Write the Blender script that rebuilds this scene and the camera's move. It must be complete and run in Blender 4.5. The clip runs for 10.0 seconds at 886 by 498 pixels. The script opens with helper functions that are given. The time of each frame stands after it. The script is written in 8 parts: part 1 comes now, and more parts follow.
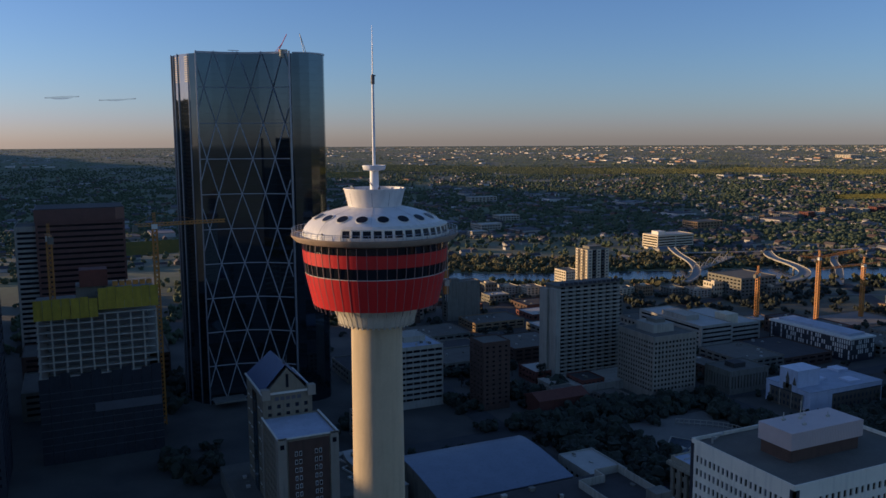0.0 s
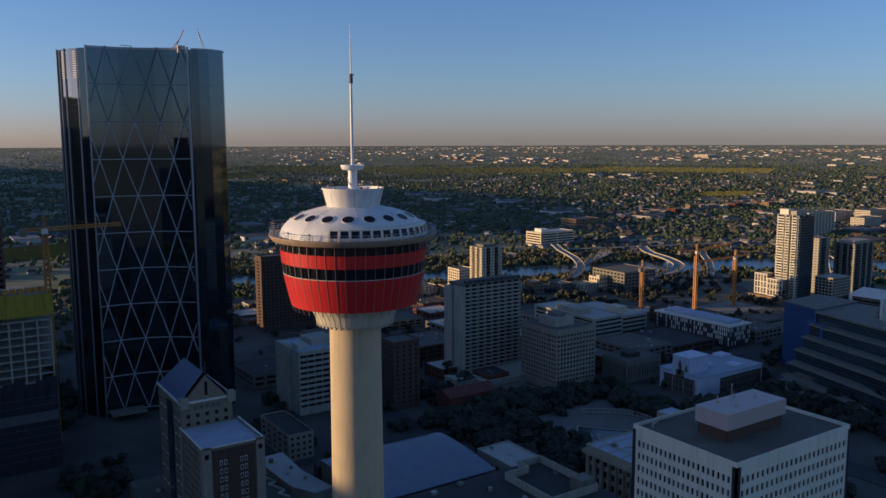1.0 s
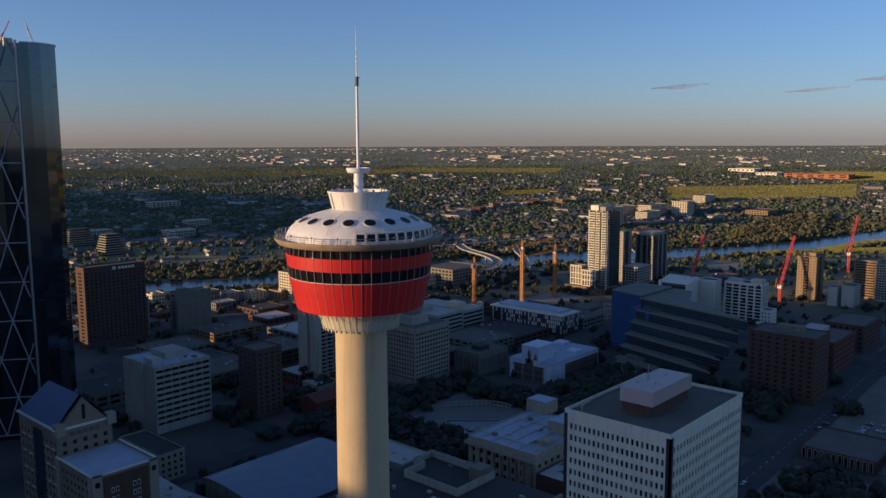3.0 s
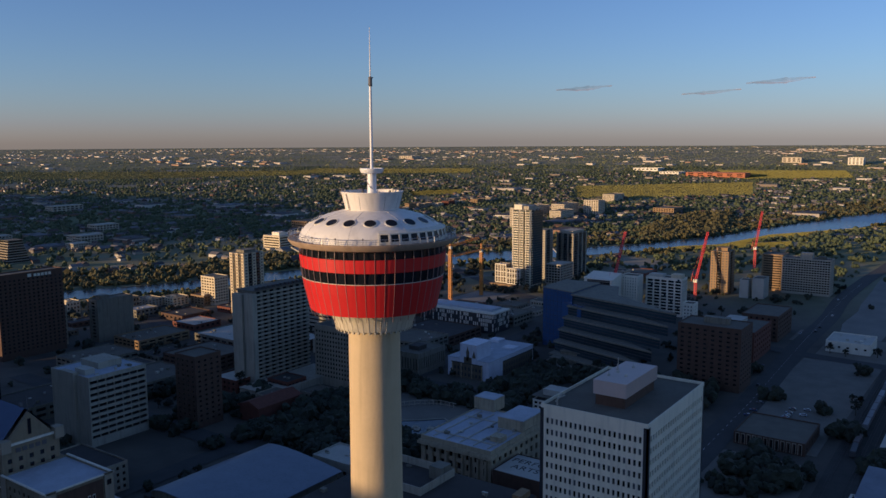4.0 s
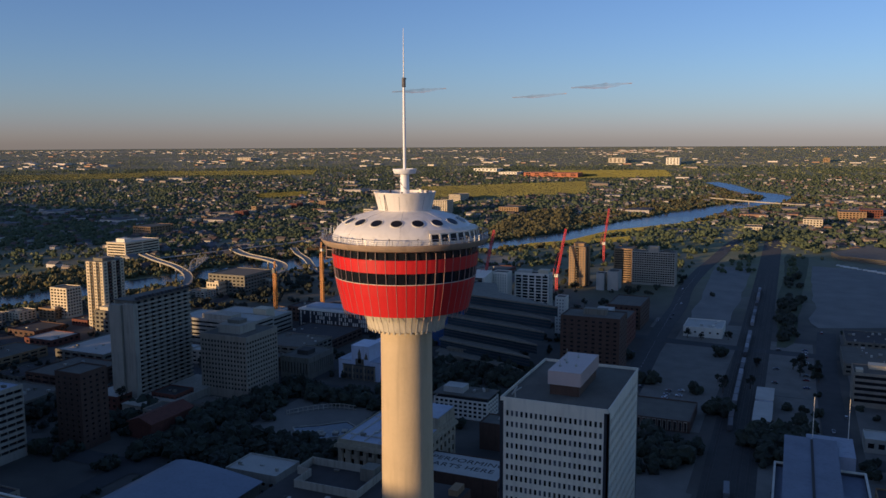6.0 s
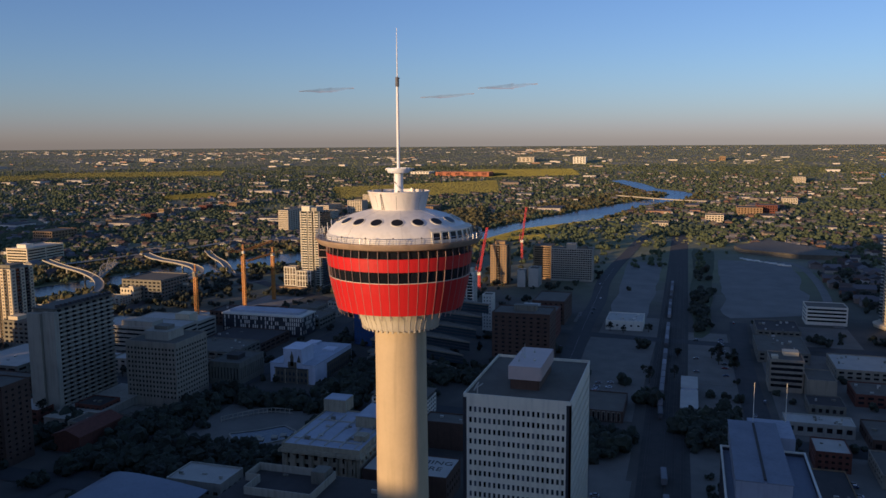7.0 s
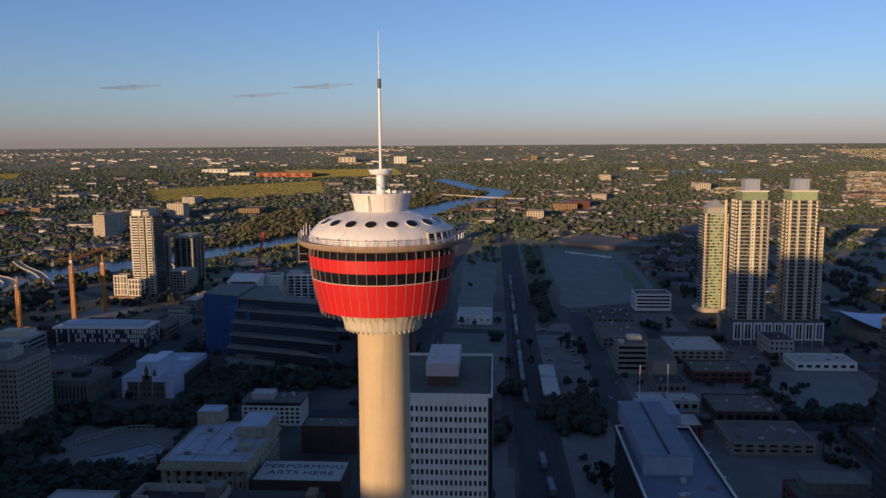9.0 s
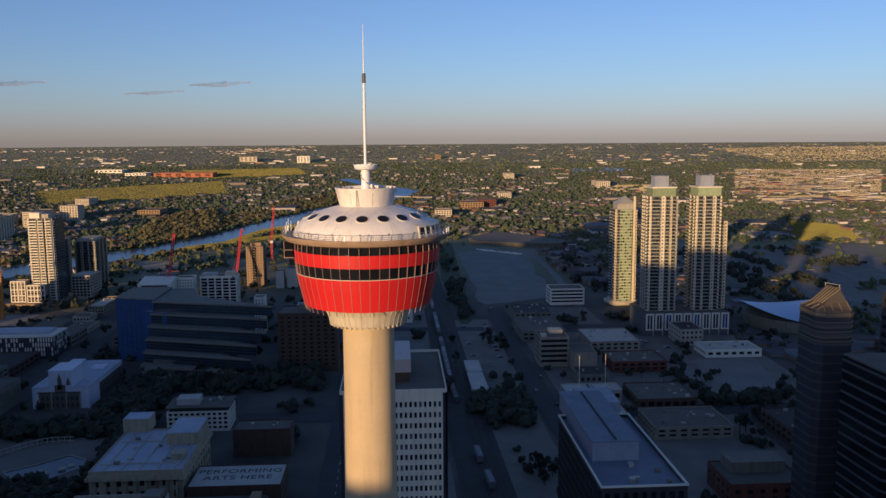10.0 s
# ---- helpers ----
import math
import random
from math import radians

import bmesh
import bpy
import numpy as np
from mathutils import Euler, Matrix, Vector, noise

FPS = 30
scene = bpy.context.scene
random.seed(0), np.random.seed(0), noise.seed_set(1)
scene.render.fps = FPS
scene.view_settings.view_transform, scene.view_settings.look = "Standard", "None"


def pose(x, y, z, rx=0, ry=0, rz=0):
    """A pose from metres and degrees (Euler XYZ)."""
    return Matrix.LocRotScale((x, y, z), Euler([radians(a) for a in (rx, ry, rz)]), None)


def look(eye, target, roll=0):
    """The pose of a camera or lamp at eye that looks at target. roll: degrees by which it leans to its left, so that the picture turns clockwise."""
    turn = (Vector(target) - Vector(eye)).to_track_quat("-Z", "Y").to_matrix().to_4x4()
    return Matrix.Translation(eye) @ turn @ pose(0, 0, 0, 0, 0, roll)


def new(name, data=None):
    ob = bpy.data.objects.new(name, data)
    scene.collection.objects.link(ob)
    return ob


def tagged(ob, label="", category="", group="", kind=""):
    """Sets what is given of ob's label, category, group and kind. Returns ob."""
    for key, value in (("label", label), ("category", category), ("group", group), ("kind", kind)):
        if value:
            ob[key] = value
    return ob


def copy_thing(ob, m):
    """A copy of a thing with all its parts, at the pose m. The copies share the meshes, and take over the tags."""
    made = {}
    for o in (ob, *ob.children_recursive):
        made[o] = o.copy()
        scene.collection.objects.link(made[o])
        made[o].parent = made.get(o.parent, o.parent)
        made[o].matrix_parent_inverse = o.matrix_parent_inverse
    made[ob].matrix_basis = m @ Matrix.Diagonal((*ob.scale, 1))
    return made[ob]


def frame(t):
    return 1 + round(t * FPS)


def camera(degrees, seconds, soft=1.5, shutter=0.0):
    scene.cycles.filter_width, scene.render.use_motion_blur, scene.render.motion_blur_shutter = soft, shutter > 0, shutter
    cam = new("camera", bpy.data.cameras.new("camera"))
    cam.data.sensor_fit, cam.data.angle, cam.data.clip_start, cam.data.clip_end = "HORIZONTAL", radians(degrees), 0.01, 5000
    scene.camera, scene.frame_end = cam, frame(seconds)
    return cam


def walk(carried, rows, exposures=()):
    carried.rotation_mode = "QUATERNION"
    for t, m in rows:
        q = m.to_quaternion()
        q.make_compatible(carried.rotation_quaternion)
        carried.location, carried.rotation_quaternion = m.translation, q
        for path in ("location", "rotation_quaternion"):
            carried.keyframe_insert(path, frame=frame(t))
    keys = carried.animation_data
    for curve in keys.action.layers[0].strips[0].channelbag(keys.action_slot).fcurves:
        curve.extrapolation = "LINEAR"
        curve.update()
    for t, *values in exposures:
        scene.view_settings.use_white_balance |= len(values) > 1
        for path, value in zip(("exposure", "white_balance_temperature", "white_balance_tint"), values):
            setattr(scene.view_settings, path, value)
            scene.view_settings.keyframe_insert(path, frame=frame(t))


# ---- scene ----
cam = camera(57.2, 10.0)
PATH = [
    (0, (0.647, 0.692, 168.138), (1.472, 2.495, 167.876), -0.3),
    (0.5, (-9.067, 4.793, 168.215), (-8.105, 6.526, 167.953), -0.2),
    (1, (-18.486, 9.486, 168.133), (-17.392, 11.139, 167.87), -0.2),
    (1.5, (-28.014, 14.858, 168.134), (-26.806, 16.431, 167.872), -0.2),
    (2, (-36.808, 20.795, 168.24), (-35.506, 22.291, 167.979), -0.2),
    (2.5, (-45.314, 27.257, 168.538), (-43.918, 28.665, 168.277), -0.2),
    (4, (-67.488, 50.085, 168.577), (-65.868, 51.23, 168.316), -0.3),
    (4.5, (-73.741, 58.824, 168.427), (-72.054, 59.867, 168.167), -0.3),
    (5, (-79.551, 67.232, 168.421), (-77.814, 68.189, 168.161), -0.3),
    (6.5, (-93.296, 91.172, 168.726), (-91.436, 91.861, 168.466), -0.3),
    (7, (-96.706, 98.991, 168.589), (-94.809, 99.567, 168.328), -0.4),
    (7.5, (-99.547, 106.696, 168.603), (-97.621, 107.167, 168.342), -0.4),
    (8, (-102.009, 114.945, 168.682), (-100.058, 115.301, 168.419), -0.4),
    (8.5, (-103.945, 123.03, 168.981), (-101.977, 123.269, 168.718), -0.4),
    (9, (-105.083, 131.602, 169.125), (-103.105, 131.732, 168.861), -0.4),
    (9.5, (-106.283, 139.786, 168.989), (-104.301, 139.801, 168.725), -0.4),
    (10, (-106.787, 148.481, 168.328), (-104.808, 148.368, 168.061), -0.4),
]
walk(cam, [(t, look(eye, target, roll)) for t, eye, target, roll in PATH], ((0.0, 0.06, 5950, 32), (10.0, 0.01, 6300, 36)))

# ---- world, sun, exposure ----
SUN_AZ, SUN_EL = 302.0, 6.5
world = bpy.data.worlds.new("sky")
scene.world = world
world.use_nodes = True
wn = world.node_tree
sky = wn.nodes.new("ShaderNodeTexSky")
sky.sky_type = "NISHITA"
sky.sun_disc = False
sky.sun_elevation = radians(SUN_EL)
sky.sun_rotation = radians(SUN_AZ)
sky.altitude = 1050.0
sky.air_density, sky.dust_density, sky.ozone_density = 1.0, 1.0, 3.2
dust = wn.nodes.new("ShaderNodeMix")
dust.data_type, dust.blend_type = "RGBA", "MULTIPLY"
dust.inputs["Factor"].default_value = 1.0
hues = wn.nodes.new("ShaderNodeSeparateColor")
warmth = wn.nodes.new("ShaderNodeMath")
warmth.operation = "DIVIDE"
band = wn.nodes.new("ShaderNodeMapRange")
band.inputs["From Min"].default_value, band.inputs["From Max"].default_value = 0.45, 1.25
tint = wn.nodes.new("ShaderNodeMix")
tint.data_type = "RGBA"
tint.inputs["A"].default_value, tint.inputs["B"].default_value = (0.93, 0.99, 1.01, 1), (0.92, 0.905, 1.10, 1)
wn.links.new(sky.outputs[0], hues.inputs[0])
wn.links.new(hues.outputs[0], warmth.inputs[0])
wn.links.new(hues.outputs[2], warmth.inputs[1])
wn.links.new(warmth.outputs[0], band.inputs["Value"])
wn.links.new(band.outputs[0], tint.inputs["Factor"])
wn.links.new(tint.outputs["Result"], dust.inputs["B"])
wn.links.new(sky.outputs[0], dust.inputs["A"])
wn.links.new(dust.outputs["Result"], wn.nodes["Background"].inputs[0])
wn.nodes["Background"].inputs[1].default_value = 0.156
TO_SUN = Vector((math.sin(radians(SUN_AZ)) * math.cos(radians(SUN_EL)), math.cos(radians(SUN_AZ)) * math.cos(radians(SUN_EL)), math.sin(radians(SUN_EL))))
sun = new("sun", bpy.data.lights.new("sun", "SUN"))
sun.data.energy, sun.data.angle, sun.data.color = 4.4, radians(0.6), (1.0, 0.75, 0.33)
sun.matrix_world = look(TO_SUN * 500 + Vector((0, 0, 300)), (0, 0, 300))
scene.view_settings.exposure = 0.0


# ---- materials ----
def material(name, colour, rough=0.8, metal=0.0, var=0.18, size=3.0, fine=0.4, bump=0.0, stain=0.0, rnd=0.0, island=0.0, spec=0.5):
    """A painted, stony or metallic surface: broad patches of `size` metres, grain of `fine` metres, streaky stains, shade by object."""
    m = bpy.data.materials.new(name)
    m.use_nodes = True
    nt = m.node_tree
    bsdf = nt.nodes["Principled BSDF"]
    bsdf.inputs["Roughness"].default_value, bsdf.inputs["Metallic"].default_value = rough, metal
    bsdf.inputs["Specular IOR Level"].default_value = spec
    co = nt.nodes.new("ShaderNodeTexCoord")

    def noisy(scale, detail, stretch=None):
        n = nt.nodes.new("ShaderNodeTexNoise")
        n.inputs["Scale"].default_value, n.inputs["Detail"].default_value = scale, detail
        if stretch:
            mp = nt.nodes.new("ShaderNodeMapping")
            mp.inputs["Scale"].default_value = stretch
            nt.links.new(co.outputs["Object"], mp.inputs[0])
            nt.links.new(mp.outputs[0], n.inputs["Vector"])
        else:
            nt.links.new(co.outputs["Object"], n.inputs["Vector"])
        return n.outputs["Fac"]

    def calc(op, a, b):
        n = nt.nodes.new("ShaderNodeMath")
        n.operation = op
        for k, v in enumerate((a, b)):
            if isinstance(v, (int, float)):
                n.inputs[k].default_value = v
            else:
                nt.links.new(v, n.inputs[k])
        return n.outputs[0]

    f = calc("ADD", calc("MULTIPLY", calc("SUBTRACT", noisy(1 / size, 3), 0.5), 2.2 * var), 1.0)
    grain = noisy(1 / fine, 2)
    f = calc("ADD", f, calc("MULTIPLY", calc("SUBTRACT", grain, 0.5), var))
    if stain:
        s = noisy(1.0, 4, (0.6, 0.6, 0.05))
        f = calc("MULTIPLY", f, calc("SUBTRACT", 1.0, calc("MULTIPLY", calc("MAXIMUM", calc("SUBTRACT", s, 0.5), 0.0), stain * 3)))
    if rnd:
        oi = nt.nodes.new("ShaderNodeObjectInfo")
        f = calc("MULTIPLY", f, calc("ADD", calc("MULTIPLY", oi.outputs["Random"], rnd), 1 - rnd / 2))
    if island:
        g = nt.nodes.new("ShaderNodeNewGeometry")
        f = calc("MULTIPLY", f, calc("ADD", calc("MULTIPLY", g.outputs["Random Per Island"], island), 1 - island / 2))
    mul = nt.nodes.new("ShaderNodeVectorMath")
    mul.operation = "SCALE"
    mul.inputs[0].default_value = colour
    nt.links.new(f, mul.inputs["Scale"])
    nt.links.new(mul.outputs[0], bsdf.inputs["Base Color"])
    if bump:
        b = nt.nodes.new("ShaderNodeBump")
        b.inputs["Strength"].default_value, b.inputs["Distance"].default_value = bump, fine * 0.3
        nt.links.new(grain, b.inputs["Height"])
        nt.links.new(b.outputs[0], bsdf.inputs["Normal"])
    return m


def palette(name, colours, rough=0.8, var=0.15, island=True, size=1.5):
    """A surface whose colour is picked from a few, by mesh island or by object."""
    m = material(name, (1, 1, 1), rough, var=var, size=size)
    nt = m.node_tree
    ramp = nt.nodes.new("ShaderNodeValToRGB")
    ramp.color_ramp.interpolation = "CONSTANT"
    while len(ramp.color_ramp.elements) < len(colours):
        ramp.color_ramp.elements.new(0.5)
    for k, c in enumerate(colours):
        ramp.color_ramp.elements[k].position = k / len(colours)
        ramp.color_ramp.elements[k].color = (*c, 1)
    if island:
        src = nt.nodes.new("ShaderNodeNewGeometry").outputs["Random Per Island"]
    else:
        src = nt.nodes.new("ShaderNodeObjectInfo").outputs["Random"]
    nt.links.new(src, ramp.inputs[0])
    scale = [n for n in nt.nodes if n.type == "VECT_MATH"][0]
    nt.links.new(ramp.outputs[0], scale.inputs[0])
    return m


M = {}
M["tower_concrete"] = material("tower_concrete", (0.55, 0.42, 0.255), 0.85, var=0.10, size=5, fine=0.7, bump=0.15, stain=0.25)
M["collar"] = material("collar", (0.60, 0.53, 0.41), 0.7, var=0.15, size=2, stain=0.4)
M["dome"] = material("dome", (0.76, 0.72, 0.66), 0.45, var=0.07, size=3, stain=0.22)
M["dome_seam"] = material("dome_seam", (0.50, 0.47, 0.44), 0.7)
M["red_panel"] = material("red_panel", (0.62, 0.022, 0.018), 0.42, var=0.10, size=4, rnd=0.10)
M["rim_brown"] = material("rim_brown", (0.36, 0.25, 0.17), 0.6, var=0.2, size=2, stain=0.3)
M["mullion"] = material("mullion", (0.34, 0.21, 0.185), 0.5, metal=0.0, var=0.08)
M["mast_white"] = material("mast_white", (0.78, 0.77, 0.76), 0.4, var=0.06)
M["mast_dark"] = material("mast_dark", (0.12, 0.11, 0.11), 0.6)
M["rail_steel"] = material("rail_steel", (0.5, 0.5, 0.5), 0.35, metal=0.8)
M["glass_dark"] = material("glass_dark", (0.012, 0.014, 0.018), 0.08, var=0.3, size=3, rnd=0.5, spec=0.6)
M["office_glass"] = palette("office_glass", [(0.010, 0.011, 0.014), (0.05, 0.055, 0.065), (0.014, 0.015, 0.018), (0.11, 0.115, 0.125), (0.010, 0.011, 0.013), (0.02, 0.022, 0.026), (0.07, 0.06, 0.05)], 0.2, 0.1, island=False)
# plant screen paint, tinted with the pink of low sun
M["screen_sun_pink"] = material("screen_sun_pink", (0.60, 0.47, 0.41), 0.6, var=0.08, size=3)
M["glass_blue"] = material("glass_blue", (0.035, 0.085, 0.19), 0.14, var=0.2, size=4, rnd=0.3)
M["glass_bow"] = material("glass_bow", (0.086, 0.110, 0.128), 0.04, metal=0.9, var=0.12, size=7)
M["glass_green"] = material("glass_green", (0.27, 0.33, 0.19), 0.15, var=0.25, size=3, rnd=0.3)
M["glass_teal"] = material("glass_teal", (0.03, 0.05, 0.06), 0.1, var=0.3, size=3, rnd=0.4)
M["glass_black"] = material("glass_black", (0.012, 0.012, 0.014), 0.3, var=0.3, size=2, rnd=0.6, spec=0.2)
M["drum_white"] = material("drum_white", (0.72, 0.67, 0.61), 0.55, var=0.12, size=2, fine=0.3, stain=0.4)
M["granite_dark"] = material("granite_dark", (0.19, 0.080, 0.055), 0.45, var=0.2, size=4)
M["yard_beige"] = material("yard_beige", (0.36, 0.295, 0.18), 0.95, var=0.35, size=40, fine=4.0)
M["diagrid"] = material("diagrid", (0.40, 0.40, 0.39), 0.45, metal=0.0, var=0.1)
M["bow_frame"] = material("bow_frame", (0.30, 0.30, 0.31), 0.3, metal=0.5)
M["concrete_pale"] = material("concrete_pale", (0.424, 0.370, 0.280), 0.85, var=0.14, size=6, fine=0.6, stain=0.4, bump=0.1)
M["concrete_warm"] = material("concrete_warm", (0.350, 0.285, 0.202), 0.85, var=0.14, size=6, fine=0.6, stain=0.4, bump=0.1)
M["concrete_grey"] = material("concrete_grey", (0.212, 0.188, 0.139), 0.88, var=0.2, size=5, fine=0.6, stain=0.5, bump=0.1)
M["office_white"] = material("office_white", (0.820, 0.735, 0.559), 0.75, var=0.08, size=5, fine=0.6, stain=0.25)
M["paint_white"] = material("paint_white", (0.784, 0.710, 0.568), 0.6, var=0.08, size=4, stain=0.2)
M["sheeting"] = material("sheeting", (0.66, 0.67, 0.72), 0.55, var=0.14, size=4, fine=0.9, bump=0.4, stain=0.2)
M["hotel_stone"] = material("hotel_stone", (0.265, 0.205, 0.129), 0.85, var=0.15, size=4, stain=0.35)
M["sun_cream"] = material("sun_cream", (0.66, 0.53, 0.35), 0.75, var=0.10, size=4, stain=0.2)
M["far_cream"] = material("far_cream", (0.56, 0.47, 0.34), 0.85, var=0.15, size=5)
M["beige"] = material("beige", (0.530, 0.380, 0.215), 0.8, var=0.12, size=5, stain=0.25)
M["cream"] = material("cream", (0.657, 0.540, 0.361), 0.75, var=0.10, size=4, stain=0.2)
M["balcony_white"] = material("balcony_white", (0.742, 0.660, 0.499), 0.7, var=0.10, size=3, rnd=0.12)
M["sandstone"] = material("sandstone", (0.445, 0.360, 0.237), 0.9, var=0.2, size=3, fine=0.4, bump=0.3, stain=0.5)
M["brick_red"] = material("brick_red", (0.170, 0.055, 0.034), 0.9, var=0.25, size=3, fine=0.3, bump=0.3, stain=0.4)
M["brick_brown"] = material("brick_brown", (0.111, 0.060, 0.039), 0.9, var=0.25, size=3, fine=0.3, bump=0.3, stain=0.3)
M["granite_brown"] = material("granite_brown", (0.20, 0.085, 0.055), 0.35, var=0.15, size=4)
M["tan_brick"] = material("tan_brick", (0.318, 0.200, 0.103), 0.9, var=0.2, size=3, fine=0.3, bump=0.2, stain=0.3)
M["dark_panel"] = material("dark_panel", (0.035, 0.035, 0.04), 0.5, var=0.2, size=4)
M["roof_grey"] = material("roof_grey", (0.143, 0.125, 0.093), 0.95, var=0.3, size=7, fine=0.8, bump=0.3, stain=0.0)
M["roof_blue"] = material("roof_blue", (0.42, 0.445, 0.48), 0.7, var=0.25, size=8, fine=1.0)
M["roof_pale"] = material("roof_pale", (0.477, 0.440, 0.365), 0.75, var=0.2, size=8, fine=1.0)
M["roof_dark"] = material("roof_dark", (0.064, 0.055, 0.047), 0.95, var=0.3, size=6, fine=0.8)
M["metal_roof_blue"] = material("metal_roof_blue", (0.025, 0.065, 0.14), 0.45, metal=0.2, var=0.15, size=3)
M["metal_pale"] = material("metal_pale", (0.498, 0.460, 0.378), 0.45, metal=0.4, var=0.15, size=3, stain=0.3)
M["tarp_yellow"] = material("tarp_yellow", (0.38, 0.27, 0.02), 0.7, var=0.25, size=3, fine=0.8, bump=0.5, stain=0.4)
M["crane_yellow"] = material("crane_yellow", (0.52, 0.20, 0.03), 0.5, var=0.15)
M["crane_red"] = material("crane_red", (0.60, 0.05, 0.05), 0.5, var=0.15)
M["asphalt"] = material("asphalt", (0.060, 0.057, 0.051), 0.92, var=0.3, size=9, fine=0.5, bump=0.2)
M["lot"] = material("lot", (0.185, 0.165, 0.130), 0.95, var=0.35, size=14, fine=0.7, bump=0.2)
M["ballast"] = material("ballast", (0.062, 0.056, 0.046), 0.98, var=0.35, size=6, fine=0.5, bump=0.5)
M["gravel"] = material("gravel", (0.215, 0.20, 0.17), 0.98, var=0.3, size=25, fine=1.0, bump=0.3)
M["line_white"] = material("line_white", (0.6, 0.6, 0.58), 0.8, var=0.3, size=1)
M["rail_iron"] = material("rail_iron", (0.10, 0.075, 0.06), 0.5, metal=0.7)
M["deck"] = material("deck", (0.339, 0.300, 0.241), 0.9, var=0.2, size=5, stain=0.2)
M["water"] = material("water", (0.014, 0.036, 0.055), 0.22, var=0.25, size=40, fine=3.0, bump=0.12)
M["grass_field"] = material("grass_field", (0.185, 0.165, 0.038), 0.95, var=0.2, size=60, fine=4.0)
M["grass_dark"] = material("grass_dark", (0.070, 0.080, 0.035), 0.95, var=0.35, size=20, fine=2.0)
M["crown_tan"] = material("crown_tan", (0.062, 0.050, 0.036), 0.6, var=0.15, size=3)
M["crown_rib"] = material("crown_rib", (0.17, 0.135, 0.09), 0.6, var=0.15, size=3)
M["netting"] = material("netting", (0.022, 0.024, 0.028), 0.8, var=0.5, size=5, fine=1.0, bump=0.3, stain=0.4)
M["printed_stone"] = material("printed_stone", (0.159, 0.125, 0.086), 0.8, var=0.3, size=3, fine=0.5, stain=0.3)
M["bark"] = material("bark", (0.09, 0.065, 0.045), 0.95, var=0.3, size=0.6, fine=0.1, bump=0.5)
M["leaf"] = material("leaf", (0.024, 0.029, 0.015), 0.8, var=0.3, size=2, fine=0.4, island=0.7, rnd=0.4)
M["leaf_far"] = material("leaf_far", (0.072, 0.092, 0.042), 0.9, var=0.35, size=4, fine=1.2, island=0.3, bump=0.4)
M["meadow"] = material("meadow", (0.160, 0.162, 0.066), 0.95, var=0.35, size=120, fine=12, island=0.3)
M["saddle_blue"] = material("saddle_blue", (0.34, 0.46, 0.62), 0.5, var=0.12, size=8)
# paler, greyer leaves: the haze of distance is put into the colour
M["leaf_haze"] = material("leaf_haze", (0.090, 0.108, 0.060), 0.95, var=0.3, size=20, fine=4, island=0.5)
M["leaf_gold"] = material("leaf_gold", (0.098, 0.084, 0.030), 0.9, var=0.4, size=4, fine=1.2, island=0.8, bump=0.8)
M["house"] = palette("house", [(0.26, 0.20, 0.15), (0.58, 0.53, 0.46), (0.36, 0.31, 0.25), (0.18, 0.13, 0.09), (0.20, 0.17, 0.15), (0.46, 0.41, 0.34), (0.13, 0.11, 0.09), (0.20, 0.10, 0.06), (0.17, 0.155, 0.15)])
M["house_roof"] = palette("house_roof", [(0.07, 0.065, 0.065), (0.11, 0.085, 0.07), (0.06, 0.055, 0.055), (0.14, 0.13, 0.13), (0.10, 0.06, 0.045), (0.18, 0.17, 0.17)])
M["shed_far"] = palette("shed_far", [(0.44, 0.38, 0.32), (0.28, 0.23, 0.19), (0.58, 0.53, 0.46), (0.22, 0.17, 0.13), (0.32, 0.18, 0.11), (0.46, 0.41, 0.35)])
M["warehouse"] = palette("warehouse", [(0.72, 0.62, 0.50), (0.54, 0.46, 0.37), (0.76, 0.68, 0.58), (0.42, 0.32, 0.24), (0.64, 0.56, 0.46), (0.42, 0.23, 0.13)])
M["warehouse_roof"] = palette("warehouse_roof", [(0.34, 0.31, 0.28), (0.44, 0.41, 0.37), (0.22, 0.20, 0.18), (0.48, 0.45, 0.41), (0.28, 0.24, 0.21)])
M["orange_brick"] = material("orange_brick", (0.44, 0.15, 0.07), 0.85, var=0.15, size=6)
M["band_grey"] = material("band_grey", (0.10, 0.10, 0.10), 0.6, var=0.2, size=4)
M["vault_metal"] = material("vault_metal", (0.215, 0.245, 0.285), 0.45, metal=0.3, var=0.15, size=9, stain=0.2)
M["glass_smoke"] = material("glass_smoke", (0.058, 0.060, 0.066), 0.22, var=0.35, size=4, fine=0.8, spec=0.5)
M["band_smoke"] = material("band_smoke", (0.078, 0.076, 0.074), 0.6, var=0.2, size=4)
# duller steel for the top braces: sky reflection over them put into the colour
M["brace_glare"] = material("brace_glare", (0.15, 0.17, 0.19), 0.35, metal=0.4, var=0.1)
M["roof_slate"] = material("roof_slate", (0.185, 0.205, 0.24), 0.7, var=0.22, size=7, fine=0.8, stain=0.15)
M["plant_grey"] = material("plant_grey", (0.29, 0.315, 0.36), 0.6, var=0.12, size=4, stain=0.3)
M["window_warm"] = material("window_warm", (0.13, 0.12, 0.105), 0.25, var=0.3, size=2)
M["car_paint"] = palette("car_paint", [(0.6, 0.6, 0.6), (0.03, 0.03, 0.035), (0.30, 0.31, 0.33), (0.7, 0.7, 0.7), (0.25, 0.02, 0.02), (0.03, 0.05, 0.12), (0.12, 0.12, 0.13)], 0.3, 0.05, island=False)
M["rail_glass"] = material("rail_glass", (0.09, 0.09, 0.085), 0.3, var=0.2, size=2)
M["car_glass"] = material("car_glass", (0.015, 0.017, 0.02), 0.08)
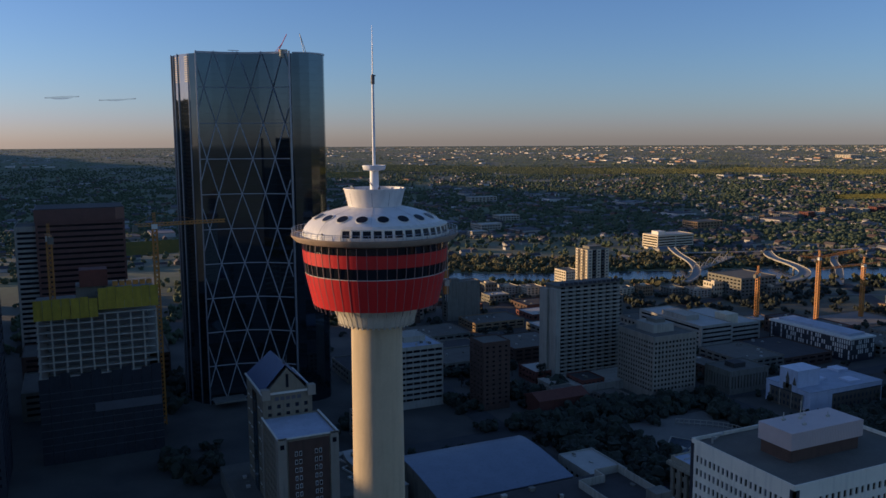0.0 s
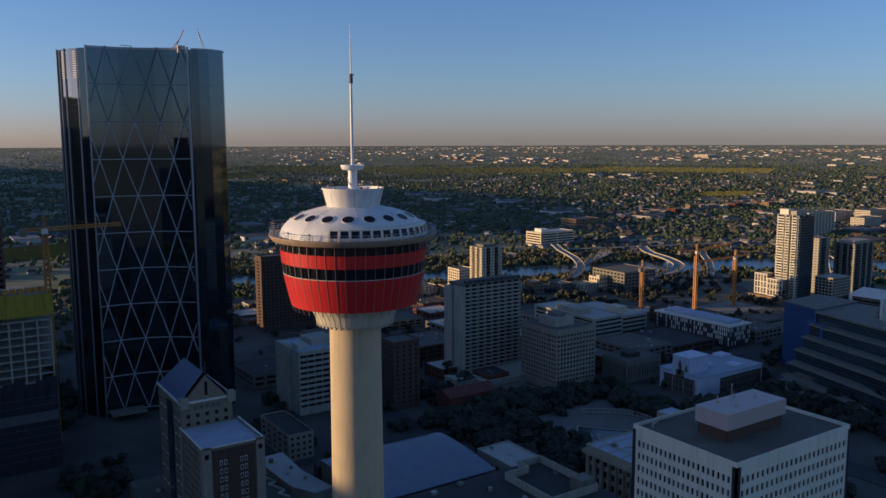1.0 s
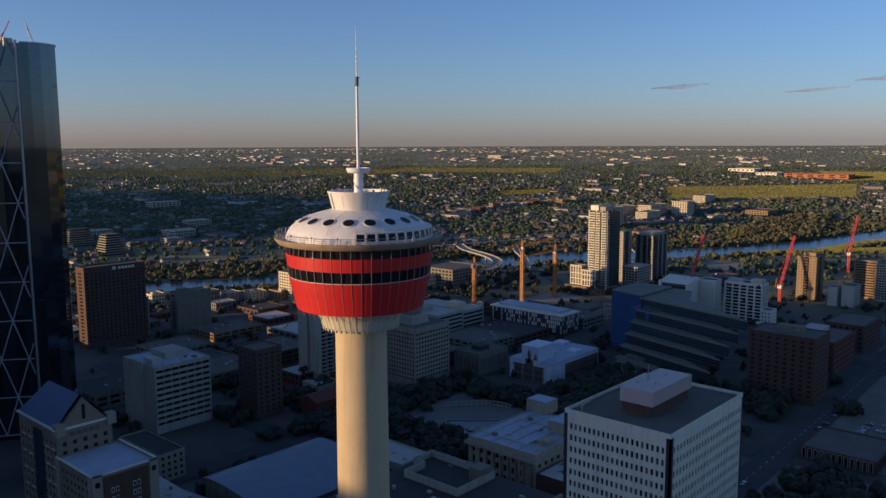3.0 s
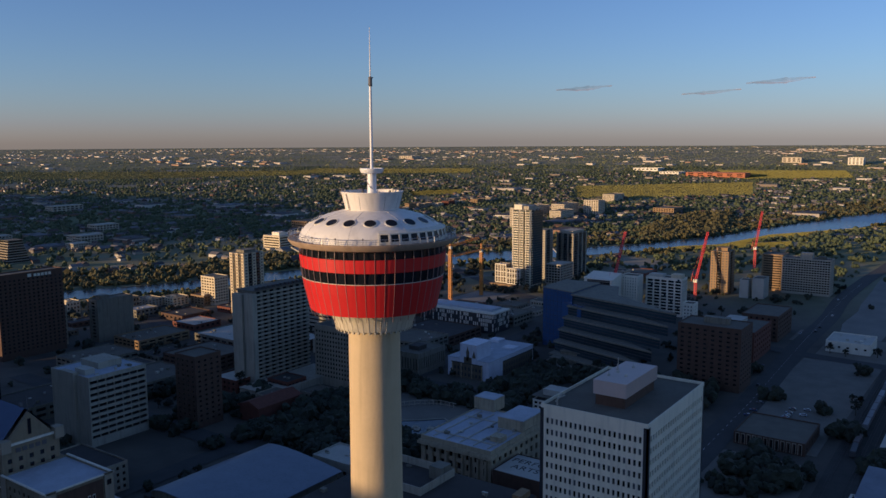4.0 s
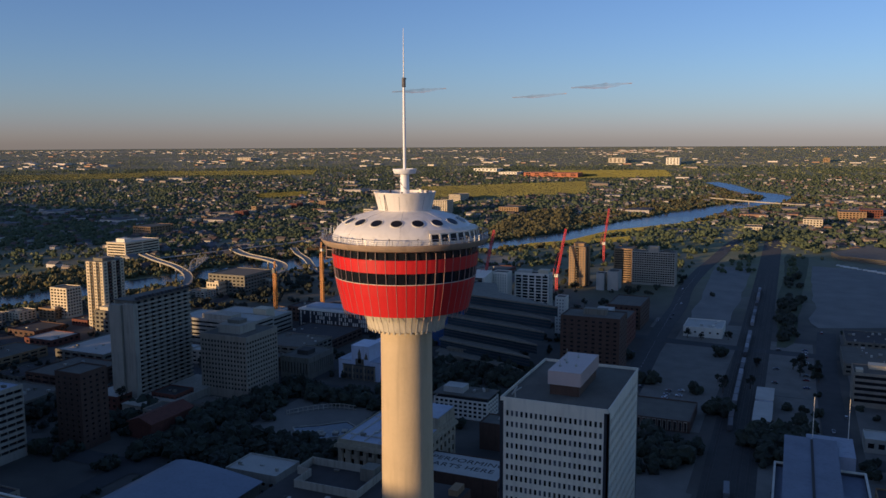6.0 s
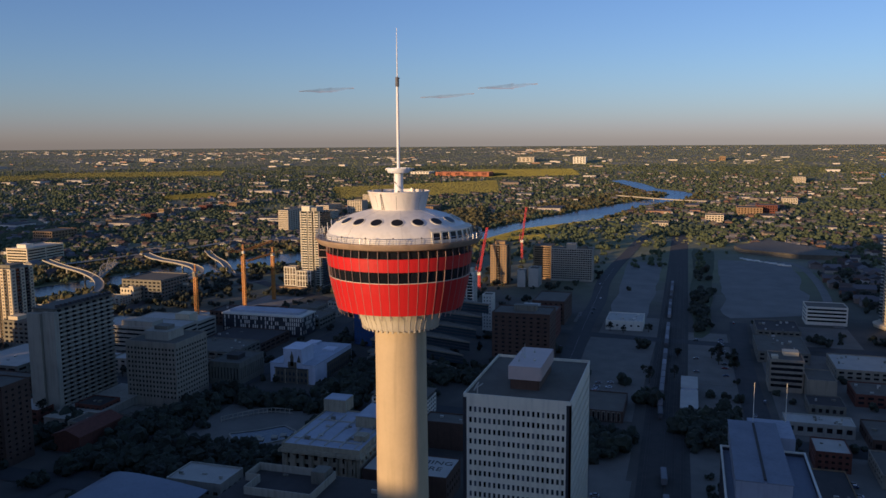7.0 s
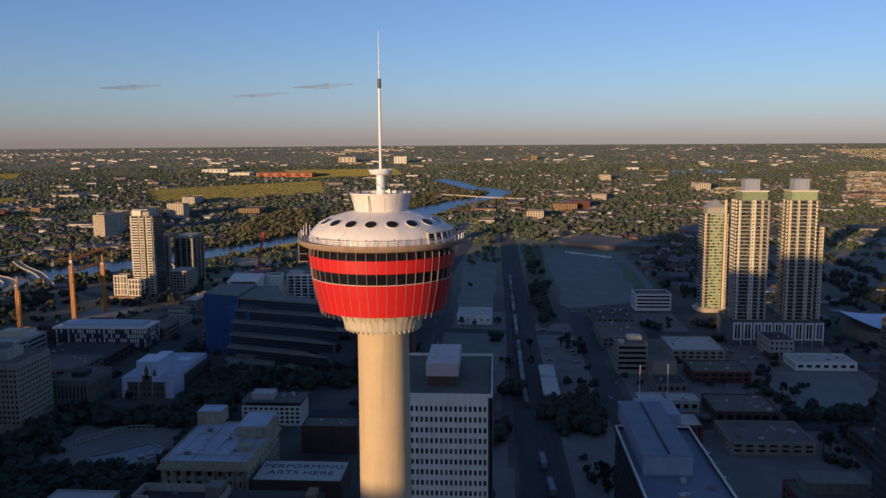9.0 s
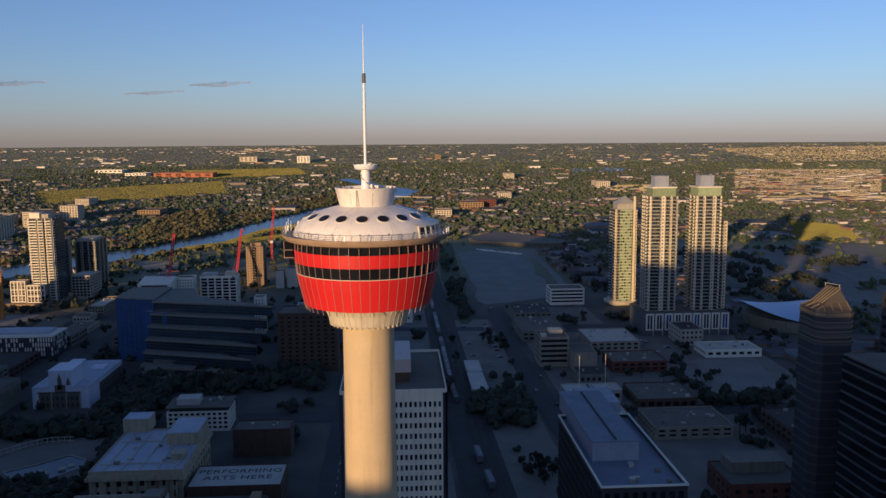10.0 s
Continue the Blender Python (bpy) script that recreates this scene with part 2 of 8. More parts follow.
M["tyre"] = material("tyre", (0.02, 0.02, 0.02), 0.9)
M["boxcar"] = palette("boxcar", [(0.20, 0.20, 0.20), (0.28, 0.28, 0.28), (0.14, 0.11, 0.10), (0.22, 0.21, 0.20), (0.09, 0.09, 0.09)], 0.7, 0.2, island=False)


# ---- building blocks ----
class Mesh:
    """Gathers faces in world metres."""

    def __init__(self):
        self.v, self.f = [], []

    def poly(self, pts):
        n = len(self.v)
        self.v += [tuple(p) for p in pts]
        self.f.append(tuple(range(n, n + len(pts))))
        return self

    def box(self, x0, x1, y0, y1, z0, z1):
        n = len(self.v)
        self.v += [(x0, y0, z0), (x1, y0, z0), (x1, y1, z0), (x0, y1, z0), (x0, y0, z1), (x1, y0, z1), (x1, y1, z1), (x0, y1, z1)]
        self.f += [tuple(n + k for k in q) for q in ((0, 3, 2, 1), (4, 5, 6, 7), (0, 1, 5, 4), (1, 2, 6, 5), (2, 3, 7, 6), (3, 0, 4, 7))]
        return self

    def prism(self, pts, z0, z1):
        n, k = len(self.v), len(pts)
        self.v += [(x, y, z0) for x, y in pts] + [(x, y, z1) for x, y in pts]
        self.f += [tuple(n + (k - 1 - i) for i in range(k)), tuple(n + k + i for i in range(k))]
        self.f += [(n + i, n + (i + 1) % k, n + k + (i + 1) % k, n + k + i) for i in range(k)]
        return self

    def lathe(self, profile, cx, cy, seg=48, a0=0.0, a1=360.0, caps=True):
        """profile: (radius, height) from bottom to top; azimuths clockwise from north."""
        whole = abs(a1 - a0) >= 359.9
        cols = seg if whole else seg + 1
        n, k = len(self.v), len(profile)
        for i in range(cols):
            a = radians(a0 + (a1 - a0) * i / seg)
            self.v += [(cx + r * math.sin(a), cy + r * math.cos(a), z) for r, z in profile]
        for i in range(seg):
            j = (i + 1) % cols
            for m in range(k - 1):
                self.f.append((n + i * k + m, n + i * k + m + 1, n + j * k + m + 1, n + j * k + m))
        if whole and caps:
            if profile[-1][0] > 0.001:
                self.f.append(tuple(n + i * k + k - 1 for i in reversed(range(cols))))
            if profile[0][0] > 0.001:
                self.f.append(tuple(n + i * k for i in range(cols)))
        return self

    def bar(self, a, b, w, h=None):
        """A square bar from a to b."""
        a, b = Vector(a), Vector(b)
        d = (b - a).normalized()
        side = d.cross(Vector((0, 0, 1)) if abs(d.z) < 0.95 else Vector((1, 0, 0))).normalized()
        up = side.cross(d)
        h = h or w
        n = len(self.v)
        for p in (a, b):
            for s, u in ((-1, -1), (1, -1), (1, 1), (-1, 1)):
                self.v.append(tuple(p + side * s * w / 2 + up * u * h / 2))
        self.f += [tuple(n + k for k in q) for q in ((0, 1, 2, 3), (7, 6, 5, 4), (0, 4, 5, 1), (1, 5, 6, 2), (2, 6, 7, 3), (3, 7, 4, 0))]
        return self

    def sweep(self, path, section):
        """A closed section of (sideways, up) carried along a path of points."""
        n, k = len(self.v), len(section)
        for i, p in enumerate(path):
            a, b = Vector(path[max(0, i - 1)]), Vector(path[min(len(path) - 1, i + 1)])
            d = b - a
            side = Vector((d.y, -d.x, 0)).normalized()
            self.v += [tuple(Vector(p) + side * s + Vector((0, 0, u))) for s, u in section]
        for i in range(len(path) - 1):
            for m in range(k):
                self.f.append((n + i * k + m, n + i * k + (m + 1) % k, n + (i + 1) * k + (m + 1) % k, n + (i + 1) * k + m))
        self.f += [tuple(n + m for m in range(k)), tuple(n + (len(path) - 1) * k + m for m in reversed(range(k)))]
        return self

    def data(self, name, base=(0, 0, 0), smooth=False):
        me = bpy.data.meshes.new(name)
        me.from_pydata([(x - base[0], y - base[1], z - base[2]) for x, y, z in self.v], [], self.f)
        if smooth:
            me.shade_smooth()
            me.set_sharp_from_angle(angle=radians(35))
        me.validate()
        return me


OCCUPIED = []


def thing(name, label, category, base=(0, 0, 0), group="", kind=""):
    ob = new(name)
    ob.location = base
    return tagged(ob, label, category, group, kind)


def origin(ob):
    return Vector(ob.location) + (origin(ob.parent) if ob.parent else Vector())


def part(name, mesh, mat, parent=None, label="", smooth=False, kind=""):
    """Links a Mesh, or shared mesh data, as one object under a thing or a part."""
    base = origin(parent) if parent else Vector()
    data = mesh.data(name, base, smooth) if isinstance(mesh, Mesh) else mesh
    if not data.materials:
        data.materials.append(M[mat])
    ob = new(name, data)
    ob.parent = parent
    return tagged(ob, label, kind=kind)


def lone(name, mesh, mat, label, category, kind="", group="", smooth=False):
    ob = part(name, mesh, mat, None, label, smooth, kind)
    return tagged(ob, label, category, group, kind)


def shared(name, data, parent, place, turn=0.0, label=""):
    """One more object on a shared mesh, at a place in the world."""
    ob = new(name, data)
    ob.parent = parent
    ob.location = Vector(place) - (origin(parent) if parent else Vector())
    ob.rotation_euler = (0, 0, radians(turn))
    return tagged(ob, label)


PANES = {}


def pane_data(w, h, mat):
    """A window: a pane between slim frame bars, its outside to -y."""
    key = (round(w, 2), round(h, 2), mat)
    if key not in PANES:
        me = Mesh().box(-w / 2, w / 2, -0.03, 0.03, -h / 2, h / 2).data("window")
        me.materials.append(M[mat])
        PANES[key] = me
    return PANES[key]


# outward directions of a box's sides: start corner, run, turn of a pane
SIDES = {"S": ((0, 0), (1, 0), 0), "E": ((1, 0), (0, 1), 90), "N": ((1, 1), (-1, 0), 180), "W": ((0, 1), (0, -1), -90)}


def side_wall(mesh, box, side, cols, rows, depth):
    """One outer wall with openings of that depth. cols: (from, to) along the wall; rows: (from, to) in height. Gives the openings."""
    x0, x1, y0, y1, z0, z1 = box
    (cx, cy), (rx, ry), turn = SIDES[side]
    px, py = (x1 if cx else x0), (y1 if cy else y0)
    length = (x1 - x0) if rx else (y1 - y0)
    nx, ny = ry, -rx

    def at(u, z, d=0.0):
        return (px + rx * u - nx * d, py + ry * u - ny * d, z)

    def quad(u0, u1, a, b):
        if u1 - u0 > 1e-4 and b - a > 1e-4:
            mesh.poly((at(u0, a), at(u1, a), at(u1, b), at(u0, b)))

    low, found = z0, []
    for a, b in rows:
        quad(0, length, low, a)
        left = 0.0
        for u0, u1 in cols:
            quad(left, u0, a, b)
            mesh.poly((at(u0, a), at(u1, a), at(u1, a, depth), at(u0, a, depth)))
            mesh.poly((at(u0, b, depth), at(u1, b, depth), at(u1, b), at(u0, b)))
            mesh.poly((at(u0, a), at(u0, a, depth), at(u0, b, depth), at(u0, b)))
            mesh.poly((at(u1, a, depth), at(u1, a), at(u1, b), at(u1, b, depth)))
            found.append((at((u0 + u1) / 2, (a + b) / 2, depth), u1 - u0, b - a, turn))
            left = u1
        quad(left, length, a, b)
        low = b
    quad(0, length, low, z1)
    return found


def columns(length, n, frac, margin=0.0):
    if n <= 0:
        return []
    step = (length - 2 * margin) / n
    return [(margin + step * (k + (1 - frac) / 2), margin + step * (k + (1 + frac) / 2)) for k in range(n)]


def building(name, label, box, wall, glass="glass_dark", roof="roof_grey", floors=5, ground=0.0, top=1.2, bays=(4, 4), frac=(0.6, 0.55),
             depth=0.3, units=(), own="WS", limit=300, parapet=0.7, margin=0.6, category="building", group="", bays_by=None):
    """A block with real window openings. bays: windows along x and along y; frac: their share of bay and storey; units: roof houses
    as (x0, x1, y0, y1, height, material); own: the sides whose windows are objects of their own, the others joined."""
    x0, x1, y0, y1, z0, z1 = box
    OCCUPIED.append((x0, x1, y0, y1))
    hub = thing(name, label, category, ((x0 + x1) / 2, (y0 + y1) / 2, z0), group)
    mesh = Mesh()
    storey = (z1 - z0 - ground - top) / floors
    rows = [(z0 + ground + storey * (k + (1 - frac[1]) / 2), z0 + ground + storey * (k + (1 + frac[1]) / 2)) for k in range(floors)]
    rest, count = Mesh(), 0
    for side in "WSNE":
        along_x = side in "SN"
        n = (bays_by or {}).get(side, bays[0] if along_x else bays[1])
        cols = columns((x1 - x0) if along_x else (y1 - y0), n, frac[0], margin)
        for place, w, h, turn in reversed(side_wall(mesh, box, side, cols, rows if n else [], depth)):
            if side in own and count < limit:
                shared("window", pane_data(w, h, glass), hub, place, turn)
                count += 1
            else:
                dx, dy = (w / 2, 0.03) if along_x else (0.03, w / 2)
                rest.box(place[0] - dx, place[0] + dx, place[1] - dy, place[1] + dy, place[2] - h / 2, place[2] + h / 2)
    t = 0.35
    mesh.poly(((x0, y0, z0), (x0, y1, z0), (x1, y1, z0), (x1, y0, z0)))
    # parapet: inner faces and coping
    for a, b in (((x0, y0), (x1, y0)), ((x1, y0), (x1, y1)), ((x1, y1), (x0, y1)), ((x0, y1), (x0, y0))):
        ia = (min(max(a[0], x0 + t), x1 - t), min(max(a[1], y0 + t), y1 - t))
        ib = (min(max(b[0], x0 + t), x1 - t), min(max(b[1], y0 + t), y1 - t))
        mesh.poly(((*a, z1), (*b, z1), (*ib, z1), (*ia, z1)))
        mesh.poly(((*ia, z1), (*ib, z1), (*ib, z1 - parapet), (*ia, z1 - parapet)))
    part("wall", mesh, wall, hub)
    part("roof", Mesh().poly(((x0 + t, y0 + t, z1 - parapet), (x1 - t, y0 + t, z1 - parapet), (x1 - t, y1 - t, z1 - parapet), (x0 + t, y1 - t, z1 - parapet))), roof, hub)
    if rest.f:
        part("window_rest", rest, glass, hub, kind="stuff")
    for ux0, ux1, uy0, uy1, h, mat in units:
        house = Mesh().box(ux0, ux1, uy0, uy1, z1 - parapet - 0.05, z1 - parapet + h)
        house.box(ux0 - 0.15, ux1 + 0.15, uy0 - 0.15, uy1 + 0.15, z1 - parapet + h, z1 - parapet + h + 0.2)
        part("roof_house", house, mat, hub)
    return hub


def clutter(hub, box, n, seed, mats=("metal_pale", "concrete_grey", "roof_pale")):
    """Vents, ducts and hatches on a flat roof."""
    rng = random.Random(seed)
    x0, x1, y0, y1, z = box
    for k in range(n):
        cx, cy = rng.uniform(x0 + 1.5, x1 - 1.5), rng.uniform(y0 + 1.5, y1 - 1.5)
        w, d, h = rng.uniform(0.6, 2.2), rng.uniform(0.6, 2.6), rng.uniform(0.4, 1.6)
        m = Mesh().box(cx - w / 2, cx + w / 2, cy - d / 2, cy + d / 2, z - 0.05, z + h)
        m.box(cx - w / 2 - 0.1, cx + w / 2 + 0.1, cy - d / 2 - 0.1, cy + d / 2 + 0.1, z + h, z + h + 0.12)
        part("roof_vent", m, mats[k % len(mats)], hub)


def numpy_mesh(name, verts, faces, mat, smooth=False):
    """A big joined mesh from arrays; all faces have the same number of corners."""
    me = bpy.data.meshes.new(name)
    nf, k = faces.shape
    me.vertices.add(len(verts))
    me.vertices.foreach_set("co", verts.astype(np.float32).ravel())
    me.loops.add(nf * k)
    me.loops.foreach_set("vertex_index", faces.astype(np.int32).ravel())
    me.polygons.add(nf)
    me.polygons.foreach_set("loop_start", np.arange(0, nf * k, k, dtype=np.int32))
    me.update(calc_edges=True)
    me.shade_smooth() if smooth else me.shade_flat()
    me.materials.append(M[mat])
    return me


# ---- ground, river, roads ----
def sun_frame(x, y):
    """Across and along the light's way, in metres."""
    return 0.530 * x + 0.848 * y, -0.848 * x + 0.530 * y


def terrain(x, y):
    r = math.hypot(x, y - 100)
    z = float(np.interp(r, (0, 1000, 1700, 2000, 2500, 3000, 3500, 4200, 4950), (0, 0, 10, 30, 70, 105, 122, 133, 140)))
    q, a = sun_frame(x, y)
    # ridge mostly out of view, added to throw shade over the suburbs
    ridge = float(np.interp(q, (1170, 1800, 2900, 3600), (2000, 2050, 2650, 3200)))
    high = float(np.interp(q, (1310, 1430, 2000, 2300, 2600, 3750), (0, 222, 222, 160, 100, 0)))
    return z + high * (1 + 0.18 * noise.noise(Vector((q / 75, 3.1, 0.0)))) * math.exp(-((a - ridge) / 190) ** 2)


def ground_material():
    m = material("ground", (1, 1, 1), 0.95, var=0.25, size=30, fine=3.0)
    nt = m.node_tree
    geo = nt.nodes.new("ShaderNodeNewGeometry")
    dist = nt.nodes.new("ShaderNodeVectorMath")
    dist.operation = "DISTANCE"
    dist.inputs[1].default_value = (0, 100, 0)
    nt.links.new(geo.outputs["Position"], dist.inputs[0])
    cells = nt.nodes.new("ShaderNodeTexVoronoi")
    cells.inputs["Scale"].default_value = 1 / 90
    nt.links.new(geo.outputs["Position"], cells.inputs["Vector"])
    patches = nt.nodes.new("ShaderNodeValToRGB")
    for pos, c in ((0.0, (0.150, 0.165, 0.075)), (0.35, (0.175, 0.180, 0.085)), (0.6, (0.21, 0.195, 0.115)), (0.85, (0.155, 0.160, 0.095)), (1.0, (0.27, 0.245, 0.18))):
        e = patches.color_ramp.elements.new(pos) if 0 < pos < 1 else patches.color_ramp.elements[-1 if pos else 0]
        e.color = (*c, 1)
    sep = nt.nodes.new("ShaderNodeSeparateColor")
    nt.links.new(cells.outputs["Color"], sep.inputs[0])
    nt.links.new(sep.outputs[0], patches.inputs[0])
    town = nt.nodes.new("ShaderNodeTexNoise")
    town.inputs["Scale"].default_value = 1 / 35
    nt.links.new(geo.outputs["Position"], town.inputs["Vector"])
    greys = nt.nodes.new("ShaderNodeValToRGB")
    greys.color_ramp.elements[0].position, greys.color_ramp.elements[0].color = 0.35, (0.070, 0.063, 0.051, 1)
    greys.color_ramp.elements[1].position, greys.color_ramp.elements[1].color = 0.65, (0.112, 0.098, 0.074, 1)
    nt.links.new(town.outputs["Fac"], greys.inputs[0])
    fade = nt.nodes.new("ShaderNodeMapRange")
    fade.inputs["From Min"].default_value, fade.inputs["From Max"].default_value = 700, 1000
    nt.links.new(dist.outputs["Value"], fade.inputs["Value"])
    mix = nt.nodes.new("ShaderNodeMix")
    mix.data_type = "RGBA"
    nt.links.new(fade.outputs[0], mix.inputs["Factor"])
    nt.links.new(greys.outputs[0], mix.inputs["A"])
    nt.links.new(patches.outputs[0], mix.inputs["B"])
    nt.links.new(mix.outputs["Result"], [n for n in nt.nodes if n.type == "VECT_MATH" and n.operation == "SCALE"][0].inputs[0])
    return m


M["ground"] = ground_material()
radii = np.concatenate((np.arange(0, 1000, 50), np.arange(1000, 3500, 40), np.arange(3500, 4951, 72.5)))
SEG = 360
turns = np.arange(SEG) * 2 * np.pi / SEG
gv = np.array([(r * math.sin(a), 100 + r * math.cos(a), 0) for r in radii for a in turns])
gv[:, 2] = [terrain(x, y) for x, y, _ in gv]
i, j = np.meshgrid(np.arange(len(radii) - 1), np.arange(SEG), indexing="ij")
i, j = i.ravel(), j.ravel()
gf = np.stack((i * SEG + j, i * SEG + (j + 1) % SEG, (i + 1) * SEG + (j + 1) % SEG, (i + 1) * SEG + j), 1)[:, ::-1]
ground = new("ground", numpy_mesh("ground", gv, gf, "ground"))
ground.data.shade_smooth()
tagged(ground, "wide prairie city ground, grey in town, olive beyond", "ground", kind="structure")


def spline(pts, n=8):
    """A smooth run through points of any size."""
    out, P = [], [Vector(p) for p in pts]
    for k in range(len(P) - 1):
        a, b, c, d = P[max(0, k - 1)], P[k], P[k + 1], P[min(len(P) - 1, k + 2)]
        for s in range(n):
            t = s / n
            out.append(0.5 * ((2 * b) + (c - a) * t + (2 * a - 5 * b + 4 * c - d) * t * t + (3 * b - a - 3 * c + d) * t ** 3))
    return out + [P[-1]]


def draped(name, corners, mat, label, category, lift=0.4, n=16, kind="structure"):
    """A patch of land over four corners, laid on the ground."""
    a, b, c, d = [Vector(p) for p in corners]
    pts, faces = [], []
    for i in range(n + 1):
        for j in range(n + 1):
            u, v = i / n, j / n
            p = a * (1 - u) * (1 - v) + b * u * (1 - v) + c * u * v + d * (1 - u) * v
            if n > 8 and not (0 < i < n and 0 < j < n):
                k = noise.noise(Vector((p.x / 60, p.y / 60, 3.0))) * min(14, 0.10 * min((b - a).length, (d - a).length))
                p = p + Vector((k, -k))
            pts.append((p.x, p.y, terrain(p.x, p.y) + lift))
    for i in range(n):
        for j in range(n):
            k = i * (n + 1) + j
            faces.append((k, k + 1, k + n + 2, k + n + 1))
    m = Mesh()
    m.v, m.f = pts, faces
    ob = lone(name, m, mat, label, category, kind)
    return ob


def strip(name, path, width, mat, label, category, lift, kind="structure"):
    """A flat band along a path of (x, y) or (x, y, width)."""
    m, run = Mesh(), spline([(p[0], p[1], p[2] if len(p) > 2 else width) for p in path], 10)
    for k, p in enumerate(run):
        d = (run[min(k + 1, len(run) - 1)] - run[max(k - 1, 0)])
        side = Vector((-d.y, d.x)).normalized() * p.z / 2
        for s in (1, 0.33, -0.33, -1):
            x, y = p.x + side.x * s, p.y + side.y * s
            m.v.append((x, y, terrain(x, y) + lift))
        if k:
            for c in range(3):
                n = (k - 1) * 4 + c
                m.f.append((n, n + 1, n + 5, n + 4))
    return lone(name, m, mat, label, category, kind)


RIVER = [(170, 1000, 66), (300, 968, 62), (430, 905, 58), (530, 856, 58), (660, 808, 62), (800, 748, 74), (930, 678, 84), (1060, 580, 72), (1150, 522, 62), (1259, 461, 66),
         (1404, 399, 92), (1560, 345, 108), (1700, 300, 92), (1800, 251, 66), (1896, 189, 58), (1965, 140, 56), (2045, 120, 56), (2088, 160, 56), (2122, 200, 54), (2185, 228, 52), (2250, 262, 50), (2300, 300, 40)]
strip("water", RIVER, 80, "water", "wide blue prairie river bending away", "river", 0.5)
RIVER_RUN = spline(RIVER, 6)
FIELDS = [((1772, 947), (2007, 582), (2255, 646), (1988, 1052)), ((900, 2520), (1400, 2110), (1500, 2290), (1000, 2700)), ((1389, 2135), (1768, 1862), (1874, 1946), (1491, 2289)), ((1605, 1327), (1698, 1242), (1775, 1290), (1661, 1382)), ((1107, 504), (1274, 333), (1330, 344), (1185, 478)), ((60, 1430), (50, 1270), (200, 1290), (220, 1440)),
          ((1425, -606), (1158, -486), (1120, -590), (1325, -668)), ((1190, 440), (1430, 335), (1650, 235), (1400, 395)), ((2300, 700), (2420, 420), (2600, 470), (2500, 820)), ((420, 2480), (860, 2330), (900, 2480), (430, 2640)), ((1800, 1900), (2100, 1480), (2230, 1540), (1920, 1980))]
for k, c in enumerate(FIELDS):
    draped("field", c, "grass_field", "open olive-green grass field in low sun", "field", 0.4)
YARDS = [((1840, -679), (1730, -984), (2178, -1255), (2333, -886)), ((1960, -400), (1930, -520), (2060, -550), (2080, -420)), ((1660, -700), (1620, -960), (1740, -1010), (1790, -690))]
for c in YARDS:
    draped("yard", c, "yard_beige", "bare beige yards beside the far railway", "yard", 0.5)
PARK = ((640, -235), (1090, -235), (1150, -470), (1060, -640), (640, -460))
draped("field", ((650, -250), (1080, -245), (1100, -560), (660, -430)), "lot", "smooth bare flats in shade", "field", 0.3)
for k in range(4):
    strip("path", [(650, -280 - 50 * k), (760, -262 - 62 * k), (900, -290 - 60 * k), (1080, -262 - 75 * k)], 7 + 3 * (k % 2), "gravel", "pale track across the dark flats", "path", 0.5)


def tufts(corners, mat, n, seed, label, tall=1.1):
    """Standing grass or added slips over four corners, as one mesh of upright blades-in-bunches."""
    rng = np.random.default_rng(seed)
    a, b, c, d = [np.array(p, float) for p in corners]
    u, v = rng.random((n, 1)), rng.random((n, 1))
    p = a * (1 - u) * (1 - v) + b * u * (1 - v) + c * u * v + d * (1 - u) * v
    z = np.array([terrain(x, y) for x, y in p])
    turn = rng.normal(0.55, 0.3, n)
    w, h = rng.uniform(1.2, 2.8, n), rng.uniform(0.6, 1.0, n) * tall
    dx, dy = np.sin(turn) * w, np.cos(turn) * w
    V = np.empty((n, 4, 3))
    V[:, 0] = np.stack((p[:, 0] - dx, p[:, 1] - dy, z + 0.2), 1)
    V[:, 1] = np.stack((p[:, 0] + dx, p[:, 1] + dy, z + 0.2), 1)
    V[:, 2] = np.stack((p[:, 0] + dx * 0.7, p[:, 1] + dy * 0.7, z + 0.4 + h), 1)
    V[:, 3] = np.stack((p[:, 0] - dx * 0.8, p[:, 1] - dy * 0.8, z + 0.4 + h * 0.9), 1)
    ob = new("field_grass", numpy_mesh("field_grass", V.reshape(-1, 3), np.arange(4 * n).reshape(-1, 4), mat))
    tagged(ob, label, "grass", kind="stuff")


for k, c in enumerate(FIELDS):
    tufts(c, "grass_field", 14000, 300 + k, "standing olive grass over an open field", 1.1 if k == 5 else 0.55)
# upright slips added so the flat beige yards and far fields catch low sun
for k, c in enumerate(YARDS):
    tufts(c, "yard_beige", 9000, 330 + k, "upright beige slips added to catch low sun on the yards", 1.0)
tufts(((2420, -1440), (2480, -1090), (3330, -1180), (3330, -2000)), "yard_beige", 3200, 341, "upright beige slips catching low sun over the far fields", 1.4)
draped("pond", ((2380, -400), (2370, -560), (2470, -590), (2480, -410)), "water", "small blue lake among far trees", "lake", 0.6)
draped("gravel_lot", ((704, 62), (742, -22), (1080, -34), (1098, 58)), "gravel", "wide bare gravel lot", "lot", 0.25)
strip("path", [(690, -34), (760, -38), (871, -47), (985, -50), (1070, -42), (1110, -10)], 9, "gravel", "pale track round the wide lot", "path", 0.3)
draped("field", ((600, 92), (640, 78), (1180, 60), (1200, 92)), "grass_dark", "strip of rough dark grass beside the railway", "field", 0.2)
draped("field", ((690, 135), (700, 170), (1060, 178), (1050, 130)), "gravel", "rough bare ground beside the avenue", "lot", 0.2)

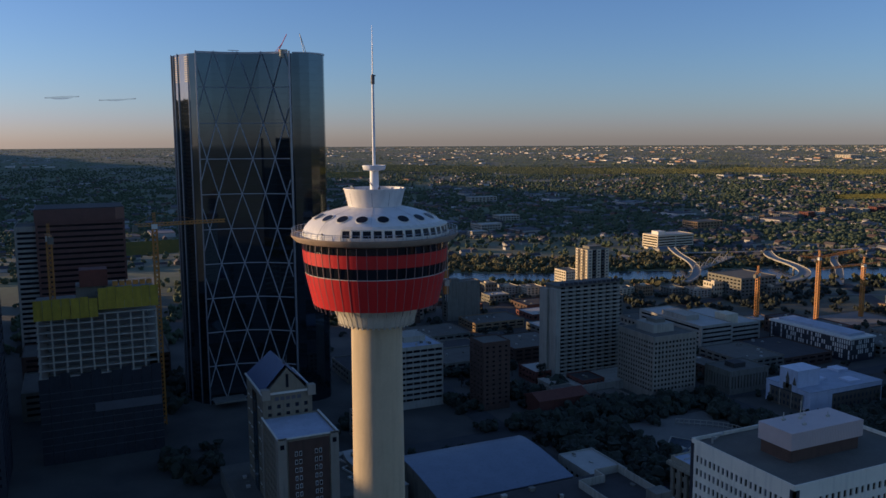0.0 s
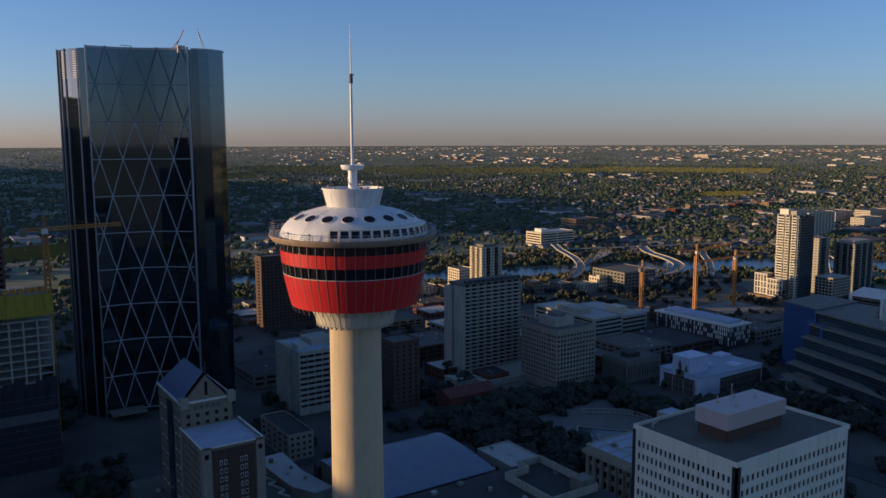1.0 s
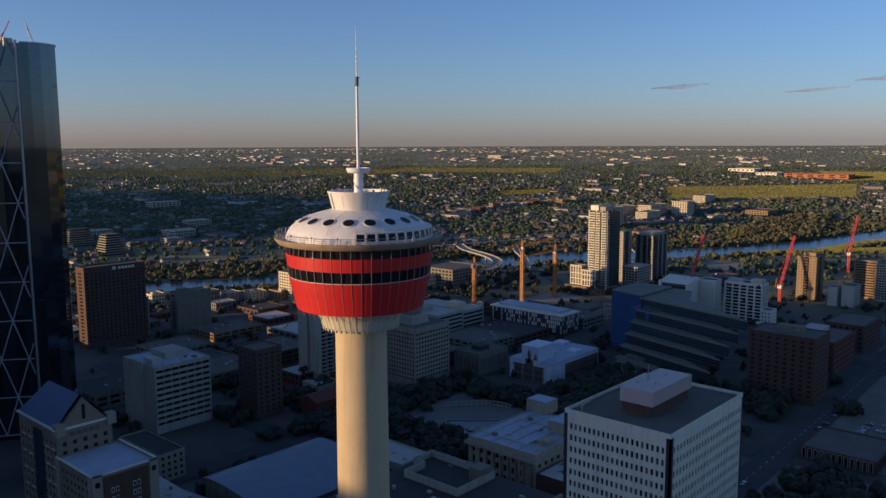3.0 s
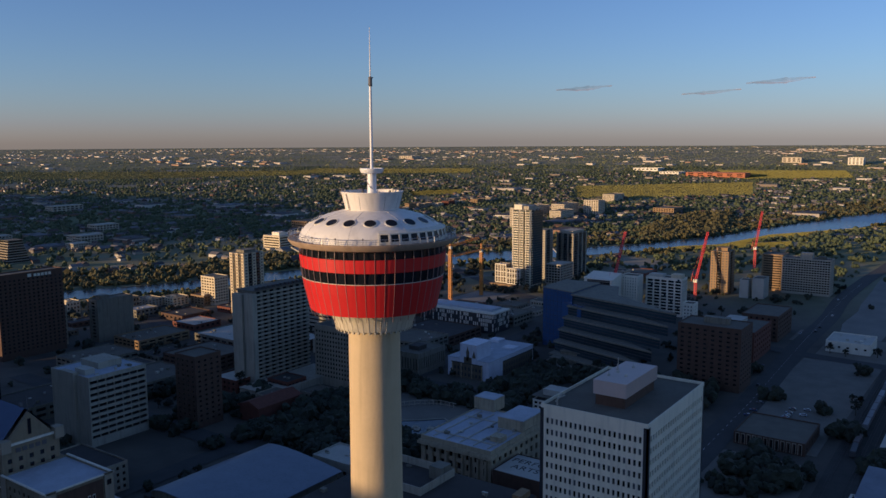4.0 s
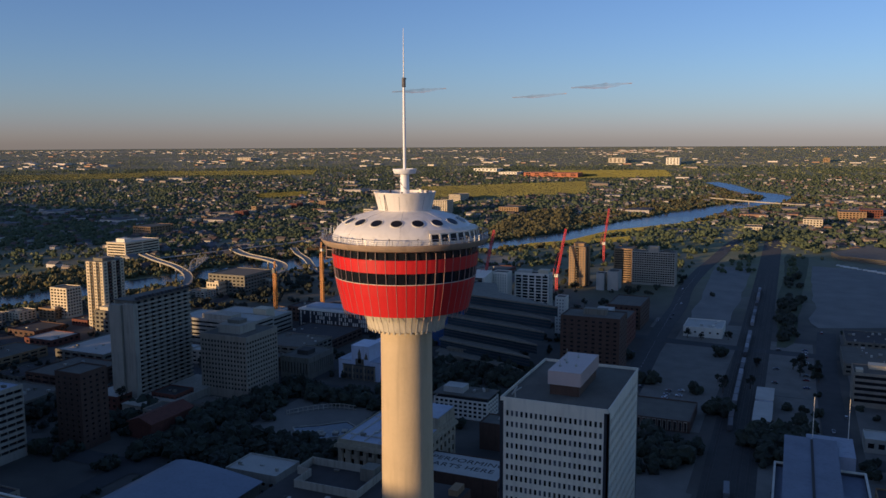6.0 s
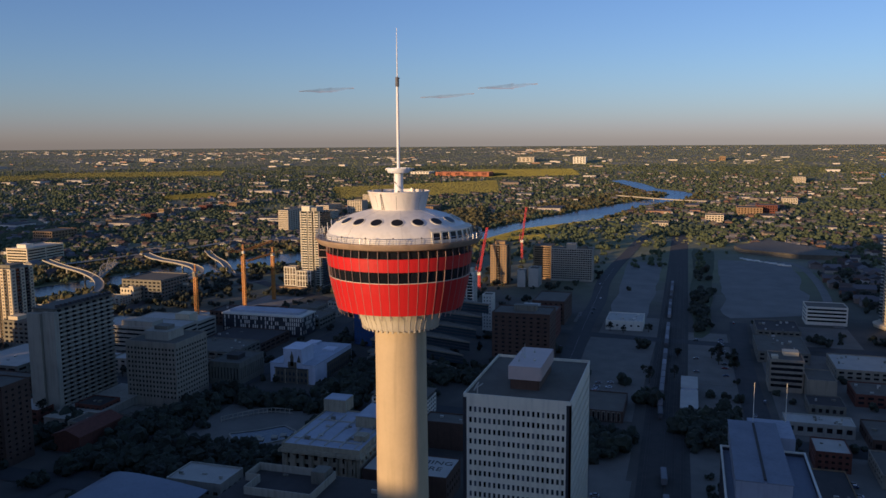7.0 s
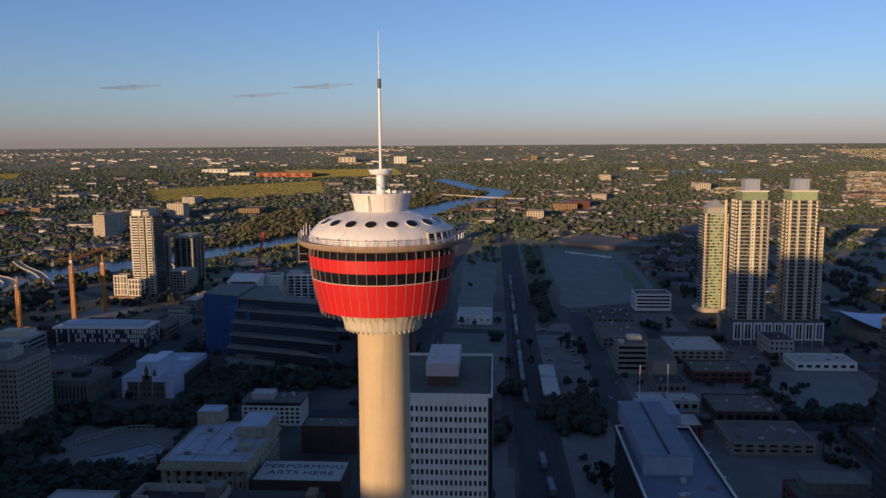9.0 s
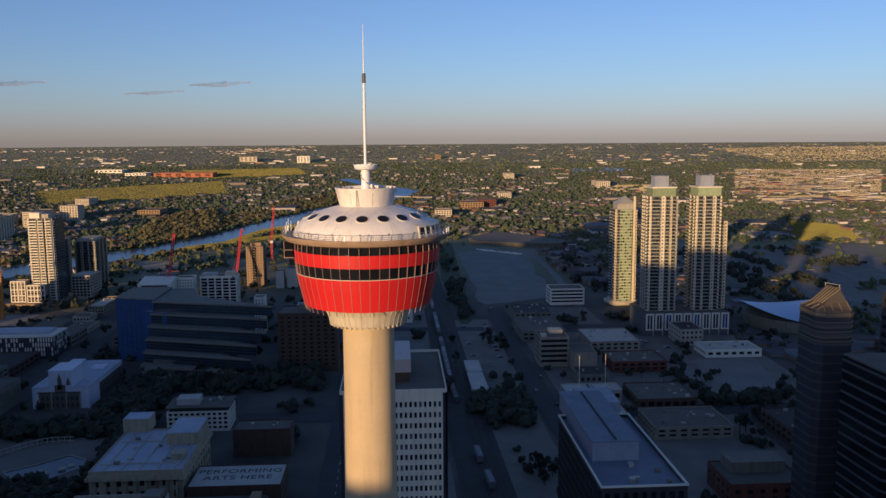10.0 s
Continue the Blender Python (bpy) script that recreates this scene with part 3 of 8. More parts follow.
for c in (((205, 62), (205, 98), (640, 98), (640, 64)), ((232, -60), (232, 40), (362, 40), (362, -60)), ((382, -130), (382, 42), (590, 42), (560, -140)), ((612, -40), (612, 42), (688, 42), (688, -40)), ((232, 125), (232, 172), (372, 172), (372, 125)), ((610, 116), (612, 172), (690, 172), (690, 118))):
    draped("lot", c, "lot", "worn grey-brown lot between low buildings", "lot", 0.12, 8)
draped("lot", ((380, -52), (484, -58), (488, -125), (382, -104)), "gravel", "bare sandy lot before the apartment towers", "lot", 0.15, 6)
draped("parking_lot", ((428, 126), (428, 177), (600, 177), (600, 122)), "lot", "wide grey parking lot beside the avenue", "lot", 0.16, 6)
strip("road", [(110, 178), (300, 180), (462, 182), (640, 188), (760, 188), (874, 194), (1000, 192), (1118, 184), (1277, 174), (1400, 160), (1560, 150)], 17, "asphalt", "dark asphalt avenue beside the railway", "road", 0.30)
strip("road", [(60, 50), (300, 52), (520, 56), (690, 52)], 15, "asphalt", "dark asphalt street south of the railway", "road", 0.30)
strip("road", [(378, 190), (378, 400), (382, 640), (420, 800)], 18, "asphalt", "dark asphalt cross street", "road", 0.34)
strip("road", [(222, 182), (222, 420), (226, 640)], 15, "asphalt", "dark asphalt cross street", "road", 0.34)
strip("road", [(60, 292), (222, 294), (378, 296)], 14, "asphalt", "dark asphalt avenue between offices", "road", 0.32)
strip("road", [(60, 396), (222, 398), (378, 398), (600, 396), (900, 400)], 14, "asphalt", "dark asphalt avenue between offices", "road", 0.32)
strip("road", [(580, -300), (600, -60), (600, 60), (610, 180), (640, 330), (700, 480), (820, 660)], 15, "asphalt", "dark asphalt cross street", "road", 0.34)
strip("road", [(400, 790), (520, 742), (640, 712), (735, 690), (800, 650), (900, 575), (1000, 500)], 13, "asphalt", "dark riverside drive", "road", 0.36)
strip("road", [(560, 640), (680, 668), (780, 700), (830, 740)], 11, "asphalt", "dark slip road toward the ramps", "road", 0.38)
strip("path", [(560, 700), (700, 640), (800, 590), (900, 500)], 6, "gravel", "pale track beside the riverside drive", "path", 0.40)
strip("road", [(370, -200), (372, 40)], 15, "asphalt", "dark asphalt cross street", "road", 0.34)
strip("railway_bed", [(-250, 106), (200, 106), (420, 108), (880, 110), (1320, 112), (1800, 116)], 26, "ballast", "dark ballast bed of the railway", "railway", 0.22)
for k, off in enumerate((-9, -4.5, 0, 9.5)):
    m = Mesh()
    for g in (-0.75, 0.75):
        m.sweep([(x, y + off + g, 0.34) for x, y in ((-200, 106), (200, 106), (420, 108), (880, 110), (1300, 112))], [(-0.06, 0), (0.06, 0), (0.06, 0.16), (-0.06, 0.16)])
    lone("railway_track", m, "rail_iron", "worn steel railway track on ballast", "railway track", "structure", "railway tracks")
m = Mesh()
for x in range(130, 1000, 9):
    y = float(np.interp(x, (110, 462, 640, 874, 1000), (178, 182, 188, 194, 192)))
    m.box(x, x + 3.5, y - 0.1, y + 0.1, 0.315, 0.33)
lone("trim", m, "line_white", "worn white lane dashes on the avenue", "road marking", "structure")
for box, lab in (((388, 470, 128, 171), "asphalt parking lot beside the avenue"), ((210, 300, 122, 172), "asphalt parking lot behind the white office"), ((480, 620, 66, 96), "asphalt parking strip south of the railway"),
                 ((470, 560, -75, -50), "asphalt parking lot before the apartment towers"), ((285, 372, 12, 44), "asphalt parking lot south of the railway"), ((655, 700, 180, 200), "asphalt parking apron")):
    lone("pavement", Mesh().box(box[0], box[1], box[2], box[3], 0.02, 0.26), "lot", lab, "parking lot", "structure")
lone("pavement", Mesh().box(285, 352, 305, 380, 0.02, 0.2), "lot", "grey paved plaza with low terraces", "plaza", "structure")
BASIN = [(304, 352), (286, 336), (291, 327), (307, 314), (318, 316), (325, 327), (313, 339)]
pool = thing("plaza_pool", "shallow plaza pool with a pale stone kerb", "pool", (305, 333, 0.2))
part("pool_water", Mesh().prism(BASIN[::-1], 0.2, 0.42), "water", pool)
for (ax, ay), (bx, by) in zip(BASIN, BASIN[1:] + BASIN[:1]):
    part("kerb", Mesh().bar((ax, ay, 0.5), (bx, by, 0.5), 0.7, 0.7), "concrete_pale", pool)
for k, (x, y) in enumerate(((296, 333), (299, 327), (304, 321), (309, 318), (301, 330))):
    part("pool_step", Mesh().prism([(x, y), (x + 4, y + 1.5), (x + 3.2, y + 5), (x - 1.5, y + 3)], 0.42, 0.8 + 0.25 * (k % 3)), "concrete_pale", pool)
arbour = thing("plaza_arbour", "row of pale open frames along the plaza", "arbour", (335, 352, 0.2))
RUN = [Vector(p) for p in spline([(321, 368), (330, 362), (340, 353), (345, 344), (345, 332)], 4)]
for p, q in zip(RUN, RUN[1:]):
    for h in (1.2, 3.4):
        part("beam", Mesh().bar((p.x, p.y, h), (q.x, q.y, h), 0.35), "concrete_pale", arbour)
    part("post", Mesh().bar((p.x, p.y, 0.15), (p.x, p.y, 3.5), 0.35), "concrete_pale", arbour)


# ---- the observation tower ----
TX, TY = 56.0, 154.5
tower = thing("observation_tower", "tall concrete observation tower with red pod and white dome", "tower", (TX, TY, 0))
part("shaft", Mesh().lathe([(7.6, 0), (6.6, 18), (5.9, 50), (5.42, 90), (5.22, 120), (5.2, 132.75)], TX, TY, 96), "tower_concrete", tower, smooth=True)
part("collar", Mesh().lathe([(5.15, 131.85), (7.55, 131.95), (7.8, 132.25), (8.0, 133.25), (8.6, 134.55), (9.4, 135.65), (12.2, 136.35), (12.3, 136.55)], TX, TY, 72), "collar", tower, "pale ribbed concrete collar under the pod", True)


def turned(name, mesh, mat, az, parent, label=""):
    """Shared mesh data built at azimuth 0 round the tower's axis, turned to az."""
    ob = new(name, mesh)
    if not mesh.materials:
        mesh.materials.append(M[mat])
    ob.parent, ob.rotation_euler = parent, (0, 0, -radians(az))
    return tagged(ob, label)


def arc_panel(half, inner, rows):
    """A curved panel: rows of (radius, height) from bottom to top, of that half angle and thickness."""
    mesh = Mesh()
    cols = [radians(a) for a in (-half, 0, half)]
    outer = [[(r * math.sin(a), r * math.cos(a), z) for a in cols] for r, z in rows]
    back = [[((r - inner) * math.sin(a), (r - inner) * math.cos(a), z) for a in cols] for r, z in rows]
    for k in range(len(rows) - 1):
        for c in range(2):
            mesh.poly((outer[k][c + 1], outer[k][c], outer[k + 1][c], outer[k + 1][c + 1]))
        for c, s in ((0, 1), (2, -1)):
            q = (outer[k][c], back[k][c], back[k + 1][c], outer[k + 1][c])
            mesh.poly(q if s > 0 else q[::-1])
    for row, flip in ((0, False), (-1, True)):
        for c in range(2):
            q = (outer[row][c], outer[row][c + 1], back[row][c + 1], back[row][c])
            mesh.poly(q[::-1] if flip else q)
    return mesh.data("panel")


N = 48
low = arc_panel(3.70, 0.25, [(12.70, 136.15), (13.20, 138.25), (13.72, 140.45), (14.10, 142.50)])
high = arc_panel(3.70, 0.25, [(14.36, 144.70), (14.62, 147.20)])
sill = arc_panel(3.75, 0.3, [(14.14, 142.49), (14.16, 142.59)])
pane_low = arc_panel(3.5, 0.1, [(13.95, 142.55), (14.12, 144.65)])
pane_high = arc_panel(3.5, 0.1, [(14.20, 147.20), (14.25, 148.75)])
fin = Mesh()
prof = [(12.62, 135.15), (12.92, 136.25), (13.42, 138.35), (13.93, 140.45), (14.33, 142.55), (14.58, 144.75), (14.84, 147.25), (14.75, 148.75)]
for (r0, z0), (r1, z1) in zip(prof, prof[1:]):
    fin.bar((0, r0 - 0.24, z0), (0, r1 - 0.24, z1), 0.16, 0.07)
fin = fin.data("mullion")
for k in range(N):
    az = 360 * k / N
    turned("red_panel", low, "red_panel", az, tower)
    turned("red_panel", high, "red_panel", az, tower)
    turned("sill", sill, "paint_white", az, tower)
    turned("window", pane_low, "glass_dark", az, tower)
    turned("window", pane_high, "glass_dark", az, tower)
    turned("mullion", fin, "mullion", az + 3.75, tower)
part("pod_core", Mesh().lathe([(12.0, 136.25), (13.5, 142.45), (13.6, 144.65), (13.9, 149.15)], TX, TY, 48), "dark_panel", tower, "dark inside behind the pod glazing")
part("rim", Mesh().lathe([(13.8, 148.60), (14.9, 148.70), (16.05, 149.00), (16.70, 149.80), (16.74, 150.15), (16.45, 150.20), (16.40, 149.95), (14.2, 149.87)], TX, TY, 96), "rim_brown", tower, "brown weathered rim under the open deck", True)
rail = Mesh()
for z, w in ((151.16, 0.05), (150.77, 0.03), (150.42, 0.03)):
    rail.lathe([(16.55, z), (16.55 + w, z + w), (16.55, z + 2 * w), (16.55 - w, z + w), (16.55, z)], TX, TY, 96, caps=False)
part("railing", rail, "rail_steel", tower)
post = Mesh().box(-0.04, 0.04, 16.5, 16.58, 150.15, 151.25).data("rail_post")
lamp = Mesh().box(-0.12, 0.12, 16.45, 16.7, 151.21, 151.42).box(-0.03, 0.03, 16.52, 16.58, 150.25, 151.55).data("deck_lamp")
for k in range(60):
    turned("rail_post", post, "rail_steel", 6 * k, tower)
    if k % 3 == 0:
        turned("deck_lamp", lamp, "mast_dark", 6 * k + 2, tower)
DOME = [(14.66, 149.87), (14.48, 150.55), (14.0, 151.5), (13.35, 152.3), (12.6, 152.95), (11.75, 153.48), (10.75, 153.95), (9.5, 154.42), (8.0, 154.85), (6.5, 155.2), (5.15, 155.5)]
dome = part("dome", Mesh().lathe(DOME, TX, TY, 96), "dome", tower, "white painted shallow dome roof with weathered streaks", True)
seam = Mesh()
for (r0, z0), (r1, z1) in zip(DOME, DOME[1:]):
    seam.bar((0, r0, z0 + 0.015), (0, r1, z1 + 0.015), 0.05, 0.03)
seam = seam.data("dome_seam")
for az in (20, 65, 110, 155, 200, 245, 290, 335):
    turned("dome_seam", seam, "dome_seam", az + 3, dome)


def porthole(r, h, name):
    mesh = Mesh().lathe([(r, -0.04), (r, h), (r * 0.98, h + 0.02)], 0, 0, 20)
    data = mesh.data(name)
    data.transform(Matrix.Translation((0, 11.42, 153.66)) @ Matrix.Rotation(radians(-27.5), 4, "X"))
    return data


ring_data, disc_data = porthole(1.28, 0.05, "porthole_ring"), porthole(1.10, 0.09, "porthole_glass")
for k in range(18):
    ring = turned("porthole_ring", ring_data, "paint_white", 20 * k + 12, dome)
    turned("porthole_glass", disc_data, "glass_black", 20 * k + 12, dome)
dorm = Mesh()
dorm.poly(((-0.97, 14.62, 150.05), (0.97, 14.62, 150.05), (0.97, 14.30, 152.01), (-0.97, 14.30, 152.01))[::-1])
dorm.poly(((-0.97, 14.30, 152.01), (0.97, 14.30, 152.01), (0.86, 12.6, 152.73), (-0.86, 12.6, 152.73))[::-1])
for s in (-1, 1):
    dorm.bar((s * 0.94, 14.80, 149.95), (s * 0.90, 14.30, 152.07), 0.22, 0.35)
dorm.bar((-0.97, 14.36, 151.99), (0.97, 14.36, 151.99), 0.25, 0.25)
dorm.bar((-0.97, 14.72, 150.29), (0.97, 14.72, 150.29), 0.25, 0.45)
dorm = dorm.data("deck_window")
dpane = Mesh().poly(((-0.74, 14.66, 150.51), (0.74, 14.66, 150.51), (0.74, 14.42, 151.86), (-0.74, 14.42, 151.86))[::-1]).data("pane")
for k in range(27):
    az = 221.5 - 7.85 * k
    turned("deck_window", dorm, "paint_white", az, tower)
    turned("deck_window_pane", dpane, "glass_black", az, tower)
drum = part("drum", Mesh().lathe([(5.19, 155.38), (5.25, 155.4), (6.08, 158.75), (6.20, 158.8), (6.20, 159.05), (6.0, 159.05), (5.95, 158.5), (0.0, 158.6)], TX, TY, 72), "drum_white", tower, "white flared drum above the dome with rust streaks", True)
for az in (205, 255, 300, 170):
    m = Mesh().bar((0, 5.95, 158.3), (0, 5.28, 155.64), 0.06)
    turned("drum_cable", m.data("drum_cable"), "mast_dark", az, drum)
ladder = Mesh()
for s in (-0.25, 0.25):
    ladder.bar((s, 5.36, 155.55), (s * 0.3, 6.15, 158.7), 0.06)
for k in range(9):
    ladder.bar((-0.25, 5.42 + 0.088 * k, 155.72 + 0.38 * k), (0.25, 5.42 + 0.088 * k, 155.72 + 0.38 * k), 0.04)
turned("drum_ladder", ladder.data("drum_ladder"), "mast_dark", 285, drum)
for k, az in enumerate((30, 100, 190, 215, 250, 320)):
    m = Mesh().box(-0.2, 0.2, 5.2, 5.5, 158.6, 159.2 + 0.1 * (k % 3))
    turned("drum_box", m.data("drum_box"), "metal_pale" if k % 2 else "mast_dark", az, drum)
neck = part("mast_neck", Mesh().lathe([(0.95, 158.5), (0.90, 159.5), (0.88, 162.7)], TX, TY, 24), "mast_white", tower, smooth=True)
for k in range(8):
    m = Mesh()
    a0, a1, z = radians(200 + 25 * k), radians(240 + 25 * k), 159.1 + 0.42 * k
    m.bar((TX + 1.0 * math.sin(a0), TY + 1.0 * math.cos(a0), z), (TX + 1.0 * math.sin(a1), TY + 1.0 * math.cos(a1), z + 0.55), 0.12)
    part("neck_bracket", m, "mast_dark" if k % 2 else "mast_white", neck)
part("mast_platform", Mesh().lathe([(0.9, 162.45), (2.05, 162.6), (2.15, 162.7), (2.38, 163.35), (2.38, 163.55), (2.2, 163.55), (2.15, 163.4), (0.3, 163.4)], TX, TY, 40), "mast_white", tower, smooth=True)
part("mast", Mesh().lathe([(0.30, 163.4), (0.29, 172), (0.24, 179.4)], TX, TY, 16), "mast_white", tower, smooth=True)
m = Mesh().lathe([(0.25, 179.4), (0.38, 179.5), (0.38, 181.2), (0.16, 181.3)], TX, TY, 12)
m.bar((TX, TY, 181.0), (TX + 0.55, TY - 0.25, 181.1), 0.2).bar((TX, TY, 179.8), (TX - 0.4, TY + 0.2, 179.8), 0.15)
part("mast_joint", m, "mast_dark", tower)
part("antenna", Mesh().lathe([(0.13, 181.2), (0.10, 186), (0.04, 190.7)], TX, TY, 8), "mast_white", tower, smooth=True)
knob = Mesh()
knob.box(-0.17, 0.17, 7.3, 7.82, 131.65, 132.20)
for (r0, z0), (r1, z1) in zip([(7.8, 132.20), (8.0, 133.25), (8.6, 134.55)], [(8.0, 133.25), (8.6, 134.55), (9.4, 135.65)]):
    knob.bar((0, r0, z0), (0, r1, z1), 0.10, 0.10)
knob = knob.data("collar_bracket")
for k in range(44):
    turned("collar_bracket", knob, "collar", 360 * k / 44, tower)

# the glass-floored lookout, a hanging work platform and small deck masts
look_out = part("lookout_floor", Mesh().box(TX - 4.0, TX + 4.0, TY + 14.2, TY + 16.1, 145.55, 145.70), "mullion", tower, "frame of a glass-floored lookout")
for k in range(5):
    x = TX - 4.0 + 2.0 * k
    part("lookout_post", Mesh().bar((x, TY + 16.0, 145.65), (x, TY + 16.0, 148.75), 0.1).bar((x, TY + 14.3, 145.65), (x, TY + 16.0, 145.65), 0.1), "mullion", tower)
    if k < 4:
        part("lookout_pane", Mesh().box(x + 0.08, x + 1.92, TY + 15.98, TY + 16.02, 145.75, 148.65), "glass_dark", tower)
for x in (TX - 4.0, TX + 4.0):
    part("lookout_pane", Mesh().box(x - 0.02, x + 0.02, TY + 14.4, TY + 15.9, 145.75, 148.65), "glass_dark", tower)
    part("lookout_rail", Mesh().bar((x, TY + 14.3, 147.15), (x, TY + 16.0, 147.15), 0.1), "mullion", tower)
for az in (93, 97):
    turned("hoist_cable", Mesh().bar((0, 15.4, 148.85), (0, 15.2, 134.85), 0.09).data("hoist_cable"), "rail_steel", az, tower)
turned("work_platform", Mesh().box(-0.9, 0.9, 14.5, 15.6, 138.25, 138.40).box(-0.9, -0.82, 14.5, 15.6, 138.40, 139.45).box(0.82, 0.9, 14.5, 15.6, 138.40, 139.45).box(-0.9, 0.9, 15.52, 15.6, 138.40, 139.45).data("work_platform"), "metal_pale", 95, tower, "small hanging work platform")
turned("work_platform", Mesh().box(-0.5, 0.5, 14.6, 15.5, 136.45, 138.25).box(-0.55, 0.55, 14.55, 15.55, 139.85, 141.45).data("hoist_box"), "crane_yellow", 95, tower, "yellow hoist box")
for az, h in ((2, 1.0), (8, 1.5), (14, 0.8), (352, 0.6), (28, 0.5)):
    turned("deck_mast", Mesh().lathe([(0.07, 149.95), (0.05, 151.29 + h)], 0, 16.0, 8).data("deck_mast"), "mast_white", az, tower)


# ---- office towers and large buildings near the tower ----
office = building("white_office", "pale precast office block with rows of small upright windows", (152.3, 203.5, 132.7, 168.0, 0, 86.9), "office_white", glass="office_glass", floors=21, ground=7, top=3.4,
                  bays=(23, 20), frac=(0.52, 0.52), depth=0.35, parapet=1.0, margin=1.6, limit=301)
m = Mesh()
m.box(152.22, 153.9, 132.62, 133.2, 0, 85.6).box(152.22, 152.8, 132.62, 134.1, 0, 85.6)
part("corner_slot", m, "dark_panel", office)
part("corner_slot", Mesh().box(202.6, 203.58, 132.62, 133.2, 0, 85.6), "dark_panel", office)
part("corner_slot", Mesh().box(152.22, 152.8, 166.9, 168.1, 0, 85.6), "dark_panel", office)
pent = part("roof_house", Mesh().box(164.2, 189.0, 145.0, 154.8, 85.8, 89.4), "brick_brown", office, "brown brick base of the roof house")
band = Mesh().box(163.6, 189.6, 144.4, 155.4, 89.4, 94.0)
part("plant_screen", band, "screen_sun_pink", pent, "pale ribbed metal screen with sun pink in its colour")
m = Mesh()
for k in range(44):
    x = 163.75 + k * 0.6
    m.box(x, x + 0.22, 144.3, 144.4, 89.5, 93.9)
for k in range(18):
    y = 144.6 + k * 0.6
    m.box(163.5, 163.6, y, y + 0.22, 89.5, 93.9)
part("screen_rib", m, "screen_sun_pink", pent, kind="stuff")
for x, y, h in ((170, 153, 2.2), (175, 152, 5.0), (178, 153.5, 2.0), (183, 150, 1.4), (172, 148, 1.0)):
    part("roof_antenna", Mesh().box(x - 0.08, x + 0.08, y - 0.08, y + 0.08, 94.0, 94.0 + h).box(x - 0.5, x + 0.5, y - 0.3, y + 0.3, 94.0, 94.5), "metal_pale", pent)
part("roof_crane", Mesh().box(156, 156.4, 164, 164.4, 85.9, 88).bar((156.2, 164.2, 88), (159, 163, 88.6), 0.3).bar((158.5, 166, 86), (161, 165, 88.2), 0.4), "metal_pale", office)
part("roof_hatch", Mesh().box(189.8, 194, 150, 153, 85.8, 88.2), "crane_yellow", office, "yellow roof hatch")

south = building("grey_office", "low grey office slab with ribbed windows, roof house and twin poles", (133.5, 201.0, 57.5, 85.3, 0, 59.3), "dark_panel", roof="roof_slate", floors=14, ground=5, top=1.5,
                 bays=(24, 9), frac=(0.55, 0.8), own="WN", parapet=1.2, limit=180)
m = Mesh()
for x0, x1, y0, y1 in ((133.2, 201.3, 84.9, 85.6), (133.2, 201.3, 57.2, 57.9), (133.2, 133.9, 57.9, 84.9), (200.6, 201.3, 57.9, 84.9)):
    m.box(x0, x1, y0, y1, 59.2, 59.75)
part("coping", m, "paint_white", south)
house = part("roof_house", Mesh().box(157.5, 214.0, 66.2, 82.4, 58.0, 64.8), "plant_grey", south, "pale blue-grey roof house")
part("roof_house_top", Mesh().box(157.2, 214.3, 65.9, 73.6, 64.8, 65.1).box(157.2, 214.3, 74.2, 82.7, 64.8, 65.1), "roof_slate", house)
part("duct", Mesh().box(159, 212, 73.5, 74.3, 65.1, 65.35), "roof_dark", house)
part("roof_house", Mesh().box(201.4, 221, 60.5, 75.5, 0, 64.2), "plant_grey", south)
for x, y in ((217.6, 73.5), (219.6, 62.0)):
    part("flag_pole", Mesh().lathe([(0.17, 50), (0.13, 70), (0.08, 79)], x, y, 10), "paint_white", south)
clutter(south, (136, 154, 60, 82, 58.1), 5, 3)

building("grid_office", "warm grey concrete office tower with a grid of square windows", (337, 372.5, 409.5, 447.0, 0, 42.5), "concrete_warm", floors=11, ground=5, top=3.2, bays=(12, 14), frac=(0.55, 0.52),
         depth=0.5, units=((345, 362, 420, 438, 5.5, "concrete_pale"), (350, 358, 424, 434, 8, "concrete_grey")), limit=290)

slab = building("slab_office", "pale concrete office slab with long window bands", (175, 211.5, 462, 500, 0, 40.3), "concrete_pale", roof="roof_blue", floors=10, ground=4, top=1.6, bays=(7, 0), frac=(0.94, 0.5), depth=0.9, margin=0.6,
                units=((190, 205, 476, 494, 3.5, "concrete_pale"), (178, 184, 470, 480, 3, "roof_pale")))
part("stair_core", Mesh().box(173.2, 176.5, 474, 488, 0, 41.5), "concrete_pale", slab)
clutter(slab, (178, 208, 465, 498, 39.6), 7, 5)

apt = thing("concrete_apartments", "grey concrete apartment slab with stacked balconies and blank end walls", "apartment building", (328, 477, 0))
apt_wall = Mesh().box(302.5, 354.5, 470, 486, 0, 68.0)
part("wall", apt_wall, "concrete_grey", apt)
part("end_wall", Mesh().box(299.8, 303.8, 468.0, 477.0, 0, 66.8).box(298.6, 302.4, 477.6, 487.5, 0, 66.0), "concrete_pale", apt, "blank pale end wall in two leaves")
part("roof", Mesh().box(302, 355, 469, 487, 68.0, 68.7), "roof_grey", apt)
for k in range(13):
    part("roof_vent", Mesh().box(305 + k * 3.9, 307 + k * 3.9, 469.5, 471.5, 68.7, 70.6), "dark_panel", apt)
bal = Mesh().box(0, 5.5, -1.7, 0, 0.0, 0.25).box(0, 5.5, -1.7, -1.55, 0.25, 1.3).box(0, 0.12, -1.55, 0, 0.25, 1.3).box(5.38, 5.5, -1.55, 0, 0.25, 1.3)
bal_data = bal.data("balcony")
bal_data.materials.append(M["concrete_pale"])
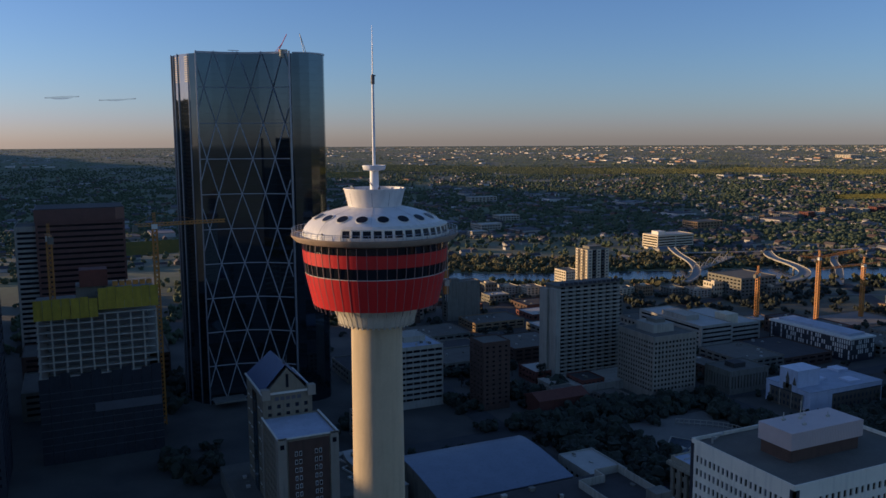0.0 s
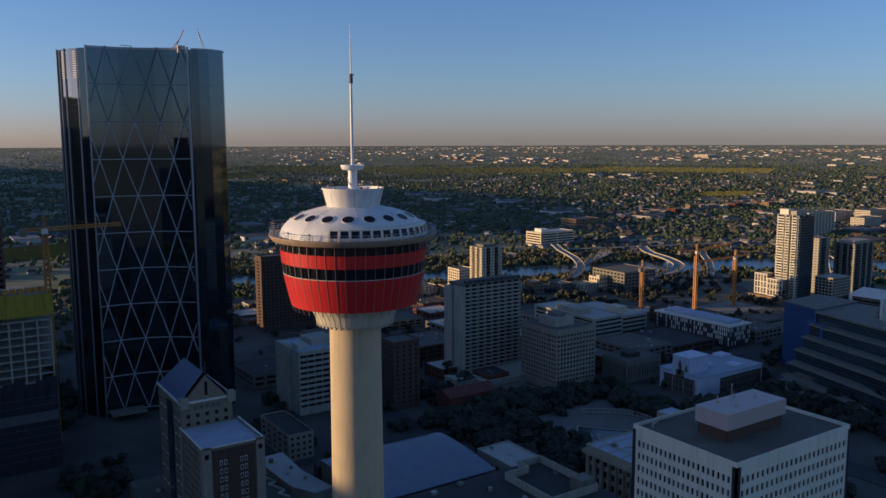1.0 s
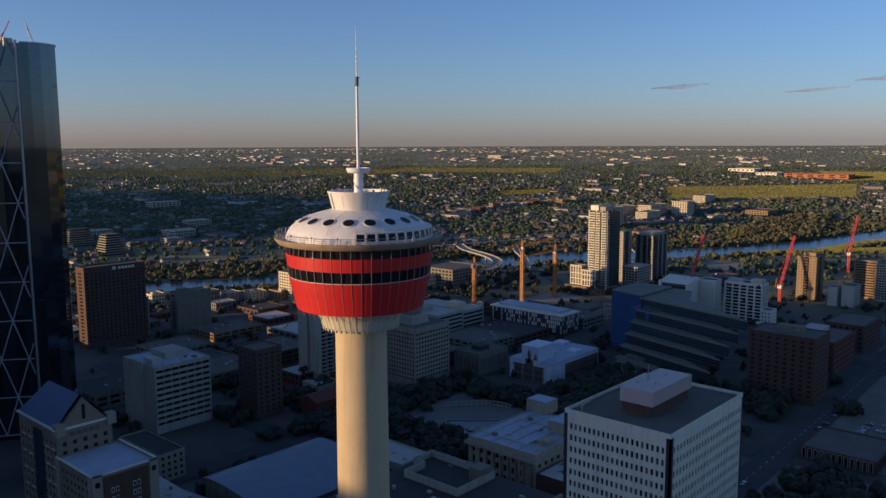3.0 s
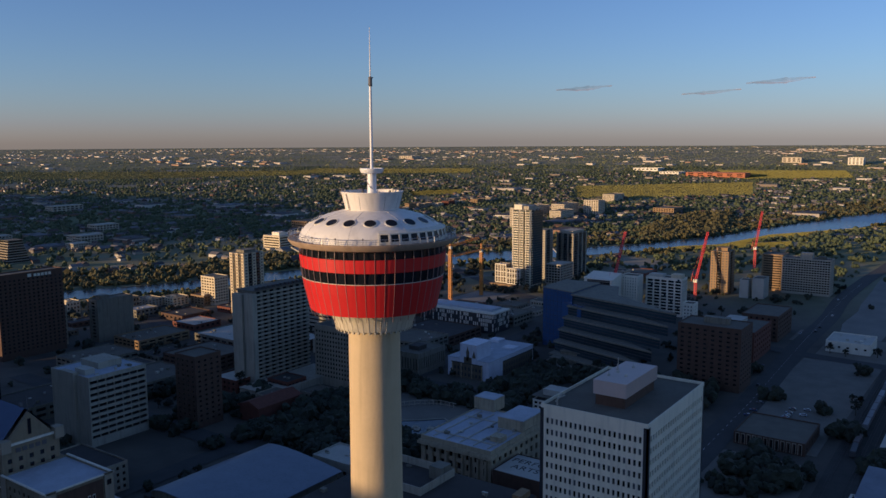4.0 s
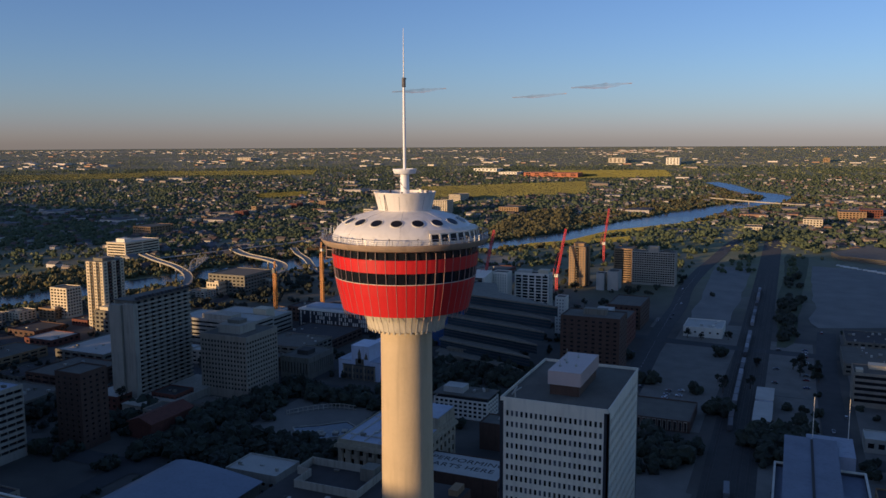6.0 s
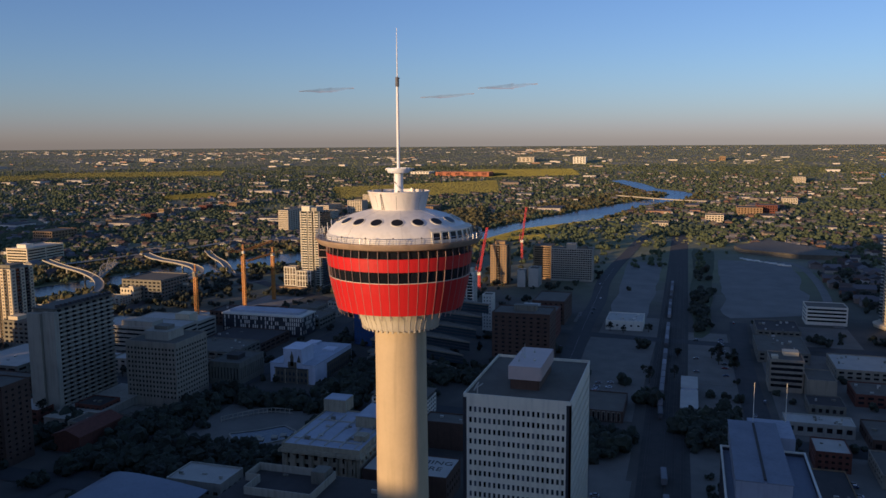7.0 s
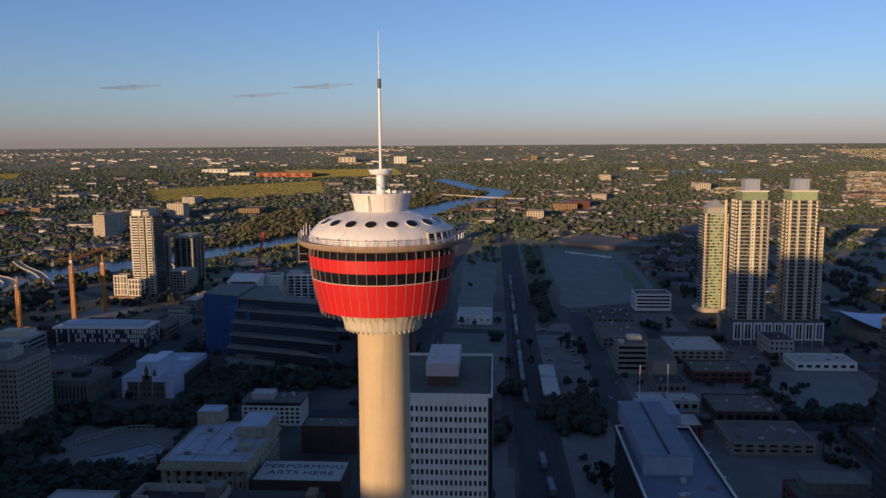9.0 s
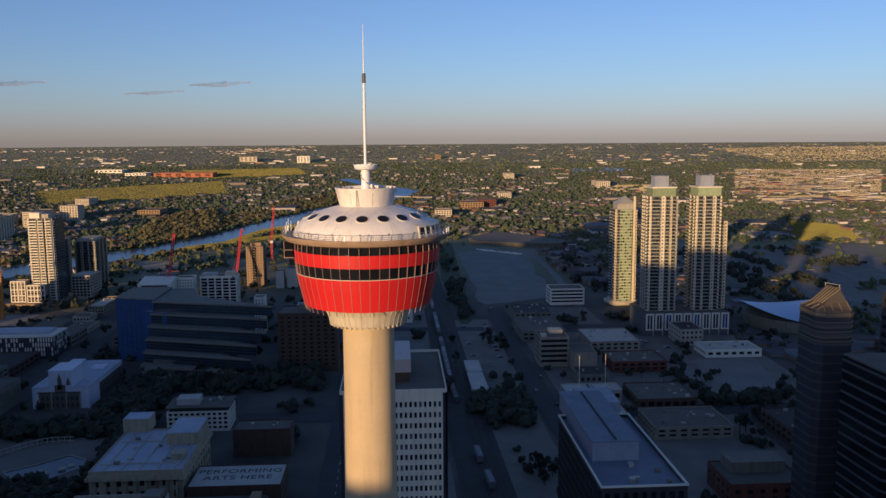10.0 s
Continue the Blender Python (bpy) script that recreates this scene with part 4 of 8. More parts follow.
gl = Mesh()
for k in range(8):
    x = 304.6 + k * 6.25
    gl.box(x + 0.3, x + 3.6, 469.94, 469.99, 0.3, 2.4)
gl_data = gl.data("balcony_door", (328, 477, 0))
gl_data.materials.append(M["glass_dark"])
for k in range(23):
    z = 3.5 + 2.8 * k
    for i in range(8):
        shared("balcony", bal_data, apt, (304.6 + i * 6.25, 470, z))
    ob = tagged(new("balcony_door", gl_data), kind="stuff")
    ob.parent, ob.location = apt, (0, 0, z)
part("podium", Mesh().box(286, 356, 440, 468, 0, 5.5).box(285.5, 356.5, 439.5, 468, 5.5, 6.1), "concrete_pale", apt)

hotel = thing("hotel_tower", "sandstone-coloured hotel with a steep blue metal roof and gable", "hotel", (83, 350, 0))
building("hotel_block", "tan hotel wing with paired windows and a flat roof", (71.2, 96.2, 316.5, 346.8, 0, 48.2), "hotel_stone", roof="roof_blue", floors=13, ground=4, top=2.0, bays=(6, 9), frac=(0.38, 0.5), depth=0.3, limit=190, category="hotel")
wall, hid = Mesh(), Mesh()
for side, n in (("W", 10), ("S", 5), ("E", 10), ("N", 5)):
    cols = columns(36.5 if side in "WE" else 22, n, 0.4, 0.8)
    rows = [(3.5 + 3.6 * k + 1, 3.5 + 3.6 * k + 2.8) for k in range(14)]
    for place, w, h, turn in side_wall(wall, (72, 94, 347.2, 383.7, 0, 58), side, cols, rows, 0.3):
        if side in "WS" and not (side == "S" and place[2] < 48):
            shared("window", pane_data(w, h, "glass_dark"), hotel, place, turn)
        elif side in "NE":
            dx, dy = (w / 2, 0.03) if side == "N" else (0.03, w / 2)
            hid.box(place[0] - dx, place[0] + dx, place[1] - dy, place[1] + dy, place[2] - h / 2, place[2] + h / 2)
part("wall", wall, "hotel_stone", hotel)
part("window_rest", hid, "glass_dark", hotel, kind="stuff")
part("cornice", Mesh().box(71.3, 94.7, 346.6, 384.3, 58, 58.8), "paint_white", hotel, "white roof trim")
for x in (71.0, 96.4):
    for y in (316.2, 343.4):
        part("corner_bay", Mesh().box(x - 0.25, x + 0.05, y, y + 3.6, 0, 48.6), "concrete_warm", hotel)
for x in (70.9, 92.9):
    part("corner_bay", Mesh().box(x, x + 3.6, 315.9, 316.4, 0, 48.9), "concrete_warm", hotel, "pale corner bay")
    part("corner_window", Mesh().box(x + 0.9, x + 2.6, 315.8, 315.95, 44.2, 46.2), "glass_dark", hotel)
for b in ((70.7, 96.7, 315.9, 316.6, 48.2, 48.7), (70.7, 71.4, 316.7, 346.5, 48.2, 48.7), (96.0, 96.7, 316.7, 346.5, 48.2, 48.7)):
    part("coping", Mesh().box(*b), "paint_white", hotel, "white coping")
part("front_panel", Mesh().box(75.2, 92.4, 316.2, 316.44, 3, 47), "brick_brown", hotel, "brown stone front panel")
win_frame = Mesh().box(-0.55, 0.55, -0.08, 0, -1.0, 1.0).data("window_frame")
win_frame.materials.append(M["paint_white"])
pane2 = Mesh().box(-0.4, 0.4, -0.1, -0.082, -0.8, 0.75).data("window_pane")
pane2.materials.append(M["office_glass"])
for k in range(11):
    for x in (78.4, 80.2, 86.8, 88.6):
        shared("window_frame", win_frame, hotel, (x, 316.2, 6.5 + 3.5 * k))
        shared("window_pane", pane2, hotel, (x, 316.2, 6.5 + 3.5 * k))
part("glass_strip", Mesh().box(71.5, 71.75, 360.5, 368.5, 3, 55.5), "glass_teal", hotel, "blue glass strip between the bays")
for k in range(15):
    for y in (351, 356.5, 373, 379):
        part("bay_sill", Mesh().box(71.7, 72.0, y - 1.6, y + 1.6, 3.6 * k + 3.1, 3.6 * k + 3.4), "paint_white", hotel) if k % 2 else None
r = Mesh()
r.poly(((72, 348.6, 58.8), (72, 383.5, 58.8), (82.6, 378, 70.2), (82.6, 349.4, 70.2)))
r.poly(((94, 383.5, 58.8), (94, 348.6, 58.8), (82.6, 349.4, 70.2), (82.6, 378, 70.2)))
r.poly(((94, 383.5, 58.8), (82.6, 378, 70.2), (72, 383.5, 58.8)))
part("roof", r, "metal_roof_blue", hotel, "steep blue metal roof")
part("gable", Mesh().prism([(73, 347.4), (93, 347.4), (93, 348.9), (73, 348.9)], 58.8, 59.2).poly(((74, 347.4, 59.2), (91.5, 347.4, 59.2), (83, 347.4, 69.0))).poly(((91.5, 348.9, 59.2), (74, 348.9, 59.2), (83, 348.9, 69.0)))
     .poly(((74, 348.9, 59.2), (74, 347.4, 59.2), (83, 347.4, 69.0), (83, 348.9, 69.0))[::-1]).poly(((91.5, 347.4, 59.2), (91.5, 348.9, 59.2), (83, 348.9, 69.0), (83, 347.4, 69.0))[::-1]), "hotel_stone", hotel)
part("gable_window", Mesh().box(82.3, 83.5, 347.2, 347.5, 60.5, 66.5), "glass_dark", hotel)
part("finial", Mesh().box(82.9, 83.1, 348, 348.2, 69, 75).box(82.4, 83.4, 352, 353, 70, 71.5), "mast_dark", hotel)
for k in range(5):
    part("sign_bar", Mesh().box(77.2 + k * 2.5, 78.9 + k * 2.5, 347.0, 347.2, 55.0, 56.6), "mast_dark", hotel, "plain dark bar of a roof sign")
for x in (71.4, 91.8):
    part("corner_turret", Mesh().box(x, x + 3.6, 345.8, 349.5, 56, 60.5), "concrete_warm", hotel)

# the crescent glass skyscraper
bow = thing("glass_skyscraper", "very tall crescent glass skyscraper wrapped in steel diagonal bracing", "skyscraper", (106, 530, 0))
front = [(75.5, 526.5), (84, 526.8), (93, 526.2), (103, 524.0), (112, 519.8), (120, 514.2), (127.5, 508.0)]
right_end = [(130, 506.2), (134, 504.6), (140, 504.2), (146, 506.0), (150.5, 509.5), (152.5, 514)]
back = [(153, 522), (150, 538), (140, 556), (124, 570), (104, 578), (84, 578), (70, 570), (64.5, 560)]
left_end = [(63.6, 552), (65, 545), (68, 537), (71.5, 530.5)]
outline = front + right_end + back + left_end
H = 224.3
part("glazing", Mesh().prism(outline, 0, H - 1.5), "glass_bow", bow, smooth=False)
m = Mesh()
run = front + right_end
for z in np.arange(4, 222, 4.05):
    for (ax, ay), (bx, by) in zip(outline, outline[1:] + outline[:1]):
        m.bar((ax, ay, z), (bx, by, z), 0.03, 0.07)
part("floor_edge", m, "glass_teal", bow, "thin floor edges in the glass")


def on_front(u, z, out=0.35):
    k = min(int(u * (len(front) - 1)), len(front) - 2)
    t = u * (len(front) - 1) - k
    a, b = Vector(front[k]), Vector(front[k + 1])
    p, d = a.lerp(b, t), (b - a).normalized()
    return (p.x + d.y * out, p.y - d.x * out, z)


ROWS_Z = [3 + 22.15 * k for k in range(11)]
for k, z in enumerate(ROWS_Z[:-1]):
    z1 = ROWS_Z[k + 1]
    for s in range(6):
        part("ring_beam", Mesh().bar(on_front(s / 6, z), on_front((s + 1) / 6, z), 0.45, 0.5), "diagrid" if k < 8 else "brace_glare", bow)
    shift = 0.075 if k % 2 else 0.20
    other = 0.20 if k % 2 else 0.075
    for n in range(-1, 5):
        u0 = shift + 0.25 * n
        for u1 in (other + 0.25 * (n + (0 if other > shift else 1)), other + 0.25 * (n - (1 if other > shift else 0))):
            a, b = (u0, z), (u1, z1)
            if not (0 <= u0 <= 1 and 0 <= u1 <= 1):
                if (u0 < 0 and u1 <= 0) or (u0 > 1 and u1 >= 1) or u0 == u1:
                    continue
                e = 0.0 if min(u0, u1) < 0 else 1.0
                t = (e - u0) / (u1 - u0)
                cut = (e, z + (z1 - z) * t)
                a, b = (cut, b) if not 0 <= u0 <= 1 else (a, cut)
            brace = Mesh()
            steps = 4
            pts = [on_front(a[0] + (b[0] - a[0]) * i / steps, a[1] + (b[1] - a[1]) * i / steps) for i in range(steps + 1)]
            for p, q in zip(pts, pts[1:]):
                brace.bar(p, q, 0.5, 0.5)
            part("diagonal_brace", brace, "diagrid" if k < 8 else "brace_glare", bow)
for x, y, w in ((75.0, 526.0, 0.8), (128.2, 506.9, 1.1)):
    part("corner_column", Mesh().box(x - w / 2, x + w / 2, y - w / 2, y + w / 2, 0, H), "bow_frame", bow)
for k, (x, y) in enumerate([(63.4, 551), (64.2, 547), (66, 541.5), (70.8, 531.5)]):
    part("edge_fin", Mesh().box(x - 0.35, x + 0.35, y - 0.35, y + 0.35, 0, H - 1 - k % 2), "bow_frame", bow, "bright steel edge fin")
for k in range(12):
    part("plant_louvre", Mesh().bar((65.0, 544.5, 206 + 1.35 * k), (71.2, 530.6, 206 + 1.35 * k), 0.25, 0.5), "cream", bow)
part("roof_edge", Mesh().sweep([(*p, H - 1.5) for p in front], [(-0.3, 0), (0.5, 0), (0.5, 1.3), (-0.3, 1.3)]), "bow_frame", bow)
part("roof_edge", Mesh().sweep([(*p, H - 1.5) for p in right_end], [(-0.3, 0), (0.5, 0), (0.5, 0.8), (-0.3, 0.8)]), "bow_frame", bow)
part("roof_house", Mesh().box(123.5, 128, 509.5, 514, H - 4, H + 1.0), "cream", bow)
part("roof_davit", Mesh().bar((123, 512, H), (129.5, 516, H + 11), 0.35).bar((121.5, 512, H), (126, 514, H + 5), 0.3), "crane_red", bow)
part("roof_davit", Mesh().bar((140, 514, H - 1), (138, 517, H + 12), 0.3).bar((141.5, 514, H - 1), (138, 517, H + 12), 0.3), "metal_pale", bow)
part("roof_davit", Mesh().box(98, 98.3, 529, 529.3, H - 1, H + 1.4).bar((95, 529, H + 1.2), (102, 529, H + 1.2), 0.3), "mast_dark", bow)
part("entrance_canopy", Mesh().box(76, 96, 512, 524, 4, 5), "concrete_grey", bow)

# the unfinished concrete frame behind yellow sheets
con = thing("unfinished_tower", "unfinished concrete frame tower with yellow wind sheets at its top", "construction", (9, 478, 0))
slab_data = Mesh().box(-20, 39.5, 460, 496, -0.55, 0).data("floor_slab", (9, 478, 0))
slab_data.materials.append(M["concrete_pale"])
for k in range(20):
    ob = new("floor_slab", slab_data)
    ob.parent, ob.location = con, (0, 0, 3 + 4.0 * k)
col = Mesh().box(-0.4, 0.4, -0.4, 0.4, 0, 78).data("column")
col.materials.append(M["concrete_pale"])
for i in range(10):
    for j in range(2):
        shared("column", col, con, (-19 + 6.45 * i, 460.8 + 17 * j, 0))
part("core", Mesh().box(0, 20, 472, 488, 0, 92), "concrete_grey", con)
part("site_board", Mesh().box(6, 39.6, 459.0, 459.14, 26, 31), "band_grey", con, "dusty site boards")
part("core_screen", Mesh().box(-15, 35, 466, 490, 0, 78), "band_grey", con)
for i in range(12):
    x = -20.4 + 5.05 * i
    part("safety_net", Mesh().box(x, x + 4.95, 459.5 - 0.12 * (i % 2), 459.7, 0, 46.5 + 1.2 * (i % 3)), "netting", con, "black safety netting")
part("safety_net", Mesh().box(39.7, 39.9, 459.7, 496.5, 0, 55), "netting", con, "black safety netting")
for k in range(9):
    part("edge_board", Mesh().box(-20.6, 40, 459.15, 459.3, 6.6 + 4.0 * k, 6.9 + 4.0 * k), "band_grey", con)
rng = random.Random(5)
for k in range(7):
    x = -20.5 + 4.4 * k
    part("wind_sheet", Mesh().box(x, x + 4.2, 459.2 + 0.3 * (k % 2), 459.6 + 0.3 * (k % 2), 77.5, 87.5 + rng.random()), "tarp_yellow", con)
for k in range(7):
    x = 10.5 + 4.3 * k
    part("wind_sheet", Mesh().box(x, x + 4.2, 459.2 + 0.3 * (k % 2), 459.6 + 0.3 * (k % 2), 81.0, 92 + rng.random()), "tarp_yellow", con)
part("formwork", Mesh().box(-20, 10, 461, 495, 83, 84).box(10, 40, 461, 495, 88, 89), "concrete_grey", con)
for k in range(6):
    x = 18 + 3.4 * k
    part("formwork_panel", Mesh().box(x, x + 2.6, 460, 464, 93.2, 95.6), "crane_yellow", con)
part("red_form", Mesh().box(2, 16, 470, 482, 92, 101), "brick_red", con, "dusty red climbing formwork")

brown = building("brown_tower", "dark brown granite and glass office tower", (-24, 36, 650, 700, 0, 112), "granite_dark", glass="glass_dark", floors=26, ground=4, top=1, bays=(1, 1), frac=(0.97, 0.38), limit=60)
part("crown", Mesh().prism([(-24.5, 649.5), (30, 649.5), (36.5, 656), (36.5, 700), (-24.5, 700)], 112, 121), "granite_dark", brown, "brown granite top band")
part("roof", Mesh().prism([(-24, 650), (30, 650), (36, 656), (36, 699.5), (-24, 699.5)], 121, 121.4), "roof_dark", brown)
for box, lab, mt, fl in (((-100, -44, 500, 560, 0, 52), "dark office block behind the glass tower", "dark_panel", 12), ((40, 58, 590, 630, 0, 22), "low dark brick office beside the skyscraper", "brick_brown", 5), ((42, 62, 642, 690, 0, 16), "low grey office beside the skyscraper", "concrete_grey", 4), ((-34, 36, 540, 590, 0, 18), "low grey hall behind the unfinished frame", "concrete_grey", 4), ((-36, 34, 600, 640, 0, 26), "low brown office with window bands", "brick_brown", 6)):
    building("street_office", lab, box, mt, floors=fl, ground=2, top=1, bays=(1, 1), frac=(0.94, 0.45), own="S", limit=8)
building("grey_tower", "slim pale grey office tower with dark window bands", (-38, -19, 655, 690, 0, 109), "concrete_pale", floors=28, ground=3, top=3, bays=(1, 1), frac=(0.9, 0.5), limit=60)
building("dark_tower", "very dark glass office tower at the street", (-100, -35.5, 425, 470, 0, 172), "dark_panel", floors=42, ground=4, top=2, bays=(1, 1), frac=(0.96, 0.5), own="SE", limit=90)

delta = building("brown_hotel_slab", "dark brown hotel slab with one sunlit end", (238, 291, 687, 702, 0, 68), "brick_brown", floors=20, ground=5, top=4, bays=(14, 1), frac=(0.4, 0.45), depth=0.12, limit=150)
part("sign_mark", Mesh().box(262, 265, 686.7, 686.95, 64, 66.5), "paint_white", delta)
for k in range(5):
    part("sign_bar", Mesh().box(267 + k * 3, 269.2 + k * 3, 686.7, 686.95, 64, 66.2), "paint_white", delta, "plain pale bar of a sign")
building("grey_block", "plain grey concrete apartment block", (317, 351, 682, 695, 0, 37), "concrete_grey", floors=11, ground=3, top=2, bays=(0, 1), frac=(0.4, 0.5), units=((322, 330, 685, 692, 3, "concrete_grey"),))
building("striped_block", "low brown office block with pale floor bands", (268, 300, 700, 730, 0, 34), "concrete_warm", floors=8, ground=3, top=1, bays=(1, 1), frac=(0.96, 0.5))
building("dark_brick_tower", "dark red brick apartment tower", (228, 247, 438, 457, 0, 44), "brick_brown", floors=13, ground=3, top=2, bays=(4, 4), frac=(0.35, 0.4), limit=50)
building("corner_block", "small brown office block with a dark flat roof", (140, 154.5, 397, 437, 0, 15), "concrete_warm", roof="roof_dark", floors=4, ground=1, top=1, bays=(4, 5), frac=(0.45, 0.5))
lone("red_roof_hall", Mesh().box(255, 290, 415, 432, 0, 9).prism([(254, 414), (291, 414), (291, 433), (254, 433)], 9, 9.6).poly(((254, 414, 9.6), (291, 414, 9.6), (291, 423, 13), (254, 423, 13))).poly(((291, 433, 9.6), (254, 433, 9.6), (254, 423, 13), (291, 423, 13)))
     .poly(((254, 433, 9.6), (254, 414, 9.6), (254, 423, 13))).poly(((291, 414, 9.6), (291, 433, 9.6), (291, 423, 13))), "brick_red", "low brick hall with a dull red pitched roof", "hall")

# the vaulted hall and low roofs at the tower's foot
vault = thing("vaulted_hall", "wide low hall with a pale curved metal roof", "hall", (170, 326, 0))
part("wall", Mesh().box(138, 202, 302, 352, 0, 14.4), "concrete_grey", vault)
ARCH = [(300.5, 15.2), (306, 16.0), (312, 16.7), (318, 17.4), (324, 18.0), (330, 18.5), (336, 18.8), (342, 18.9), (347, 18.6), (351, 17.8), (353.5, 16.4)]
part("roof", Mesh().sweep([(136.5, 0, 0), (203.5, 0, 0)], [(-y, z) for y, z in ARCH] + [(-y, z - 0.5) for y, z in reversed(ARCH)]), "vault_metal", vault, "dull blue-grey curved metal roof", True)
for x in (137.6, 202.4):
    part("gable_wall", Mesh().sweep([(x - 0.4, 0, 0), (x + 0.4, 0, 0)], [(-y, z - 0.5) for y, z in ARCH] + [(-353.0, 14.0), (-301.0, 14.0)]), "concrete_grey", vault)
part("edge_walk", Mesh().box(137, 203, 354, 359, 0, 13.2), "roof_dark", vault, "dark service roof beside the vault")
for k in range(7):
    part("roof_vent", Mesh().box(141 + 8.6 * k, 143 + 8.6 * k, 355.4, 357.4, 13.2, 14.0), "metal_pale", vault)
block = thing("low_block", "low cluttered roofs with a pale stepped edge beside the vaulted hall", "building", (96, 368, 0))
part("wall", Mesh().box(60, 118, 338, 398, 0, 8.6), "concrete_grey", block)
part("roof", Mesh().box(60.3, 117.7, 338.3, 397.7, 8.6, 8.8), "roof_grey", block)
part("upper_wall", Mesh().prism([(117.5, 372), (119, 343), (125, 331), (134, 332), (130, 358), (131, 384), (119, 383)], 0, 11.6), "concrete_pale", block)
part("upper_roof", Mesh().prism([(117.2, 372), (118.7, 342.8), (124.8, 330.7), (134.4, 331.7), (130.4, 358), (131.4, 384.3), (118.7, 383.3)], 11.6, 12.0), "roof_pale", block, "pale flat roof")
edge = [(114, 389), (121, 388), (115, 383), (119, 371), (114, 369), (117, 358), (113, 357), (117, 347), (113, 345), (116, 339)]
for (ax, ay), (bx, by) in zip(edge, edge[1:]):
    part("parapet", Mesh().bar((ax, ay, 9.3), (bx, by, 9.3), 0.5, 0.9), "paint_white", block, "white zigzag parapet")
clutter(block, (62, 112, 340, 396, 8.8), 12, 14)
clutter(block, (120, 129, 345, 380, 12.0), 5, 15)
hall2 = building("low_hall", "low pale hall with a rounded roof edge", (214, 234, 301, 330, 0, 13.5), "metal_pale", roof="roof_pale", floors=2, ground=2, top=3, bays=(4, 6), frac=(0.5, 0.4))
clutter(hall2, (216, 232, 303, 328, 12.8), 4, 8)
podium = thing("tower_podium", "brown flat-roofed block round the foot of the tower", "building", (140, 235, 0))
part("wall", Mesh().box(66, 215, 203, 282, 0, 23.6), "brick_brown", podium)
part("roof", Mesh().box(66.4, 214.6, 203.4, 281.6, 23.6, 24.0), "roof_dark", podium)
for b, mt in (((204, 211.5, 243.5, 250, 24, 29.5), "concrete_grey"), ((205, 213, 205, 209, 24, 26.5), "tan_brick")):
    part("roof_house", Mesh().box(*b), mt, podium)
for b in ((187, 212, 242, 242.5, 24, 27.4), (187, 187.5, 242.6, 272, 24, 27.4), (187, 200, 272, 272.5, 24, 27.4), (199.5, 200, 272.6, 279, 24, 27.4), (200, 212, 278.6, 279, 24, 27.4), (211.6, 212, 242.6, 278.5, 24, 27.4)):
    part("roof_screen", Mesh().box(*b), "concrete_pale", podium, "pale plant screen wall")
for k in range(9):
    part("window", Mesh().box(65.9, 66.0, 206 + 8.4 * k, 211 + 8.4 * k, 15, 20), "glass_dark", podium)
for k in range(17):
    part("window", Mesh().box(69 + 8.6 * k, 74 + 8.6 * k, 202.9, 203.0, 15, 20), "glass_dark", podium)
clutter(podium, (150, 212, 206, 280, 24), 22, 11, ("metal_pale", "concrete_grey", "roof_dark"))
lone("plaza_block", Mesh().box(30, 82, 128, 180, 0, 14).box(29.5, 82.5, 127.5, 180.5, 14, 14.8), "concrete_grey", "grey block at the foot of the tower", "building")

court = building("stone_hall", "classical sandstone hall with tall columns and a cluttered blue-grey roof", (249, 303, 246.5, 288, 0, 22.0), "sandstone", roof="roof_blue", floors=3, ground=2.5, top=3.2, bays=(10, 8), frac=(0.42, 0.6), depth=0.7,
                 units=((300, 311, 276, 289, 6.5, "sandstone"), (281, 303, 247, 262, 5.5, "sandstone"), (262, 268, 249, 255, 2.6, "sandstone")))
for k in range(9):
    part("column", Mesh().lathe([(0.9, 1.0), (0.85, 2.0), (0.7, 16.0), (0.95, 16.7)], 248.6, 249 + 4.55 * k, 10), "sandstone", court, smooth=True)
part("cornice", Mesh().box(247.4, 304, 245.2, 289.3, 17.7, 19.1).box(247.8, 303.6, 245.8, 288.8, 19.1, 19.7), "sandstone", court)
for k in range(5):
    part("roof_duct", Mesh().box(252, 297, 250 + 8 * k, 250.5 + 8 * k, 21.3, 21.9), "roof_pale", court)
for b in ((258, 258.6, 249, 286, 21.3, 22.0), (286, 286.6, 262, 286, 21.3, 22.0)):
    part("roof_duct", Mesh().box(*b), "roof_pale", court)
for b in ((300.2, 310.8, 276.2, 288.8, 28.1, 28.4), (281.2, 302.8, 247.2, 261.8, 27.1, 27.4)):
    part("roof_top", Mesh().box(*b), "roof_blue", court)
clutter(court, (252, 298, 250, 286, 21.3), 12, 13)

white = building("white_block", "white office block with square windows and set-back top floor", (358, 377, 248, 284, 0, 12.2), "paint_white", roof="roof_grey", floors=4, ground=1.0, top=0.6, bays=(5, 11), frac=(0.62, 0.58),
                 units=((360, 376.5, 249.5, 282, 2.6, "dark_panel"),))
part("roof_slab", Mesh().box(357.5, 377.5, 247.5, 284.5, 14.1, 14.7), "roof_grey", white, "overhanging grey roof slab")
part("roof_house", Mesh().box(362, 372, 266, 279, 14.7, 18.4), "roof_pale", white)
clutter(white, (360, 375, 251, 264, 14.7), 5, 17)
hub = building("brick_shop", "dark brick shop block with a flat roof", (316, 332, 207, 237.5, 0, 15.5), "brick_brown", roof="roof_grey", floors=3, ground=4, top=2, bays=(0, 0))
clutter(hub, (318, 330, 209, 235, 14.8), 4, 19)
